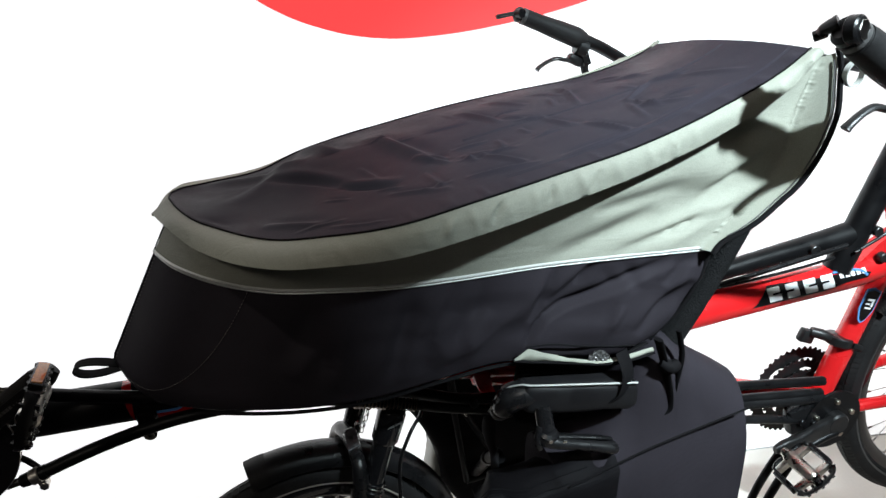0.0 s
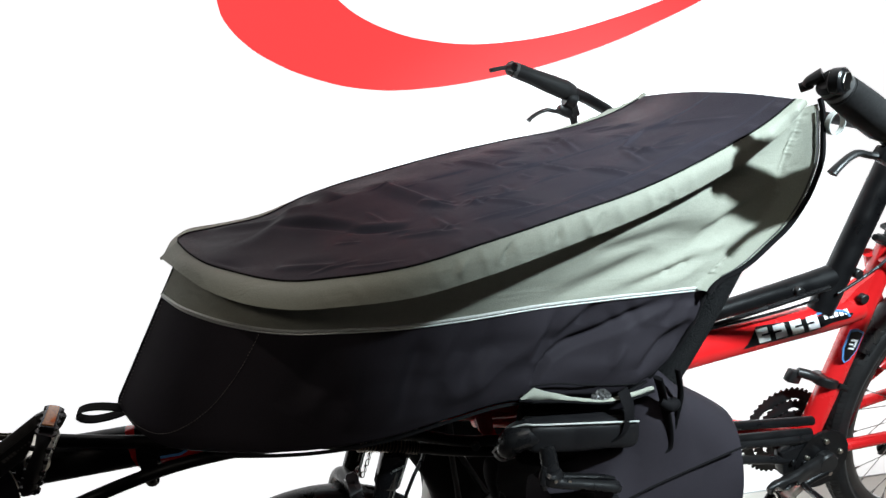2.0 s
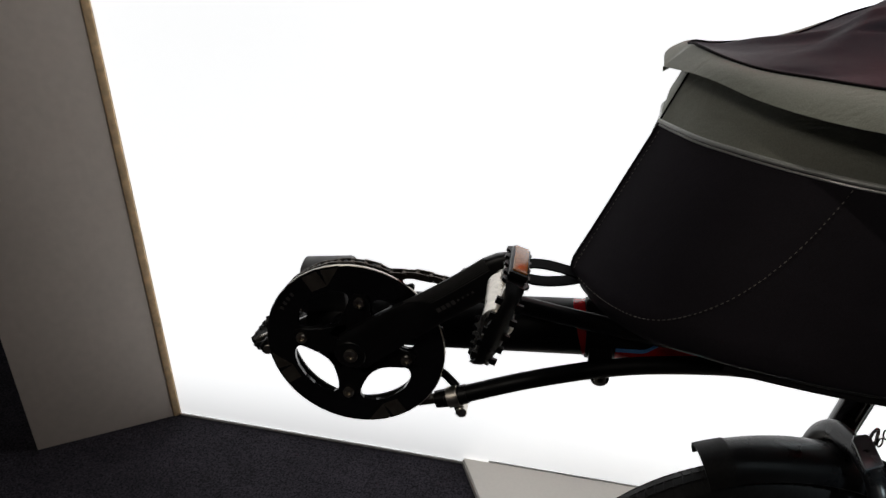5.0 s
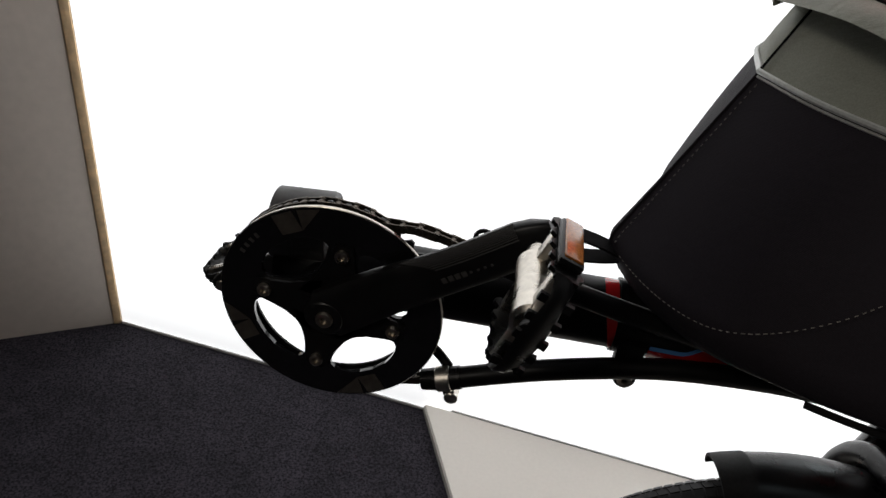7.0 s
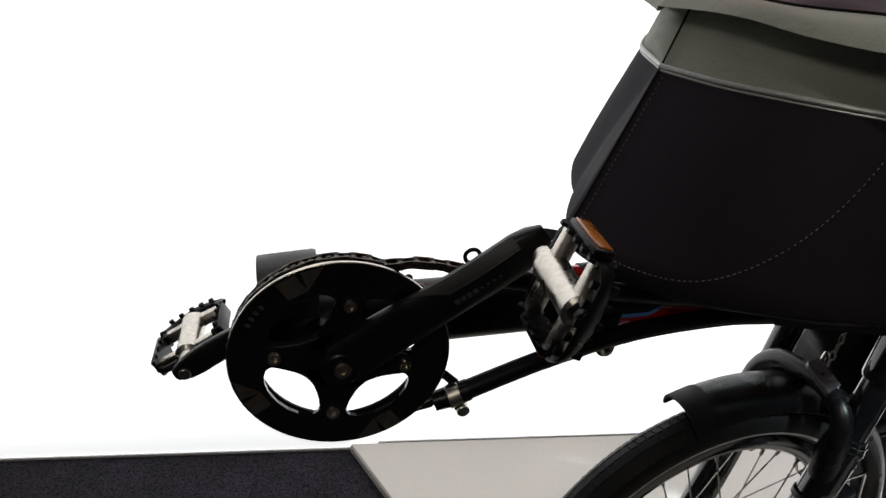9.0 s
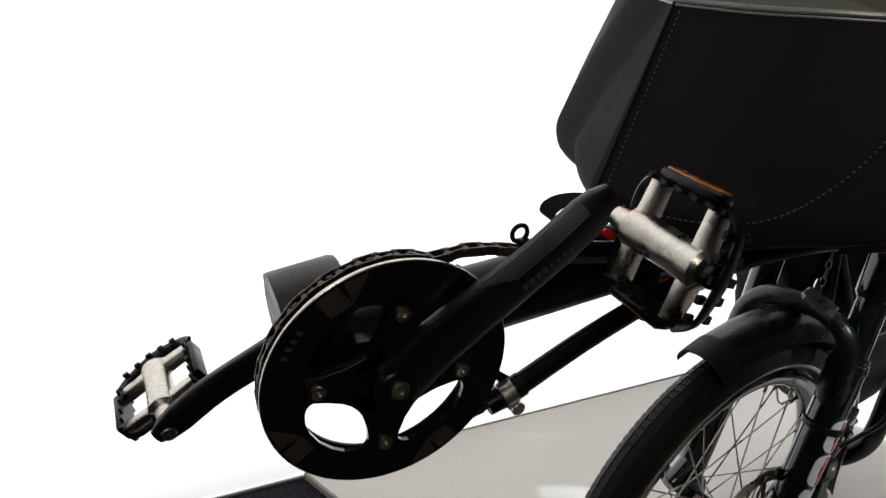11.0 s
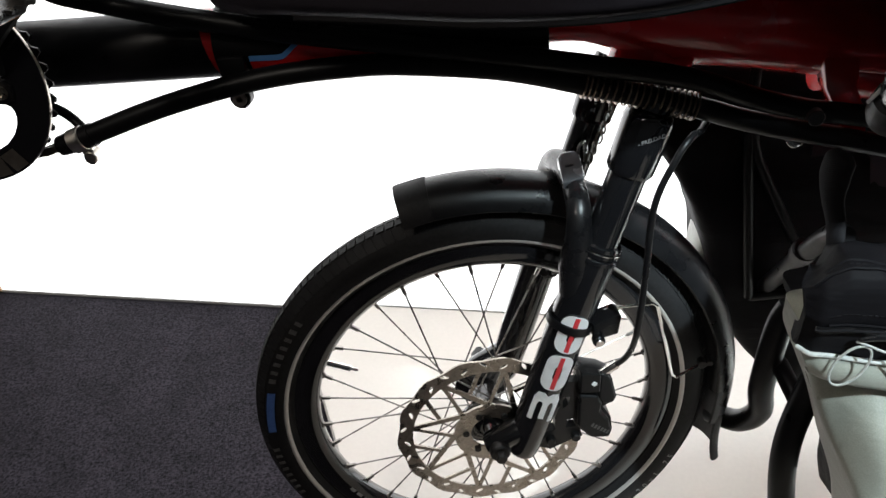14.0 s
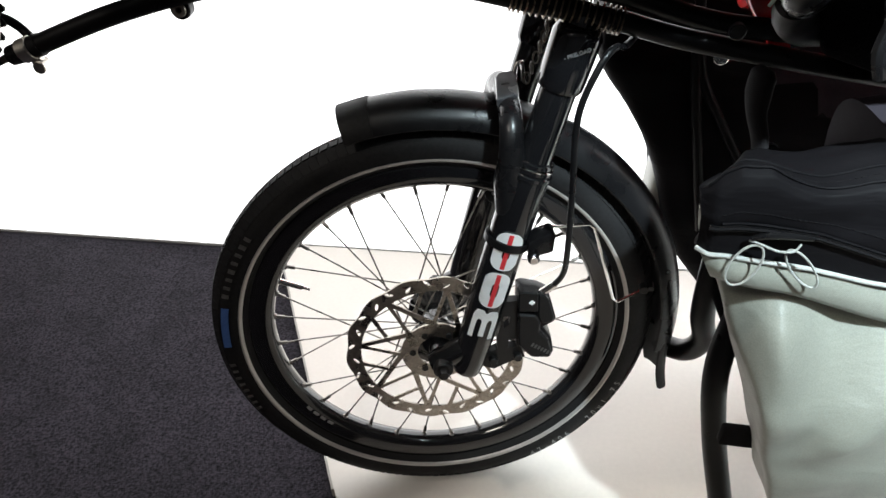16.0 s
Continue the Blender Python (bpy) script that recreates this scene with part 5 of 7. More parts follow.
# ---- rear rider's bars, cranks, guard ----
for s in (-1, 1):
    bm = bmesh.new()
    tube(bm, [(1.062, 0, 1.003), (1.10, s * 0.05, 1.000), (1.125, s * 0.15, 1.000), (1.10, s * 0.27, 1.005), (1.0, s * 0.325, 1.018), (0.85, s * (0.330 if s < 0 else 0.338), 1.035 if s < 0 else 0.985), (0.75 if s < 0 else 0.72, s * (0.318 if s < 0 else 0.336), 1.049 if s < 0 else 0.998), *(((0.672, -0.306, 1.075), (0.572, -0.300, 1.132)) if s < 0 else ((0.660, 0.335, 1.028), (0.602, 0.334, 1.056), (0.484, 0.344, 1.101)))], 0.0112, seg=16)
    bar = part("handlebar", bm, M_BLACK, bike, "black swept handlebar")
    a, b = (Vector((0.656, -0.302, 1.083)), Vector((0.572, -0.300, 1.132))) if s < 0 else (Vector((0.594, 0.335, 1.058)), Vector((0.480, 0.345, 1.102)))
    d = (b - a).normalized()
    bm = bmesh.new()
    tube(bm, [a, a + d * 0.018, a + d * 0.05, a + d * 0.09, b - d * 0.004, b], [0.0135, 0.0185, 0.0175, 0.0150, 0.0145, 0.0140] if s > 0 else [0.0140, 0.0200, 0.0205, 0.0185, 0.0172, 0.0165], seg=24)
    part("grip", bm, M_RUBBER, bar, "black rubber ergonomic grip")
    bm = bmesh.new()
    disc(bm, b + d * 0.003, d, 0.0148 if s > 0 else 0.0176, 0.008, 28)
    part("grip_collar", bm, M_GREYPLASTIC, bar, "grey clamp ring")
    bm = bmesh.new()
    disc(bm, b + d * 0.013, d, 0.0138 if s > 0 else 0.0165, 0.016, 28, 0.005)
    disc(bm, b + d * 0.014 + Vector((0, -0.010, 0.002)), (0.35, -1, 0.15), 0.0085 if s > 0 else 0.0145, 0.014, 24)
    dip = 0.018
    if s < 0:
        tube(bm, [b + d * 0.016 + Vector((0, 0.010, 0.006)), b + d * 0.024 + Vector((-0.002, 0.020, -0.006)), Vector((0.552, -0.280, 1.136)), Vector((0.545, -0.273, 1.131))], [0.0125, 0.0080, 0.0075, 0.0070], seg=12, flat=0.7)
    else:
        tube(bm, [b + d * 0.018, b + d * 0.030 + Vector((0, 0, -dip * 0.3)), b + d * 0.048 + Vector((-0.003, 0, -dip * 0.85)), b + d * 0.052 + Vector((-0.004, 0, -dip))], [0.009, 0.0075, 0.0085, 0.0065], seg=12, flat=0.55)
    part("bar_end_shifter", bm, M_PLASTIC, bar, "black bar-end shift lever")
    if s < 0:
        bm = bmesh.new()
        disc(bm, b + d * 0.014 + Vector((0.0030, -0.0175, 0.003)), (0.35, -1, 0.15), 0.0105, 0.002, 6)
        part("shifter_bolt", bm, M_BRIGHT, bar, "bright hexagon bolt")
    # brake lever and its clamp
    c = a - d * 0.012 if s < 0 else a + d * 0.006 + Vector((0, 0, -0.014))
    bm = bmesh.new()
    disc(bm, c, d, 0.0175, 0.022, 20)
    box(bm, (0.030, 0.018, 0.018), Matrix.Translation(c + Vector((-0.012, 0, -0.022))) @ Matrix.Rotation(radians(25), 4, "Y"), 0.005)
    box(bm, (0.016, 0.022, 0.026), Matrix.Translation(c + Vector((0.008, 0, -0.020))) @ Matrix.Rotation(radians(-20), 4, "Y"), 0.004)
    tube(bm, [c + Vector((0.006, 0, -0.022)), c + Vector((0.012, 0, -0.046)), c + Vector((0.018, 0, -0.060))], [0.009, 0.007, 0.0035], seg=14)
    lev = part("brake_lever", bm, M_PLASTIC, bar, "black brake lever body")
    bm = bmesh.new()
    tube(bm, [c + Vector((-0.016, 0, -0.022)), c + Vector((-0.034, -s * 0.004, -0.020)), c + Vector((-0.050, -s * 0.004, -0.017)), c + Vector((-0.066, -s * 0.002, -0.022)), c + Vector((-0.080, s * 0.0, -0.031)), c + Vector((-0.086, 0, -0.037))], [0.0075, 0.0060, 0.0058, 0.0052, 0.0056, 0.0066], seg=12, flat=0.7)
    part("lever_blade", bm, M_SATIN, lev, "black lever blade")
    bm = bmesh.new()
    disc(bm, c + Vector((-0.012, s * 0.010, -0.018)), (0, 1, 0), 0.0038, 0.006, 14)
    part("lever_pivot", bm, M_YELLOW if s < 0 else M_STEEL, lev, "yellow lever screw" if s < 0 else "steel lever screw")
    bm = bmesh.new()
    disc(bm, c + Vector((0.006, s * 0.012, -0.012)), (0, 1, 0), 0.0085, 0.005, 16)
    part("lever_badge", bm, M_BRIGHT, lev)
bm = bmesh.new()
tube(bm, [(1.045, -0.026, 1.004), (1.045, 0.026, 1.004)], 0.022, seg=20)
tube(bm, [(1.03, 0, 1.0), (1.07, 0, 1.01)], 0.018, seg=16)
part("bar_clamp", bm, M_ALU, bike, "silver bar clamp")

# rear crank set: rings on the far side, a guard and crank on the near side
BB = Vector((0.944, 0, 0.422))
for r, y, nt in ((0.092, 0.050, 44), (0.070, 0.043, 34), (0.050, 0.036, 24)):
    loop = []
    for j in range(nt * 4):
        a = 2 * math.pi * j / (nt * 4)
        q = r + (0.0028 if j % 4 in (1, 2) else -0.0018)
        loop.append((q * math.cos(a), q * math.sin(a)))
    holes = []
    for k in range(5):
        a = 2 * math.pi * k / 5
        holes.append([(r * (0.62 + 0.16 * math.cos(q)) * math.cos(a + 0.42 * math.sin(q)), r * (0.62 + 0.16 * math.cos(q)) * math.sin(a + 0.42 * math.sin(q))) for q in [2 * math.pi * j / 16 for j in range(16)]])
    part("rear_chainring", plate(bmesh.new(), [loop] + holes, y - 0.001, y + 0.001, Matrix.Translation(BB)), M_SATIN, bike, "black triple chainring", False)
bm = plate(bmesh.new(), [ring_loop(0.060, 60)], -0.052, -0.047, Matrix.Translation(BB))
rguard = part("rear_ring_cover", bm, M_BLACK, bike, "round black cover with bolts", False)
for k in range(5):
    bm = bmesh.new()
    a = 2 * math.pi * k / 5 + 0.3
    disc(bm, BB + Vector((0.040 * math.cos(a), -0.054, 0.040 * math.sin(a))), (0, 1, 0), 0.005, 0.006, 12)
    part("cover_bolt", bm, M_STEEL, rguard)
bm = bmesh.new()
RP = Vector((0.818, -0.075, 0.405))
crank_arm(bm, BB, RP, -0.062, -0.075, 0.019, 0.014)
disc(bm, BB + Vector((0, -0.060, 0)), (0, 1, 0), 0.022, 0.020, 24)
part("crank_arm", bm, M_SATIN, bike, "black forged crank arm")
pedal(RP + Vector((0, -0.006, 0)), -1, (0.80, 0, 0.60), False)
bm = bmesh.new()
crank_arm(bm, BB, Vector((1.095, 0.075, 0.452)), 0.058, 0.075, 0.017, 0.014)
part("crank_arm", bm, M_SATIN, bike, "black forged crank arm")
# front derailleur on the seat tube
bm = bmesh.new()
disc(bm, (0.9720, 0, 0.556), (0.25, 0, 1), 0.0245, 0.018, 24)
tube(bm, [(0.985, -0.020, 0.552), (1.002, -0.024, 0.545)], 0.006, seg=10)
tube(bm, [(0.957, 0.0, 0.560), (0.940, 0.006, 0.568), (0.922, 0.016, 0.572)], [0.009, 0.010, 0.009], seg=12)
box(bm, (0.030, 0.016, 0.026), Matrix.Translation((0.918, 0.020, 0.562)) @ Matrix.Rotation(radians(20), 4, "Y"), 0.004)
part("front_derailleur", bm, M_SATIN, bike, "black front derailleur")
# chain run and its guide ahead of the bottom bracket
bm = bmesh.new()
tube(bm, [(0.60, -0.036, 0.505), (0.80, -0.040, 0.480), (0.92, -0.042, 0.468)], 0.0095, seg=12)
tube(bm, [(0.60, -0.040, 0.478), (0.78, -0.042, 0.450), (0.88, -0.044, 0.430)], 0.0080, seg=12)
box(bm, (0.060, 0.024, 0.055), Matrix.Translation((0.885, -0.038, 0.432)) @ Matrix.Rotation(radians(-14), 4, "Y"), 0.008)
disc(bm, (0.875, -0.054, 0.432), (0, 1, 0), 0.006, 0.006, 10)
disc(bm, (0.902, -0.054, 0.425), (0, 1, 0), 0.006, 0.006, 10)
part("chain_guide", bm, M_PLASTIC, bike, "black chain guide block with tubes")
bm = bmesh.new()
for s in (-1, 1):
    tube(bm, [(1.290, 0.045, 0.415), (1.265, 0.05, 0.370), (1.235, 0.052, 0.330)], 0.009, seg=10)
disc(bm, (1.235, 0.052, 0.325), (0, 1, 0), 0.020, 0.006, 20)
disc(bm, (1.265, 0.052, 0.375), (0, 1, 0), 0.020, 0.006, 20)
plate(bm, [[(1.215, 0.31), (1.248, 0.30), (1.295, 0.39), (1.265, 0.405)]], 0.046, 0.050)
part("rear_derailleur", bm, M_PLASTIC, bike, "black rear derailleur")
bm = bmesh.new()
rows = []
for k in range(40):
    a = radians(150 - 115 * k / 39)
    row = []
    for j in range(-6, 7):
        t = j / 6
        r = 0.321 - 0.012 * abs(t) ** 2.5
        row.append(Vector((1.306 + r * math.cos(a), 0.026 * t, 0.452 + r * math.sin(a))))
    for j in range(6, -7, -1):
        t = j / 6
        r = 0.319 - 0.012 * abs(t) ** 2.5
        row.append(Vector((1.306 + r * math.cos(a), 0.0245 * t, 0.452 + r * math.sin(a))))
    rows.append(row)
vs = grid(bm, rows, close_v=True)
bm.faces.new(vs[0])
bm.faces.new(vs[-1])
part("rear_mudguard", bm, M_PLASTIC, bike, "matt black plastic mudguard")
bm = bmesh.new()
for s in (-1, 1):
    tube(bm, [(1.306, s * 0.07, 0.46), (1.29, s * 0.07, 0.62), (1.25, s * 0.07, 0.83)], 0.005, seg=8)
    tube(bm, [(1.11, s * 0.06, 0.825), (1.25, s * 0.075, 0.835), (1.70, s * 0.075, 0.835)], 0.005, seg=8)
tube(bm, [(1.11, -0.06, 0.825), (1.095, 0.0, 0.825), (1.11, 0.06, 0.825)], 0.005, seg=8)
part("rear_carrier", bm, M_BLACK, bike, "black tubular rear carrier")

# kickstand: two curved legs down to the board
bm = bmesh.new()
for s in (-1,):
    tube(bm, [(0.335, s * 0.035, 0.420), (0.310, s * 0.060, 0.350), (0.285, s * 0.085, 0.275), (0.290, s * 0.098, 0.190), (0.305, s * 0.120, 0.100), (0.318, s * 0.150, 0.012)], 0.0125, seg=16)
stand = part("kickstand", bm, M_BLACK, bike, "black tubular stand leg")
for s in (-1,):
    bm = bmesh.new()
    tube(bm, [(0.316, s * 0.147, 0.024), (0.318, s * 0.150, 0.0)], 0.0155, seg=16)
    part("stand_foot", bm, M_RUBBER, stand)
bm = bmesh.new()
tube(bm, [(0.300, 0.0, 0.372), (0.292, 0.0, 0.345), (0.288, 0.0, 0.270), (0.296, 0.01, 0.222), (0.284, 0.03, 0.186), (0.262, 0.06, 0.170)], 0.0130, seg=14)
tube(bm, [(0.300, 0.0, 0.300), (0.300, -0.05, 0.300), (0.296, -0.075, 0.305)], 0.009, seg=12)
part("stand_bow", bm, M_BLACK, stand, "black bent tube of the stand")

# second bent tube below the rear cranks
for dy in (-0.065, -0.035):
    bm = bmesh.new()
    tube(bm, [(0.945, dy, 0.405), (0.905, dy, 0.392), (0.868, dy, 0.366), (0.842, dy, 0.322), (0.820, dy, 0.268), (0.806, dy, 0.200), (0.800, dy, 0.14)], 0.0075, seg=12)
    part("stand_tube", bm, M_BLACK, bike, "bent black tube")

# low carrier: thin tubes on the far side, and a thick cross tube behind the wheel
for line in (((0.268, 0.612), (0.272, 0.512), (0.286, 0.410), (0.303, 0.300)), ((0.274, 0.530), (0.282, 0.486), (0.312, 0.428), (0.346, 0.366)), ((0.303, 0.300), (0.40, 0.310), (0.52, 0.330)), ((0.268, 0.612), (0.40, 0.610), (0.55, 0.600))):
    bm = bmesh.new()
    tube(bm, [(x, 0.115, z) for x, z in line], 0.0055, seg=12)
    part("carrier_tube", bm, M_BLACK, bike, "thin black carrier tube")
bm = bmesh.new()
tube(bm, [(0.303, -0.056, 0.487), (0.306, -0.030, 0.474), (0.316, 0.034, 0.412), (0.322, 0.115, 0.318), (0.326, 0.150, 0.285)], [0.0085, 0.0095, 0.0095, 0.0095, 0.0090], seg=16)
part("carrier_bridge", bm, M_BLACK, bike, "thick black cross tube of the carrier")
bm = bmesh.new()
disc(bm, (0.315, 0.034, 0.414), (0.1, 0.6, -0.75), 0.0125, 0.018, 18)
part("carrier_joint", bm, M_BLACK, bike)

# side handle of the front seat: cushion with pale piping, glossy tube elbow, brake lever
bm = bmesh.new()
rows = []
for k in range(26):
    t = k / 25
    x = 0.290 + 0.150 * t
    end = min(1.0, min(t, 1 - t) / 0.07) ** 0.5
    c = Vector((x, -0.158 - 0.022 * t, 0.674 - 0.006 * t))
    row = []
    for q in range(28):
        a = 2 * math.pi * q / 28
        cy, cz = math.copysign(abs(math.cos(a)) ** 0.55, math.cos(a)), math.copysign(abs(math.sin(a)) ** 0.55, math.sin(a))
        p = c + Vector((0, 0.020 * cy * (0.80 + 0.20 * end), 0.0235 * cz * (0.80 + 0.20 * end)))
        p.z += 0.0015 * noise.noise(p * 30)
        p.y += 0.0015 * noise.noise(p * 26 + Vector((3, 0, 0)))
        row.append(p)
    rows.append(row)
vs = grid(bm, rows, close_v=True)
bm.faces.new(vs[0])
bm.faces.new(vs[-1])
pad = part("side_handle", bm, M_PAD, bike, "thick padded black side handle of the front seat", True, 60)
bm = bmesh.new()
tube(bm, [(0.256, -0.128, 0.633), (0.262, -0.136, 0.650), (0.270, -0.150, 0.680), (0.284, -0.168, 0.696), (0.300, -0.178, 0.6985), (0.36, -0.189, 0.6960), (0.436, -0.200, 0.6915)], 0.0013, seg=8)
part("pad_piping", bm, M_PIPING, pad, "pale reflective piping")
bm = bmesh.new()
tube(bm, [(0.320, -0.160, 0.676), (0.296, -0.158, 0.675), (0.280, -0.152, 0.667), (0.274, -0.142, 0.650), (0.275, -0.130, 0.636)], [0.0200, 0.0200, 0.0195, 0.0175, 0.0130], seg=24)
part("handle_tube", bm, M_GLOSSPLASTIC, pad, "satin black bent tube end of the handle")
bm = bmesh.new()
tube(bm, [(0.272, -0.130, 0.636), (0.278, -0.114, 0.620), (0.300, -0.092, 0.606), (0.35, -0.085, 0.615), (0.40, -0.085, 0.640)], 0.0135, seg=18)
part("handle_elbow", bm, M_PAD, pad, "black tube elbow")
bm = bmesh.new()
tube(bm, [(0.313, -0.176, 0.664), (0.315, -0.180, 0.648), (0.317, -0.184, 0.632)], [0.0110, 0.0115, 0.0118], seg=18)
post = part("brake_post", bm, M_GLOSSPLASTIC, pad, "short tube that carries the hand brake")
bm = bmesh.new()
disc(bm, (0.3175, -0.185, 0.622), (0.12, -0.2, 1), 0.0150, 0.021, 22, 0.004)
tube(bm, [(0.306, -0.188, 0.640), (0.303, -0.190, 0.622), (0.307, -0.190, 0.606)], [0.004, 0.005, 0.004], seg=8)
tube(bm, [(0.314, -0.187, 0.618), (0.335, -0.192, 0.612), (0.360, -0.195, 0.606), (0.388, -0.197, 0.599), (0.408, -0.197, 0.592), (0.416, -0.197, 0.587)], [0.0120, 0.0105, 0.0085, 0.0090, 0.0115, 0.0070], seg=16, flat=0.85)
brake = part("hand_brake", bm, M_GLOSSPLASTIC, pad, "black hand brake lever")
bm = bmesh.new()
tube(bm, [(0.332, -0.190, 0.622), (0.360, -0.193, 0.617), (0.392, -0.196, 0.611), (0.408, -0.197, 0.606)], [0.0060, 0.0045, 0.0042, 0.0030], seg=10, flat=0.6)
part("lever_blade", bm, M_PLASTIC, brake, "slim black blade over the lever")
for p in ((0.3165, -0.2005, 0.624), (0.338, -0.1985, 0.617)):
    bm = bmesh.new()
    disc(bm, p, (0, 1, 0), 0.0030, 0.004, 12)
    part("lever_screw", bm, M_BRIGHT, brake, "small bright screw")
bm = bmesh.new()
box(bm, (0.070, 0.026, 0.030), Matrix.Translation((0.375, -0.150, 0.640)) @ Matrix.Rotation(radians(4), 4, "Y"), 0.008)
tube(bm, [(0.395, -0.150, 0.630), (0.425, -0.152, 0.622), (0.448, -0.154, 0.618)], [0.010, 0.009, 0.007], seg=10, flat=0.5)
part("handle_clamp", bm, M_WEB, pad, "black clamp under the cushion")

# ---- front seat: backrest edge of spacer mesh ----
seat = thing("front_seat", "black mesh seat of the front rider under the fabric hood", "seat")
bm = bmesh.new()
rows = []
for k in range(12):
    t = k / 11
    c = Vector((0.500 + 0.122 * t + 0.006 * math.sin(t * math.pi), 0, 0.672 + 0.235 * t))
    row = []
    for q in range(24):
        a = 2 * math.pi * q / 24
        cy, cx = math.copysign(abs(math.cos(a)) ** 0.35, math.cos(a)), math.copysign(abs(math.sin(a)) ** 0.6, math.sin(a))
        row.append(c + Vector((0.020 * cx, 0.152 * cy, -0.008 * cx)))
    rows.append(row)
vs = grid(bm, rows, close_v=True)
bm.faces.new(vs[0])
bm.faces.new(vs[-1])
part("backrest", bm, M_MESH, seat, "black spacer mesh backrest")
bm = bmesh.new()
box(bm, (0.30, 0.25, 0.026), Matrix.Translation((0.36, 0, 0.725)) @ Matrix.Rotation(radians(-4), 4, "Y"), 0.012)
part("seat_pan", bm, M_NYLON, seat, "black mesh seat pan")
for s in (-1, 1):
    bm = bmesh.new()
    # added panel, not seen as such: hides the beams where it is dark
    plate(bm, [[(0.300, 0.655), (0.296, 0.622), (0.304, 0.592), (0.35, 0.574), (0.42, 0.582), (0.52, 0.622), (0.555, 0.665), (0.555, 0.728), (0.312, 0.738)]], s * 0.106 - 0.006, s * 0.106 + 0.006)
    es = [e for e in bm.edges if e.is_manifold and e.calc_face_angle(0) > 0.3]
    bmesh.ops.bevel(bm, geom=es, offset=0.004, segments=2, affect="EDGES", profile=0.5)
    part("seat_dark_panel", bm, M_MESH, seat, "added black mesh seat panel that keeps the beams dark")
    bm = bmesh.new()
    tube(bm, [(0.40, s * 0.08, 0.715), (0.37, s * 0.03, 0.655)], 0.012, seg=12)
    part("seat_tube", bm, M_BLACK, seat, "black seat tube")

# ---- fabric hood over the front seat ----
hood = thing("fabric_hood", "black and sage green fabric weather hood stretched over the front seat", "hood")


def curve(xs, vs):
    """A smooth function through a few values."""
    m = np.gradient(np.array(vs, float), np.array(xs, float)).tolist()

    def at(x):
        x = min(max(x, xs[0]), xs[-1])
        i = min(max(int(np.searchsorted(xs, x)) - 1, 0), len(xs) - 2)
        h = xs[i + 1] - xs[i]
        t = (x - xs[i]) / h
        return (2 * t ** 3 - 3 * t * t + 1) * vs[i] + (t ** 3 - 2 * t * t + t) * h * m[i] + (3 * t * t - 2 * t ** 3) * vs[i + 1] + (t ** 3 - t * t) * h * m[i + 1]
    return at


# the near side's four lines along the hood: hem, seam, lower edge of the flap, rim of the top
HX = (-0.215, -0.20, -0.17, -0.12, -0.06, 0.02, 0.10, 0.18, 0.26, 0.34, 0.42, 0.47)
hem_y = curve(HX, (0.010, -0.028, -0.080, -0.121, -0.146, -0.158, -0.160, -0.158, -0.158, -0.160, -0.163, -0.166))
hem_z = curve(HX, (0.705, 0.703, 0.706, 0.711, 0.712, 0.708, 0.709, 0.719, 0.729, 0.722, 0.716, 0.735))
SX = (-0.150, -0.130, -0.10, -0.06, -0.01, 0.05, 0.12, 0.20, 0.30, 0.40, 0.52)
seam_y = curve(SX, (0.024, -0.020, -0.066, -0.105, -0.131, -0.150, -0.160, -0.165, -0.169, -0.178, -0.191))
seam_z = curve(SX, (0.860, 0.860, 0.861, 0.860, 0.857, 0.858, 0.857, 0.859, 0.864, 0.867, 0.870))
FX = (-0.150, -0.130, -0.10, -0.06, -0.01, 0.05, 0.12, 0.20, 0.30, 0.40, 0.50, 0.58, 0.625)
flap_y = curve(FX, (0.048, -0.018, -0.082, -0.138, -0.184, -0.216, -0.228, -0.230, -0.225, -0.218, -0.214, -0.215, -0.210))
flap_z = curve(FX, (0.903, 0.909, 0.905, 0.903, 0.906, 0.915, 0.921, 0.936, 0.959, 0.984, 1.021, 1.067, 1.106))
RX = (-0.126, -0.115, -0.10, -0.06, -0.01, 0.05, 0.12, 0.20, 0.30, 0.40, 0.50, 0.58, 0.612)
rim_y = curve(RX, (0.046, 0.010, -0.024, -0.088, -0.143, -0.188, -0.215, -0.223, -0.220, -0.213, -0.206, -0.203, -0.200))
rim_z = curve(RX, (0.923, 0.921, 0.919, 0.921, 0.924, 0.938, 0.952, 0.972, 0.994, 1.016, 1.050, 1.088, 1.109))
rim_sag = curve((-0.12, -0.06, 0.0, 0.05, 0.1, 0.2, 0.3, 0.4, 0.5, 0.61), (0.004, 0.015, 0.014, 0.009, 0.008, 0.013, 0.014, 0.018, 0.033, 0.043))
gather_x = curve((0.87, 0.902, 0.940, 0.975, 1.006, 1.040, 1.068, 1.11), (0.505, 0.542, 0.585, 0.606, 0.611, 0.619, 0.628, 0.640))
rear_x = curve((0.868, 0.876, 0.897, 0.918, 0.948, 0.974, 1.008, 1.040, 1.062, 1.101, 1.115), (0.514, 0.520, 0.549, 0.576, 0.608, 0.624, 0.633, 0.640, 0.643, 0.646, 0.645))
skirt_rear = curve((0.0, 0.10, 0.27, 0.58, 1.0), (0.466, 0.474, 0.492, 0.510, 0.522))


def mirrored(s, y, x, c):
    """The far side mirrors the near one about a middle line that bends away at the nose."""
    return y if s < 0 else 2 * c * (1 - smooth_step(-0.15, 0.12, x)) - y + 0.036 * smooth_step(-0.150, -0.138, x) * (1 - smooth_step(-0.13, 0.05, x))


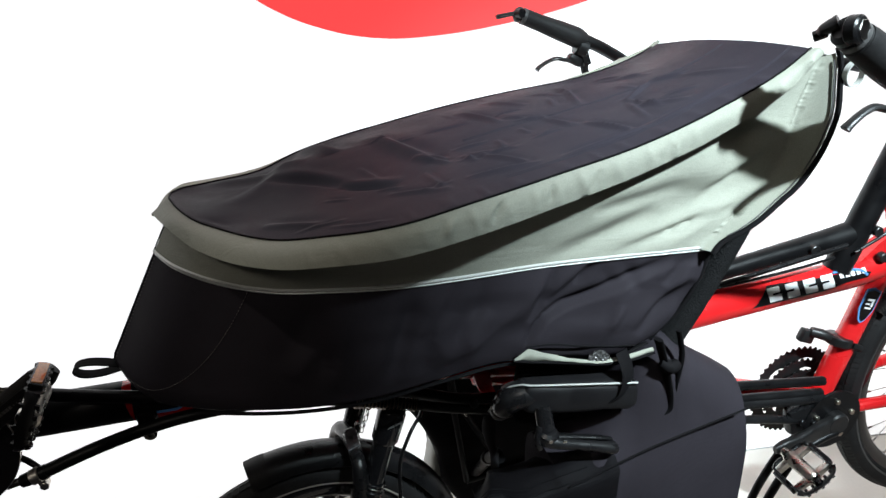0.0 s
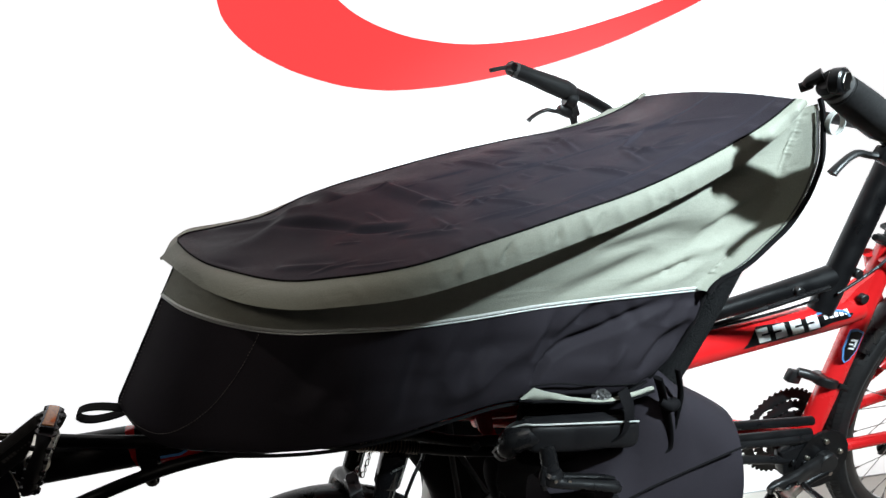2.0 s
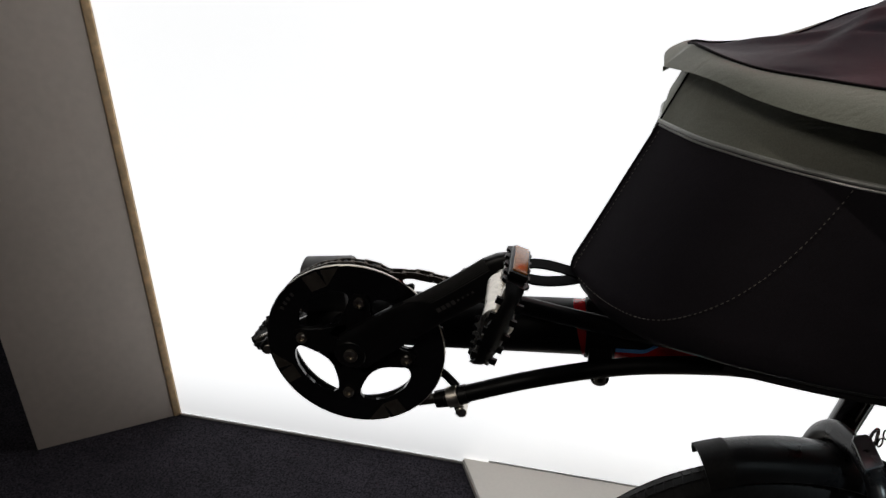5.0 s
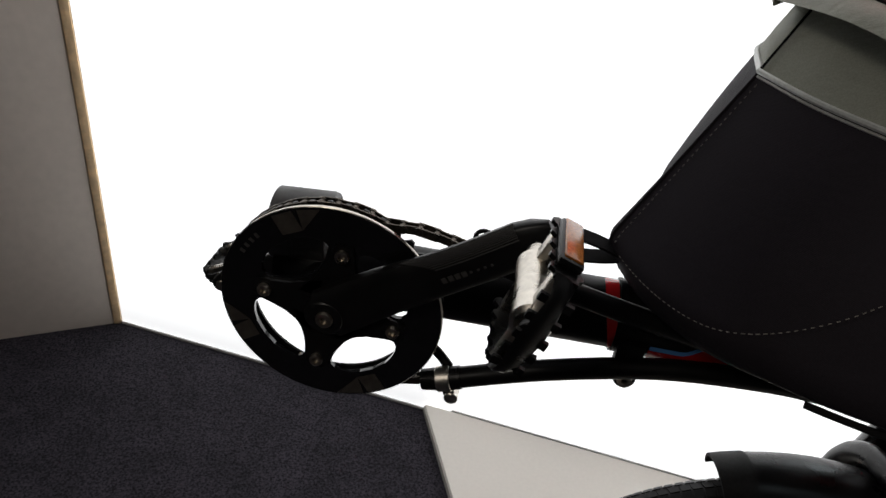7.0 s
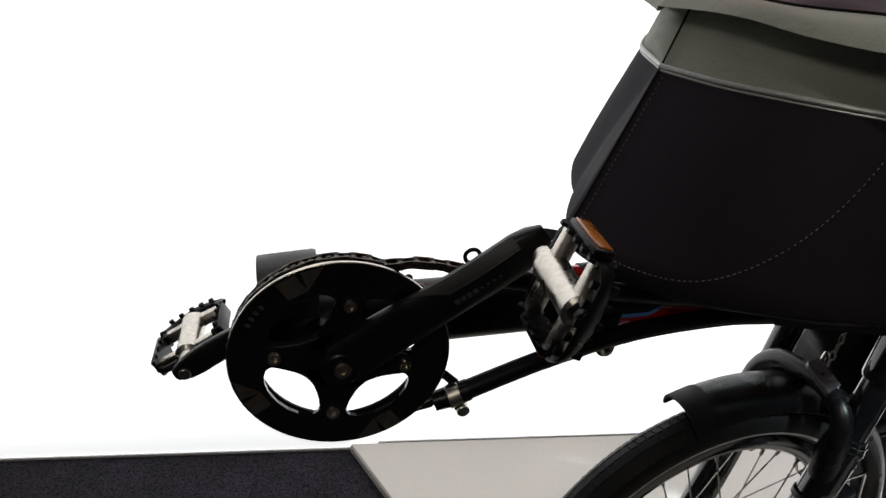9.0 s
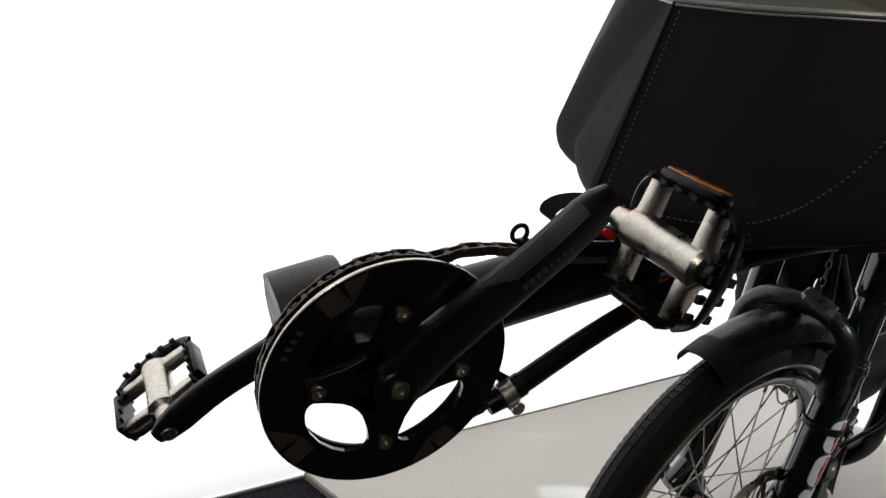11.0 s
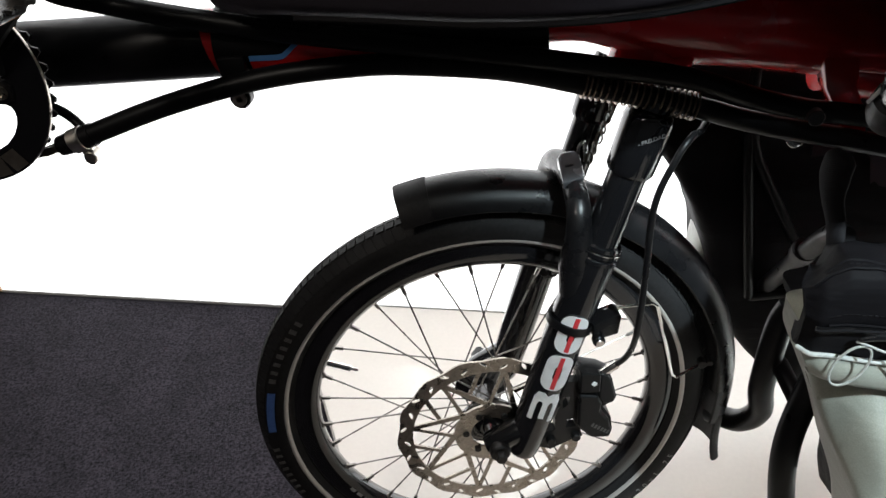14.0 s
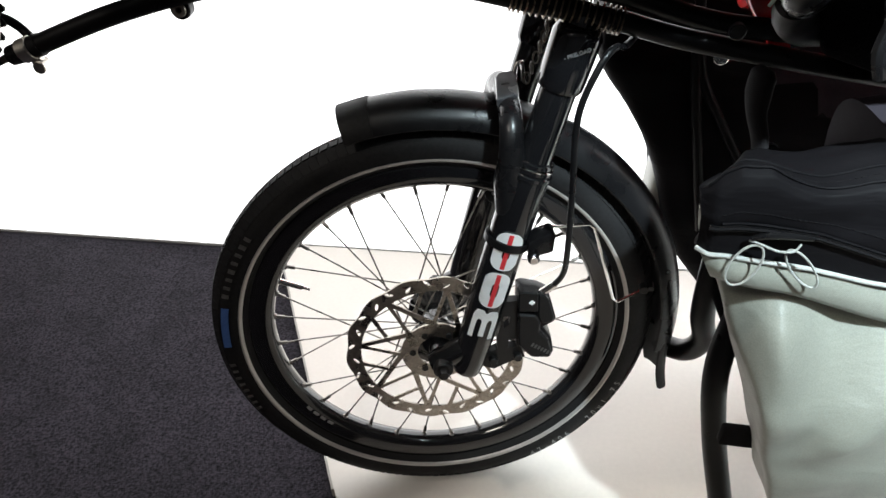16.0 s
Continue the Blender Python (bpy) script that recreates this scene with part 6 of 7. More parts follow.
def far_x(s, x):
    """The far rear corner stands further back."""
    return x if s < 0 else x + 0.050 * smooth_step(0.35, 0.61, x)


def x_nose(v):
    return -0.150 - 0.081 * (1 - v) + 0.018 * max(0.0, (0.16 - v) / 0.16) ** 2


def wall_at(s, f, v):
    """The side wall under the seam: f from the nose to the rear, v from the hem to the seam."""
    xh, xs = -0.213 + (skirt_rear(0) + 0.213) * f, -0.150 + (0.522 + 0.150) * f
    a = Vector((xh, hem_y(xh), hem_z(xh)))
    b = Vector((xs, seam_y(xs), seam_z(xs)))
    p = a.lerp(b, v)
    p.x = x_nose(v) + (skirt_rear(v) - x_nose(v)) * f
    p.y = mirrored(s, p.y - 0.004 * math.sin(math.pi * v) * smooth_step(0, 0.2, f), p.x + 0.03 * (1 - v), 0.024 - 0.014 * (1 - v))
    return p


def skirt(s, x, z, out=0.0):
    """A point of the hood's side by x and z, moved outwards."""
    zs, zh = seam_z(x), hem_z(x)
    if z <= zs:
        v = min(max((z - zh) / (zs - zh), 0), 1)
        f = min(max((x - x_nose(v)) / (skirt_rear(v) - x_nose(v)), 0), 1)
        y = wall_at(s, f, v).y
    else:
        v = (z - zs) / (rim_z(x) - zs)
        y = mirrored(s, seam_y(x) + (rim_y(x) + 0.010 - seam_y(x)) * v, x, 0.030)
    return Vector((x, y + s * out, z))


def wrinkle(p, size, depth, seed=0.0):
    q = Vector((p.x * 0.55 + seed, p.y, p.z * 1.3)) * size
    return depth * (noise.noise(q) + 0.5 * noise.noise(q * 2.3))


def fold(p, size, depth, lean):
    """Long sharp creases running along a slanted line."""
    q = Vector((p.x * lean[0], p.y * lean[1], p.z * lean[2])) * size
    return depth * ((1 - abs(noise.noise(q))) ** 5 - 0.35)


def creases(seed, count, x_range, y_range, heading, spread, lengths, heights, widths):
    """Random folds: start, direction, length, height and width of each."""
    rng = random.Random(seed)
    out = []
    for k in range(count):
        a = radians(heading + rng.uniform(-spread, spread))
        out.append((rng.uniform(*x_range), rng.uniform(*y_range), math.cos(a), math.sin(a), rng.uniform(*lengths), rng.uniform(*heights), rng.uniform(*widths), rng.uniform(-1, 1)))
    return out


def creased(folds, u, v):
    """The sum of the folds at a point of the cloth."""
    h = 0.0
    for x0, y0, dx, dy, ln, hh, w, bend in folds:
        a = ((u - x0) * dx + (v - y0) * dy) / ln
        if -0.1 < a < 1.1:
            d = -(u - x0) * dy + (v - y0) * dx - bend * 0.18 * ln * a * (1 - a)
            q = d / w
            if abs(q) < 4:
                h += hh * math.sin(math.pi * min(max(a, 0), 1)) ** 0.7 * (math.exp(-q * q) - 0.45 * math.exp(-((q - 1.5) / 1.3) ** 2))
    return h


def crease_line(x0, z0, x1, z1, height, width, bend=0.0):
    """One fold between two places of the cloth; a negative height is a groove."""
    ln = math.hypot(x1 - x0, z1 - z0)
    return (x0, z0, (x1 - x0) / ln, (z1 - z0) / ln, ln, height, width, bend)


TOP_FOLDS = [crease_line(0.448, 0.143, 0.419, -0.017, 0.0036, 0.005, 0.2), crease_line(0.463, -0.058, 0.52, -0.018, 0.0034, 0.0045, 0), crease_line(0.52, -0.018, 0.56, -0.047, 0.0034, 0.0045, 0), crease_line(0.545, -0.04, 0.575, -0.15, 0.003, 0.005, 0.2), crease_line(0.389, -0.088, 0.417, -0.17, 0.0034, 0.0042, 0), crease_line(0.29, 0.13, 0.312, 0, 0.0038, 0.006, 0.2), crease_line(0.319, -0.174, 0.439, -0.168, 0.0034, 0.0045, 0), crease_line(0.43, -0.168, 0.545, -0.16, 0.003, 0.0045, 0), crease_line(0.215, -0.15, 0.3, -0.17, 0.0034, 0.0048, -0.2), crease_line(0.18, -0.035, 0.216, -0.085, 0.0032, 0.0045, 0.2), crease_line(0.144, 0.105, 0.2, -0.065, 0.006, 0.011, 0.2), crease_line(-0.085, 0.142, 0.055, 0.062, 0.005, 0.015, 0.2), crease_line(0, 0.045, 0.09, -0.062, -0.0036, 0.009, 0.2), crease_line(0.08, -0.058, 0.15, -0.1, -0.0036, 0.007, 0), crease_line(0.052, 0.19, 0.092, 0.06, 0.007, 0.015, 0.3), crease_line(-0.013, -0.1, 0.05, -0.155, 0.003, 0.007, 0.2), crease_line(-0.098, -0.032, -0.058, -0.088, 0.003, 0.006, 0), crease_line(0.25, -0.09, 0.29, -0.165, 0.0028, 0.0042, 0.2), crease_line(0.34, 0.16, 0.37, 0.06, 0.003, 0.006, 0), crease_line(0.36, -0.02, 0.375, -0.09, 0.0028, 0.0042, 0), crease_line(0.5, 0.12, 0.54, 0.02, 0.0036, 0.006, 0.2), crease_line(0.13, -0.12, 0.19, -0.165, 0.0026, 0.0045, 0), crease_line(0.455, -0.09, 0.5, -0.145, 0.0028, 0.0042, 0)] + creases(21, 16, (0.10, 0.54), (-0.10, 0.16), -82, 28, (0.03, 0.09), (0.0012, 0.0026), (0.0028, 0.0046)) + creases(33, 14, (0.0, 0.50), (-0.175, 0.10), -12, 22, (0.03, 0.08), (0.0010, 0.0022), (0.0026, 0.0042))
SIDE_FOLDS = creases(6, 8, (-0.06, 0.22), (0.70, 0.78), 70, 22, (0.08, 0.16), (0.004, 0.008), (0.010, 0.018)) + [crease_line(0.294, 0.785, 0.330, 0.866, -0.011, 0.0080, 0.2), crease_line(0.318, 0.805, 0.384, 0.866, -0.012, 0.0095, 0.25), crease_line(0.350, 0.832, 0.374, 0.866, -0.010, 0.0050), crease_line(0.170, 0.780, 0.206, 0.862, -0.005, 0.0090, 0.3), crease_line(0.219, 0.770, 0.235, 0.862, -0.004, 0.0090), crease_line(0.440, 0.752, 0.508, 0.826, -0.012, 0.0100, 0.6), crease_line(0.468, 0.822, 0.500, 0.866, -0.009, 0.0080), crease_line(0.412, 0.864, 0.432, 0.816, -0.005, 0.0085, 0.4), crease_line(0.384, 0.852, 0.406, 0.822, -0.003, 0.0080), crease_line(0.394, 0.770, 0.414, 0.802, 0.005, 0.0060), crease_line(0.05, 0.725, 0.075, 0.852, 0.006, 0.012, 0.3), crease_line(0.11, 0.725, 0.15, 0.850, -0.007, 0.012, -0.3)]
FLAP_FOLDS = [crease_line(0.222, 0.15, 0.240, 0.85, -0.006, 0.004, 0.2), crease_line(0.285, 0.2, 0.292, 0.8, -0.004, 0.004), crease_line(0.335, 0.1, 0.347, 0.7, -0.004, 0.004), crease_line(0.168, 0.2, 0.178, 0.8, 0.004, 0.005), crease_line(0.43, 0.3, 0.44, 0.8, -0.004, 0.003)]
PANEL_FOLDS = [crease_line(0.395, 0.872, 0.560, 0.922, -0.012, 0.0060, 0.1), crease_line(0.310, 0.872, 0.450, 0.925, -0.009, 0.0120, -0.3), crease_line(0.470, 0.876, 0.570, 0.945, 0.006, 0.0080), crease_line(0.500, 0.930, 0.600, 0.995, -0.007, 0.0070, 0.2), crease_line(0.360, 0.930, 0.480, 0.955, -0.005, 0.0090)]


def z_lap(x):
    """Upper edge of the loose lower panel at the skirt's rear."""
    return float(np.interp(x, (0.285, 0.296, 0.316, 0.340, 0.380, 0.425, 0.468), (0.745, 0.760, 0.786, 0.799, 0.814, 0.833, 0.850)))


N = 260
# black lower body with its nose, both sides in one skin
bm = bmesh.new()
rows = []
for side in (-1, 1):
    for k in (range(N - 1, -1, -1) if side < 0 else range(1, N)):
        f = (k / (N - 1)) ** 1.7
        row = []
        for j in range(61):
            v = j / 60
            p = wall_at(side, f, v)
            x, z = p.x, p.z
            slack = smooth_step(-0.05, 0.12, x) * math.sin(math.pi * v)
            p.y += side * (wrinkle(p, 11, 0.009, 3.0) * slack + 0.004 * slack * math.sin(34 * (x - 0.45 * (z - 0.75)) + 2.5 * noise.noise(Vector((x * 6, z * 5, 0)))) * smooth_step(0.0, 0.15, x))
            p.y += side * slack * fold(Vector((x - 0.5 * z, 0.3 * side, z)), 8, 0.007, (1.3, 1, 0.35))
            p.y += side * 0.9 * creased(SIDE_FOLDS, x, z) * math.sin(math.pi * v) ** 0.7
            # the lower panel stands out below its edge and leans outwards
            dz = z_lap(x) - z
            lap = smooth_step(0.283, 0.305, x) * (1 - 0.8 * smooth_step(0.42, 0.48, x)) * smooth_step(0.0, 0.08, v)
            p.y += side * lap * (smooth_step(-0.002, 0.006, dz) * (0.006 + 0.05 * max(0.0, min(dz, 0.05))) - 0.008 * math.exp(-((dz + 0.006) / 0.007) ** 2))
            row.append(p)
        # tucked hem
        e = row[0]
        row = [Vector((e.x + 0.010 * (1 - f), e.y * 0.80, e.z - 0.002)), Vector((e.x + 0.003 * (1 - f), e.y * 0.95, e.z - 0.006))] + row
        rows.append(row)
grid(bm, rows)
part("lower_skirt", bm, M_NYLON, hood, "black nylon skirt", True, 60)
# sage side panels, from the seam up behind the flap to the rear edge
bm = bmesh.new()
rows = []
for side in (-1, 1):
    for k in (range(N - 1, -1, -1) if side < 0 else range(1, N)):
        f = (k / (N - 1)) ** 1.7
        row = []
        xs, xr = -0.150 + 0.672 * f, -0.122 + 0.734 * f
        sag = rim_sag(xr) if side > 0 else 0.0
        for j in range(29):
            v = j / 28
            z = seam_z(xs) + (rim_z(xr) - 0.007 - sag - seam_z(xs)) * v
            y = seam_y(xs) + (min(rim_y(xr) + 0.012, 0.042) - seam_y(xs)) * v
            x0 = -0.150 + 0.030 * v
            x = x0 + (rear_x(z + sag) - x0) * f
            y = mirrored(side, y, x, 0.024 + 0.018 * v)
            p = Vector((far_x(side, x), y, z))
            rear = smooth_step(0.30, 0.60, x) * (1 - smooth_step(0.90, 1.0, f))
            p.y += side * (wrinkle(p, 15, 0.007, 9.0) * rear * math.sin(math.pi * min(v * 1.1, 1)) + 0.004 * rear * math.sin(70 * (z - 0.93) - 16 * x))
            p.y += side * creased(PANEL_FOLDS, x, z) * (1 - smooth_step(0.90, 1.0, f)) * math.sin(math.pi * v) ** 0.5
            # beyond the gathered line the casing flares outwards
            past = x - gather_x(z + sag)
            if past > 0:
                p.y += side * (1.60 * past - 0.0003 * math.sin(500 * z) * smooth_step(0, 0.006, past))
            row.append(p)
        rows.append(row)
grid(bm, rows)
side_panel = part("side_panel", bm, M_SAGE, hood, "sage green nylon side panels", True, 60)
# band: a stitched sage flap round the rim, hanging out like an awning
bm = bmesh.new()
rows = []
for side in (-1, 1):
    for k in (range(N - 1, -1, -1) if side < 0 else range(1, N)):
        f = (k / (N - 1)) ** 1.7
        xc, xd = -0.150 + 0.772 * f, -0.126 + 0.737 * f
        sag = rim_sag(xd) if side > 0 else 0.0
        pc = Vector((far_x(side, xc), mirrored(side, flap_y(xc), xc, 0.048), flap_z(xc) - sag))
        pd = Vector((far_x(side, xd), mirrored(side, rim_y(xd), xd + 0.024, 0.046), rim_z(xd) - sag))
        if side > 0:
            pc.z += 0.026 * smooth_step(0.40, 0.50, xc) * (1 - 0.7 * smooth_step(0.55, 0.62, xc))
        row = []
        for j in range(11):
            v = j / 10
            p = pc.lerp(pd, v)
            swell = math.sin(math.pi * v) * min(1, f * 30)
            p.y += side * 0.0040 * swell
            p.z += 0.0035 * swell
            pucker = max(0.0, math.sin(190 * p.x + 2 * v + 4 * noise.noise(Vector((p.x * 11, 0, 0))))) ** 3 * (0.35 + 0.65 * smooth_step(0.1, 0.3, p.x)) * max(0.0, 0.5 + 1.2 * noise.noise(Vector((p.x * 9, 3, side))))
            p.y += side * 0.0055 * pucker * math.sin(math.pi * v) ** 0.6
            p.y += side * creased(FLAP_FOLDS, p.x, v) * math.sin(math.pi * v) ** 0.5 if side < 0 else 0
            row.append(p)
        turn_in = [row[4] + Vector((0.003, -side * 0.006, -0.003)), row[1] + Vector((0.002, -side * 0.0035, 0.0)), row[0] + Vector((0.0008, -side * 0.0018, 0.0))]
        rows.append(turn_in + row)
grid(bm, rows)
band = part("rim_flap", bm, M_SAGE, hood, "sage green stitched rim flap", True, 60)
# black top panel
bm = bmesh.new()
rows = []
NT = 340
for k in range(NT):
    f = (k / (NT - 1)) ** 1.4
    x = -0.126 + 0.737 * f
    sag = rim_sag(x)
    ya, yb = rim_y(x), mirrored(1, rim_y(x), x + 0.024, 0.046)
    row = []
    for j in range(181):
        v = -1 + 2 * j / 180
        h = (v + 1) / 2
        z = rim_z(x) - sag * h + 0.008 * (1 - v * v) * smooth_step(-0.12, 0.0, x)
        xx = x + 0.050 * smooth_step(0.35, 0.61, x) * h
        p = Vector((xx, ya + (yb - ya) * h, z))
        edge = (1 - abs(v) ** 6) * (1 - 0.75 * smooth_step(0.52, 0.60, x))
        step_up = 0.012 * smooth_step(-0.01, 0.03, x - 0.10 * (v - 0.4)) * (1 - smooth_step(0.10, 0.30, x)) * math.exp(-((v - 0.35) / 0.45) ** 2)
        p.z += edge * smooth_step(-0.12, -0.05, x) * (wrinkle(p, 5, 0.004, 1.0) + 1.7 * creased(TOP_FOLDS, p.x, p.y) + wrinkle(Vector((p.x * 1.6, p.y * 1.4, 0)), 10, 0.0010, 5.0) + step_up)
        # fine gathers along the rim
        p.z += 0.0016 * max(0.0, math.sin(150 * x + 3 * noise.noise(Vector((x * 14, 0, 0))))) ** 2 * smooth_step(0.80, 0.93, abs(v)) * (1 - smooth_step(0.97, 1.0, abs(v))) * smooth_step(0.0, 0.2, x)
        row.append(p)
    rows.append(row)
grid(bm, rows)
part("top_panel", bm, M_TOPNYLON, hood, "dark wrinkled nylon top", True, 60)
# black line added for the shade in the gap between top and rim flap
bm = bmesh.new()
tube(bm, [row[0] + Vector((0, -0.0006, 0.0006)) for row in rows[::-4]] + [row[-1] + Vector((0, 0.0006, 0.0006)) for row in rows[::4]], 0.0013, seg=6, n=1)
part("rim_gap_line", bm, M_WEB, hood, "thin black line for the dark gap at the rim")
# flat-felled seams on the top
for h0 in (0.45, 0.085):
    bm = bmesh.new()
    for dh in (-1, 1):
        tube(bm, [rows[i][int(round(h0 * 180)) + dh] + Vector((0, 0, 0.0001)) for i in range(210, NT, 4)], 0.0005, seg=6, n=1)
    part("top_seam", bm, M_TOPNYLON, hood, "raised double seam")
# piping at the seam, stitches
for side in (-1, 1):
    bm = bmesh.new()
    pts = []
    for k in range(0, 70):
        x = -0.150 + 0.672 * (k / 69) ** 1.7
        pts.append(Vector((x - 0.0012, mirrored(side, seam_y(x) - 0.0012, x, 0.0228), seam_z(x) + 0.0005)))
    tube(bm, pts, 0.0021, seg=8, n=2)
    tube(bm, [p + Vector((0, 0.0002 * side, -0.0036)) for p in pts], 0.0010, seg=6, n=2)
    part("seam_piping", bm, M_PIPING, hood, "pale reflective piping")


def stitches(bm, pts, step=0.0042, gap=0.40, r=0.00042):
    acc, last = 0.0, pts[0]
    dense_pts = spline(pts, 12)
    seg = [dense_pts[0]]
    for q in dense_pts[1:]:
        acc += (q - last).length
        last = q
        if acc < step * (1 - gap):
            seg.append(q)
        elif acc >= step:
            if len(seg) > 1:
                tube(bm, [seg[0], seg[-1]], r, seg=4, smooth=False)
            seg, acc = [q], 0.0


bm = bmesh.new()
pts = []
for k in range(30):
    t = k / 29
    # curved dart from the nose's foot up to the seam
    z = 0.7180 + 0.1380 * t ** 2.1
    x = -0.214 + 0.176 * t ** 0.92
    pts.append(skirt(-1, x, z, 0.0022))
stitches(bm, pts)
part("stitching", bm, M_THREAD, hood, "pale dotted stitching", False)
# centre seam of the nose, a folded edge with its stitches beside it
bm = bmesh.new()
tube(bm, [wall_at(-1, 0.0, v) + Vector((-0.0006, 0, 0)) for v in [k / 20 for k in range(2, 21)]], 0.0011, seg=6, n=2)
part("nose_seam", bm, M_NYLON, hood, "folded centre seam of the nose")
bm = bmesh.new()
stitches(bm, [wall_at(-1, 0.004, v) + Vector((-0.0008, -0.0008, 0)) for v in [0.12 + 0.86 * k / 19 for k in range(20)]])
part("stitching", bm, M_THREAD, hood, "pale dotted stitching", False)
bm = bmesh.new()
tube(bm, [Vector((-0.1505 + 0.030 * v, 0.0228 + 0.016 * v, 0.8625 + 0.055 * v)) for v in (0, 0.25, 0.5, 0.75)], 0.0009, seg=6, n=2)
part("band_seam", bm, M_WEB, hood, "dark seam across the sage band")
# pull loop at the nose
bm = bmesh.new()
rows = []
for k in range(24):
    t = 2 * math.pi * k / 24
    c = Vector((-0.240 + 0.030 * math.cos(t), 0.002, 0.714 + 0.0085 * math.sin(t) * (1 - 0.45 * math.cos(t)) - 0.002 * math.cos(t)))
    o = Vector((math.cos(t) * 0.0009, 0, math.sin(t) * 0.0009))
    rows.append([c + Vector((0, -0.0095, 0)) - o, c + Vector((0, 0.0095, 0)) - o, c + Vector((0, 0.0095, 0)) + o, c + Vector((0, -0.0095, 0)) + o])
grid(bm, rows, close_u=True, close_v=True)
part("pull_loop", bm, M_WEB, hood, "black webbing loop")
# rolled rear edge of the skirt
bm = bmesh.new()
tube(bm, [wall_at(-1, 1.0, k / 23) + Vector((0.002, -0.001, 0)) for k in range(24)], 0.0030, seg=8, n=2)
part("rear_piping", bm, M_WEB, hood, "rolled black rear edge")
# rear edging: black zip tape round the open rear, webbing tab at its top
bm = bmesh.new()
pts = []
for k in range(36):
    z = 0.868 + 0.240 * k / 35
    x = rear_x(z) + 0.0015
    p = skirt(-1, min(x, 0.612), z, 0.0)
    p.x = x
    past = x - gather_x(z)
    p.y -= 1.60 * max(0.0, past)
    pts.append(p)
tube(bm, pts, 0.0040, seg=8, n=2, flat=0.7)
tape = part("edge_tape", bm, M_WEB, hood, "black edge tape")
bm = bmesh.new()
tube(bm, [p + Vector((-0.0047, 0.0045, 0)) for p in pts[3:-2]], 0.0010, seg=6, n=2)
part("tape_edge", bm, M_GREYPLASTIC, tape, "grey line along the tape")
bm = bmesh.new()
rows = []
for k in range(20):
    t = 2 * math.pi * k / 20
    c = Vector((0.657 + 0.012 * math.cos(t), -0.222, 1.080 + 0.014 * math.sin(t)))
    o = Vector((math.cos(t) * 0.0006, 0, math.sin(t) * 0.0006))
    rows.append([c + Vector((0, -0.004, 0)) - o, c + Vector((0, 0.004, 0)) - o, c + Vector((0, 0.004, 0)) + o, c + Vector((0, -0.004, 0)) + o])
grid(bm, rows, close_u=True, close_v=True)
part("rear_tab", bm, M_CORD, hood, "grey webbing tab")
# gathered line of cloth beside the rear edge
for z0, z1 in ((0.890, 0.945), (0.985, 1.090)):
    bm = bmesh.new()
    rows = []
    for k in range(120):
        t = k / 119
        z = z0 + (z1 - z0) * t
        x = gather_x(z) + 0.0004 * math.sin(120 * z * 3) + 0.0015 * noise.noise(Vector((z * 90, 0, 1)))
        row = []
        for j in range(7):
            u = j / 6 - 0.5
            p = skirt(-1, min(x + 0.008 * u, 0.612), z, 0.0)
            p.x = x + 0.008 * u
            p.y -= (0.25 - u * u) * 4 * (0.0010 + 0.0012 * noise.noise(Vector((z * 260, 0, 4)))) + 1.6 * max(0.0, 0.008 * u)
            row.append(p)
        rows.append(row)
    grid(bm, rows)
    part("gathered_hem", bm, M_SAGE, hood, "gathered sage green hem", True, 60)
# pale pocket edge at the skirt's lower rear with a dark gap and a crumpled label above it
bm = bmesh.new()
rows = []
for k in range(44):
    x = 0.270 + 0.196 * k / 43
    zb = float(np.interp(x, (0.270, 0.30, 0.345, 0.39, 0.43, 0.466), (0.744, 0.737, 0.728, 0.718, 0.716, 0.722)))
    h = float(np.interp(x, (0.270, 0.288, 0.345, 0.39, 0.43, 0.466), (0.001, 0.017, 0.0055, 0.0030, 0.0085, 0.0080)))
    rows.append([Vector((x, -0.181 - 0.004 * math.sin(math.pi * q) - 0.002 * noise.noise(Vector((x * 60, q, 0))), zb + h * q)) for q in (0.0, 0.35, 0.7, 1.0)])
grid(bm, rows)
part("pocket_edge", bm, M_SAGE, hood, "pale sage strip of lining", True, 60)
bm = bmesh.new()
tube(bm, [Vector((x, -0.1815, z)) for x, z in ((0.268, 0.743), (0.30, 0.7355), (0.345, 0.7265), (0.39, 0.7165), (0.43, 0.7145), (0.468, 0.721))], 0.0019, seg=8)
tube(bm, [Vector((x, -0.1800, z)) for x, z in ((0.285, 0.7585), (0.320, 0.757), (0.36, 0.748), (0.40, 0.741), (0.44, 0.736))], 0.0012, seg=8)
part("pocket_binding", bm, M_WEB, hood, "black binding of the pocket opening")
bm = bmesh.new()
rows = []
for k in range(14):
    a = k / 13
    rows.append([Vector((0.372 + 0.030 * a, -0.1815 + 0.0035 * noise.noise(Vector((a * 9, b * 7, 2))), 0.7240 - 0.004 * a + 0.017 * b * math.sin(math.pi * (0.15 + 0.7 * a)))) for b in [q / 7 for q in range(8)]])
grid(bm, rows)
part("care_label", bm, M_GREYPLASTIC, hood, "crumpled dark label in the pocket", False)
for side in (-1, 1):
    bm = bmesh.new()
    tube(bm, [wall_at(side, 0.16 + 0.84 * k / 40, 0.0) + Vector((0, 0.001, -0.006)) for k in range(41)], 0.0032, seg=8, n=2, flat=0.6)
    part("hem_zip", bm, M_WEB, hood, "black zip along the hem")
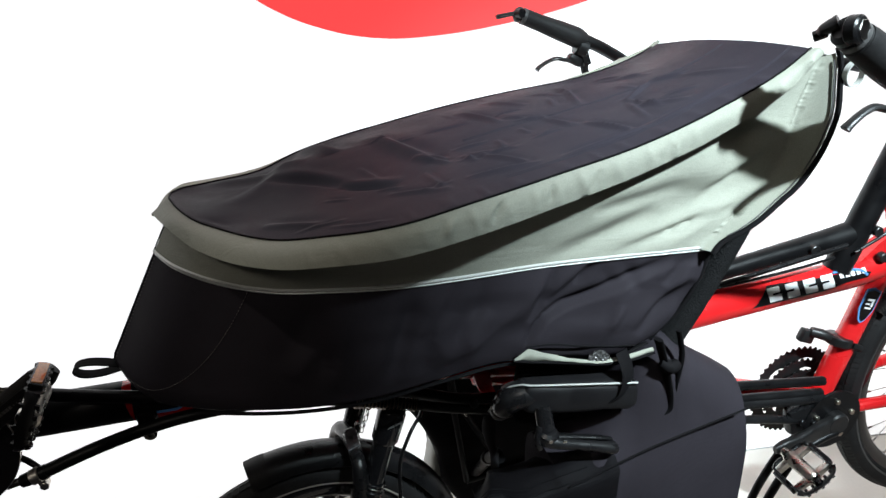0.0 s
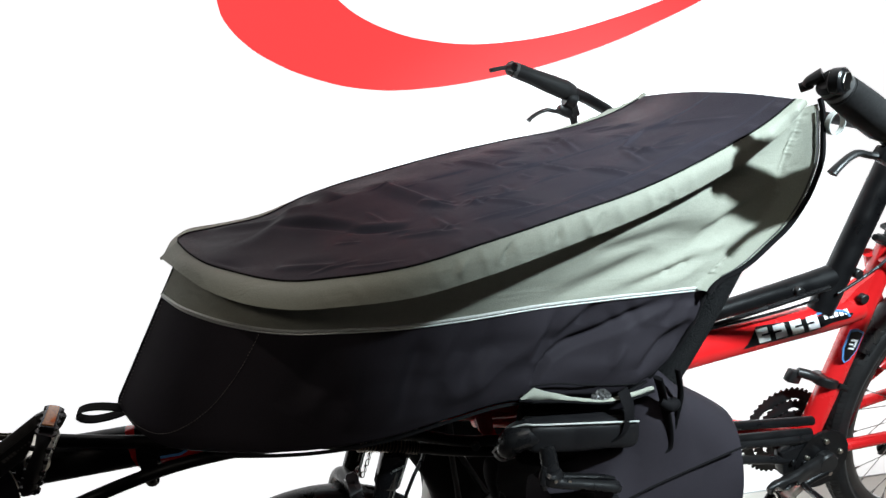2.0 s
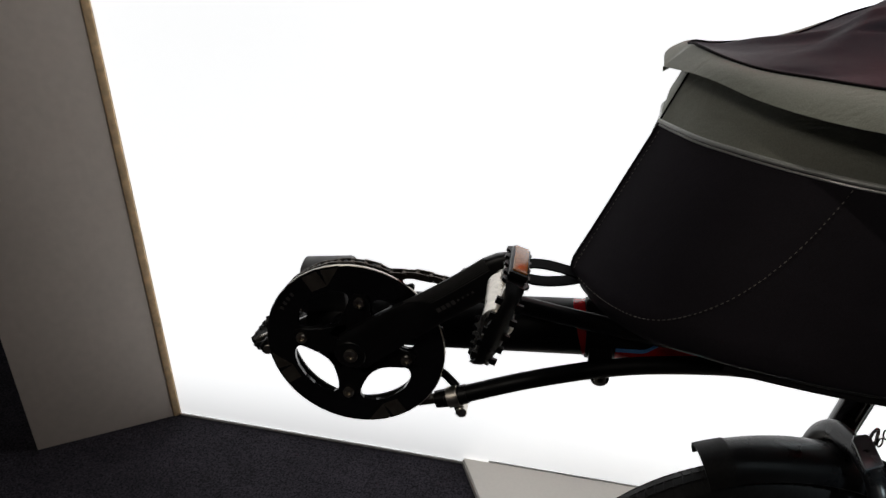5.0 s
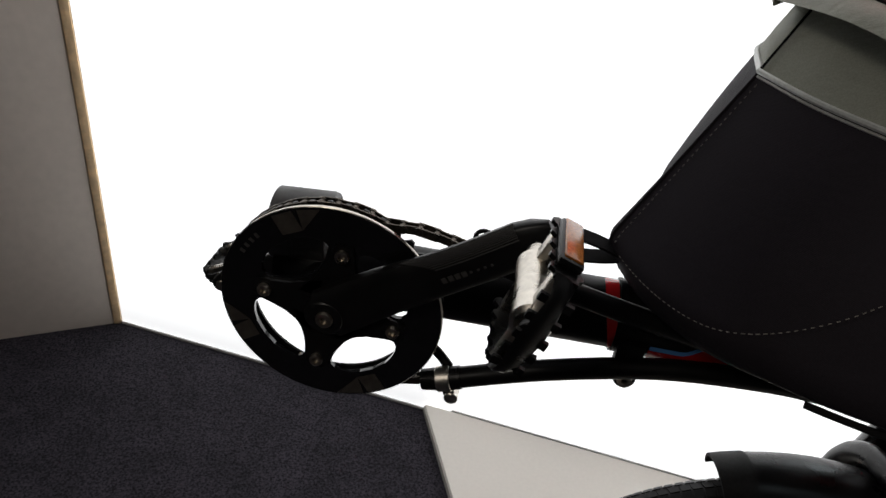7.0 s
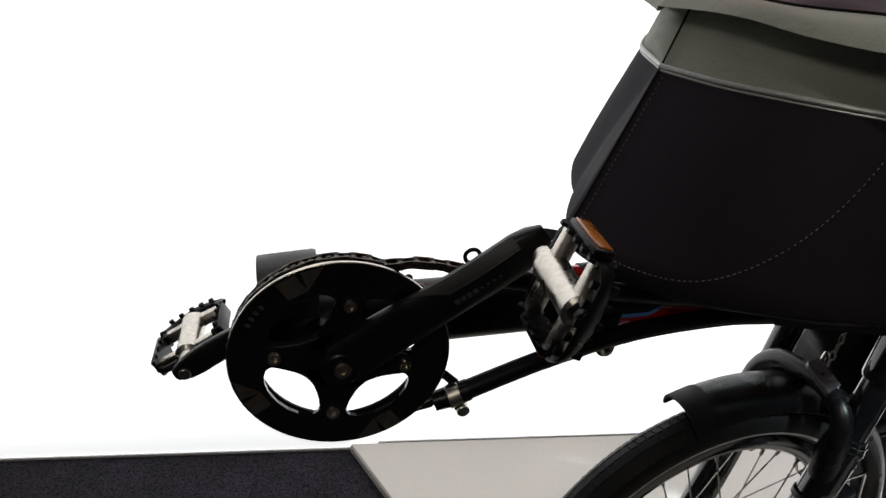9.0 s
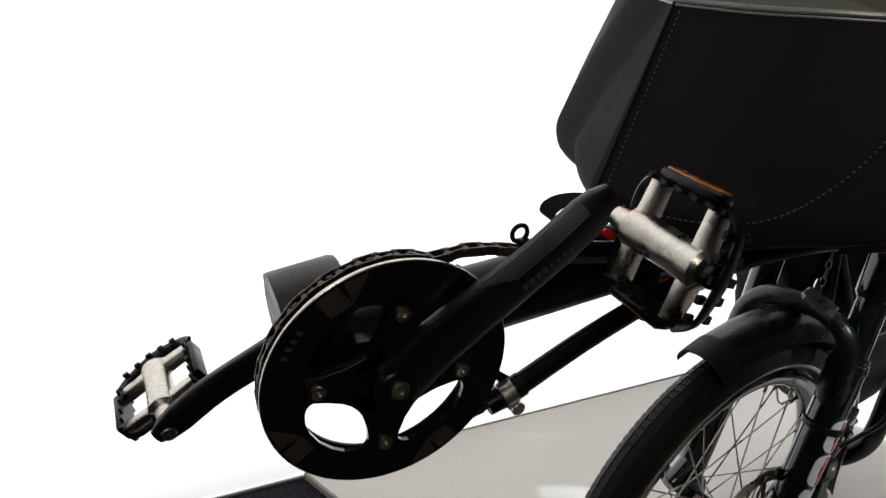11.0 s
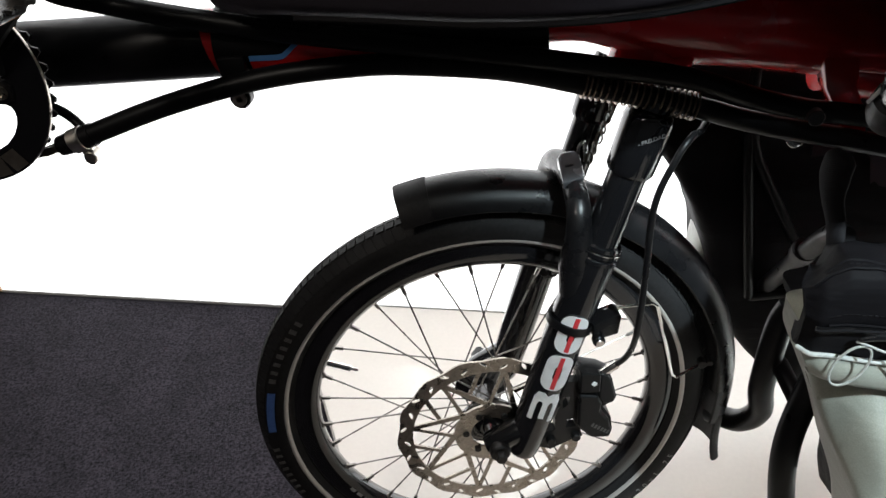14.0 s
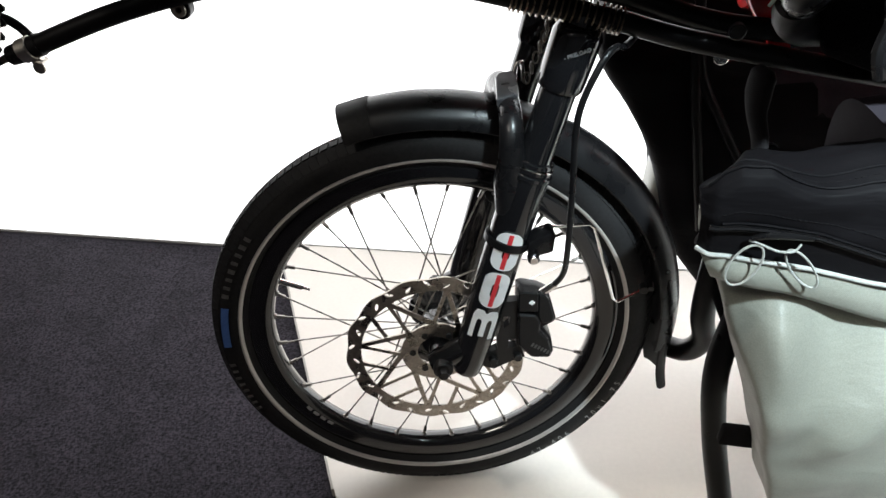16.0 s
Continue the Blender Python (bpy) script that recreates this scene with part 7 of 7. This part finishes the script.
# dangling straps with a knot, and a pale webbing end
bm = bmesh.new()
tube(bm, [(0.470, -0.184, 0.742), (0.478, -0.188, 0.715), (0.488, -0.190, 0.675), (0.493, -0.189, 0.640), (0.485, -0.188, 0.628)], [0.011, 0.010, 0.012, 0.013, 0.008], seg=10, flat=0.35)
tube(bm, [(0.500, -0.184, 0.750), (0.505, -0.190, 0.715), (0.502, -0.191, 0.678), (0.500, -0.190, 0.650)], [0.006, 0.006, 0.005, 0.004], seg=8, flat=0.5)
tube(bm, [(0.474, -0.190, 0.710), (0.486, -0.196, 0.704), (0.497, -0.194, 0.707)], [0.007, 0.010, 0.007], seg=10)
part("side_strap", bm, M_WEB, hood, "black knotted side straps")
bm = bmesh.new()
tube(bm, [(0.418, -0.182, 0.732), (0.424, -0.194, 0.705), (0.420, -0.193, 0.672), (0.400, -0.182, 0.650)], 0.0125, seg=10, flat=0.22)
part("side_strap", bm, M_WEB, hood, "wide black webbing strap round the handle")

# ---- bags ----


def superform(bm, sections, seg=44, power=0.30):
    """A soft closed form through (centre, half depth, half width, dx lean) sections going up."""
    rows = []
    for c, hx, hy in sections:
        row = []
        for q in range(seg):
            a = 2 * math.pi * q / seg
            ca, sa = math.copysign(abs(math.cos(a)) ** power, math.cos(a)), math.copysign(abs(math.sin(a)) ** power, math.sin(a))
            p = Vector(c) + Vector((hx * ca, hy * sa, 0))
            p += Vector((0.007 * noise.noise(p * 16), 0.010 * noise.noise(Vector((p.x * 13, p.y * 6 + 3, p.z * 20))), 0.006 * noise.noise(p * 12)))
            row.append(p)
        rows.append(row)
    vs = grid(bm, rows, close_v=True)
    bm.faces.new(vs[0])
    bm.faces.new(vs[-1])
    return bm


def body_sections(left, cy, z0, z1, n=26):
    secs = []
    for k in range(n):
        t = k / (n - 1)
        z = z0 + (z1 - z0) * t
        xl = float(np.interp(z, *left))
        xr = 0.560 + 0.04 * t
        hw = 0.052 + 0.006 * t + 0.012 * math.sin(math.pi * t)
        if k == 0:
            xl, xr, hw = xl + 0.025, xr - 0.025, hw - 0.02
        secs.append((((xl + xr) / 2, cy, z), (xr - xl) / 2, hw))
    return secs


def high_flap(bag, cy, x0):
    bm = bmesh.new()
    rows = []
    for k in range(44):
        t = k / 43
        x = x0 + (0.628 - x0) * t
        ztop = 0.556 + 0.169 * smooth_step(0.36, 0.50, x) - 0.72 * max(0.0, x - 0.505)
        row = []
        for q in range(34):
            a = math.pi * q / 33
            yy = cy + 0.070 * math.cos(a)
            low = 0.475 - 0.20 * smooth_step(0.395, 0.44, x)
            zz = low + (ztop - low) * abs(math.sin(a)) ** 0.30
            p = Vector((x, yy, zz))
            p.y += 0.006 * noise.noise(p * 11) + fold(p, 7, 0.004, (1.2, 0.6, 0.5))
            p.z += 0.006 * noise.noise(p * 9 + Vector((1, 1, 1)))
            row.append(p)
        rows.append(row)
    vs = grid(bm, rows)
    bm.faces.new(vs[0])
    bm.faces.new(vs[-1])
    # lighter nylon than the lid's: the stronger light here is in its colour
    return part("rear_flap", bm, M_NYLON, bag, "black nylon rear flap", True, 60)


# near bag: sage body under a black lid with folds, zip and cords
bag = thing("pannier_bag", "black and grey-green pannier bag hung beside the front wheel", "bag", "pannier bags")
CY = -0.135
LEFT_EDGE = ((0.20, 0.25, 0.32, 0.38, 0.46, 0.53), (0.315, 0.291, 0.275, 0.257, 0.226, 0.213))
secs = [((c[0] + 0.006, -0.152 - 0.044 * smooth_step(0.455, 0.34, c[2]), c[2]), hx, hw * 0.55) for c, hx, hw in body_sections(LEFT_EDGE, CY, 0.205, 0.485, 40)]
BAG_FOLDS = creases(3, 6, (0.24, 0.34), (0.24, 0.40), 62, 25, (0.08, 0.18), (0.004, 0.009), (0.010, 0.022)) + creases(7, 5, (0.26, 0.42), (0.24, 0.44), 115, 20, (0.08, 0.16), (0.003, 0.007), (0.010, 0.020))
bm = superform(bmesh.new(), secs, 120)
for v in bm.verts:
    if v.co.y < -0.17:
        v.co.y -= creased(BAG_FOLDS, v.co.x, v.co.z)
part("bag_body", bm, M_BAGSAGE, bag, "grey sage tarpaulin body", True, 60)
secs = [((c[0] + 0.012, -0.108, c[2]), hx - 0.012, 0.040) for c, hx, hw in body_sections(LEFT_EDGE, CY, 0.215, 0.470)]
part("bag_back", superform(bmesh.new(), secs, 44), M_BAGNYLON, bag, "black nylon back of the bag", True, 60)
XS = (0.215, 0.235, 0.254, 0.29, 0.33, 0.40, 0.46, 0.60)


def z_pipe(x):
    return float(np.interp(x, XS, (0.491, 0.489, 0.485, 0.478, 0.467, 0.452, 0.448, 0.446)))


def z_zip(x):
    return float(np.interp(x, XS, (0.520, 0.5205, 0.5185, 0.511, 0.496, 0.478, 0.470, 0.468)))


def z_ridge(x):
    return float(np.interp(x, XS, (0.534, 0.551, 0.549, 0.539, 0.538, 0.556, 0.586, 0.625)))


bm = bmesh.new()
rows = []
for k in range(60):
    t = k / 59
    x = 0.2135 + 0.205 * t ** 1.3
    inn = 0.008 * (1 - smooth_step(0.0, 0.10, t)) ** 2
    ztop = z_ridge(x) + float(np.interp(x, (0.215, 0.25, 0.30, 0.36), (-0.006, -0.002, 0.008, 0.020)))
    prof = [(-0.185, z_pipe(x) - 0.006), (-0.204, z_pipe(x)), (-0.2075, z_zip(x) - 0.007), (-0.2095, z_zip(x)), (-0.2085, z_ridge(x) - 0.008), (-0.2055, z_ridge(x) - 0.002), (-0.200, z_ridge(x) + 0.001), (-0.175, ztop - 0.002), (-0.145, ztop - 0.012), (-0.10, ztop - 0.040), (-0.085, ztop - 0.060), (-0.084, z_pipe(x) - 0.02)]
    sm = []
    for i in range(len(prof) - 1):
        for j in range(4):
            f = j / 4
            sm.append((prof[i][0] + (prof[i + 1][0] - prof[i][0]) * f, prof[i][1] + (prof[i + 1][1] - prof[i][1]) * f))
    sm.append(prof[-1])
    row = []
    for y, z in sm:
        p = Vector((x + 0.45 * max(0.0, y + 0.200) * (1 - smooth_step(0.0, 0.5, t)), y + (inn if y < -0.13 else -inn * 0.3), z))
        up = smooth_step(z_zip(x), z_ridge(x) + 0.005, z)
        p.y += 0.002 * noise.noise(p * 22) * (1 - up * 0.3) + fold(p, 10, 0.0040, (1.0, 0.4, 0.8)) * smooth_step(z_zip(x) - 0.004, z_zip(x) + 0.006, z)
        p.z += up * (0.002 * noise.noise(p * 20) + fold(p, 9, 0.0065, (1.5, 0.9, 0.3)))
        p.x += 0.003 * noise.noise(p * 30) * (1 - t)
        row.append(p)
    rows.append(row)
vs = grid(bm, rows)
bm.faces.new(vs[0])
part("bag_lid", bm, M_BAGNYLON, bag, "black nylon lid", True, 60)
lid_rows = rows
flap = high_flap(bag, CY, 0.34)
bm = bmesh.new()
for i, r in ((26, 0.0013), (8 + 2, 0.0009)):
    tube(bm, [row[i] + Vector((0, -0.0007, 0.0004)) for row in lid_rows[6:52:2]], r, seg=6, n=2)
tube(bm, [row[4 * 6] + Vector((0.0, -0.0008, 0.0004)) for row in lid_rows[3:50:2]], 0.0011, seg=6, n=2)
part("lid_seams", bm, M_BAGNYLON, bag, "raised lid seams")
bm = bmesh.new()
tube(bm, [(0.345, -0.2090, 0.549), (0.37, -0.2092, 0.557), (0.40, -0.2090, 0.567), (0.463, -0.2095, 0.588), (0.54, -0.2095, 0.607), (0.61, -0.209, 0.622)], 0.0016, seg=6)
part("flap_seam", bm, M_WEB, flap, "raised seam")
bm = bmesh.new()
pipe = [lid_rows[k][4] + Vector((0, -0.0012, -0.0005)) for k in range(0, 60, 2)]
tube(bm, pipe, 0.0017, seg=8, n=2)
part("bag_piping", bm, M_PIPING, bag, "pale piping under the lid")
# zip: two tape edges with fine teeth between
bm = bmesh.new()
zl = [lid_rows[k][8] + Vector((0, -0.0012, 0.0005)) for k in range(3, 58)]
tube(bm, zl, 0.0030, seg=8, n=1, flat=0.5)
zp = part("bag_zip", bm, M_WEB, bag, "black zip")
bm = bmesh.new()
for a, b in zip(zl, zl[1:]):
    for f in (0, 0.34, 0.67):
        box(bm, (0.0012, 0.0012, 0.0042), Matrix.Translation(a.lerp(b, f) + Vector((0, -0.0012, 0))))
part("zip_teeth", bm, M_PLASTIC, zp, "", False)
bm = bmesh.new()
stitches(bm, [row[13] + Vector((0, -0.0006, 0)) for row in lid_rows[6:56]], 0.0036)
part("bag_stitching", bm, M_WEB, bag, "dull stitching", False)
bm = bmesh.new()
stitches(bm, [row[25] + Vector((0, -0.0010, 0)) for row in lid_rows[8:56]], 0.0036)
part("bag_stitching", bm, M_WEB, bag, "dull stitching", False)
# cuff of the sage body under the piping
bm = bmesh.new()
rows = []
for k in range(40):
    x = 0.217 + 0.36 * (k / 39) ** 1.3
    inn = 0.006 * (1 - smooth_step(0.0, 0.10, k / 39)) ** 2
    depth = 0.026 + 0.012 * smooth_step(0.25, 0.4, x)
    row = []
    for j in range(8):
        v = j / 7
        z = z_pipe(x) - 0.002 - depth * v
        row.append(Vector((x + 0.012 * v * (1 - smooth_step(0.22, 0.26, x)), -0.203 - 0.004 * math.sin(math.pi * v) + inn + 0.002 * noise.noise(Vector((x * 30, 0, z * 30))) + (0.010 if j == 7 else 0), z)))
    rows.append(row)
grid(bm, rows)
part("bag_cuff", bm, M_BAGSAGE, bag, "sage cuff folded over the body", True, 60)
# cord loops tied to the zip pulls
bm = bmesh.new()
for ox, oz, turn, w, h in ((0.249, 0.503, -0.45, 0.0095, 0.017), (0.272, 0.499, 0.75, 0.0080, 0.016)):
    for q in (0.5,):
        pts = [Vector((ox + w * math.sin(t) * (1 - 0.12 * q) + turn * 0.012 * (1 - math.cos(t)), -0.2125 - 0.002 * math.sin(t) - 0.002 * q, oz - h * (1 - math.cos(t)) * (1 - 0.06 * q))) for t in [2 * math.pi * k / 14 for k in range(15)]]
        tube(bm, pts, 0.00085, seg=6)
tube(bm, [(0.244, -0.212, 0.506), (0.252, -0.2150, 0.504), (0.262, -0.2155, 0.4995), (0.272, -0.2150, 0.4985), (0.277, -0.213, 0.503)], 0.00085, seg=6)
part("zip_cord", bm, M_CORD, bag, "grey looped zip cords")
bm = bmesh.new()
tube(bm, [(0.245, -0.213, 0.508), (0.256, -0.2145, 0.511), (0.270, -0.2145, 0.510), (0.284, -0.213, 0.507)], [0.0016, 0.0026, 0.0024, 0.0014], seg=8)
part("zip_pull", bm, M_PLASTIC, zp, "black zip pull")
bm = bmesh.new()
stitches(bm, [Vector((0.318 + 0.02 * k, -0.1905 - 0.0005 * k, 0.2175 - 0.004 * k)) for k in range(8)])
part("hem_stitching", bm, M_THREAD, bag, "pale stitching", False)
bm = bmesh.new()
box(bm, (0.05, 0.010, 0.022), Matrix.Translation((0.295, CY - 0.03, 0.262)) @ Matrix.Rotation(radians(8), 4, "Y"), 0.003)
part("bag_strap", bm, M_WEB, bag, "black strap to the stand")

bm = bmesh.new()
tube(bm, [(0.290, -0.049, 0.560), (0.287, -0.050, 0.555), (0.285, -0.051, 0.540), (0.286, -0.054, 0.522), (0.291, -0.060, 0.500), (0.286, -0.080, 0.478)], [0.008, 0.0145, 0.0150, 0.0115, 0.010, 0.008], seg=16, flat=0.5)
part("carry_strap", bm, M_WEB, bag, "black webbing carry strap", True, 60)

# far bag: black, with a pale gusset near the front
bag = thing("pannier_bag", "black nylon pannier bag on the far side of the carrier", "bag", "pannier bags")
part("bag_body", superform(bmesh.new(), body_sections(((0.12, 0.19, 0.28, 0.365, 0.41, 0.453, 0.485, 0.515, 0.60), (0.400, 0.325, 0.262, 0.248, 0.232, 0.205, 0.184, 0.175, 0.175)), 0.186, 0.120, 0.60, 32), 64), M_BAGNYLON, bag, "black nylon body", True, 60)
high_flap(bag, 0.190, 0.34)
gusset = [(((0.262 + 0.014 * (k / 7) ** 2 - 0.008, 0.176, 0.287 + 0.115 * k / 7)), 0.013 - 0.0012 * abs(k - 3), 0.034) for k in range(8)]
part("bag_gusset", superform(bmesh.new(), gusset, 24, 0.8), M_BAGSAGE, bag, "pale sage gusset", True, 60)
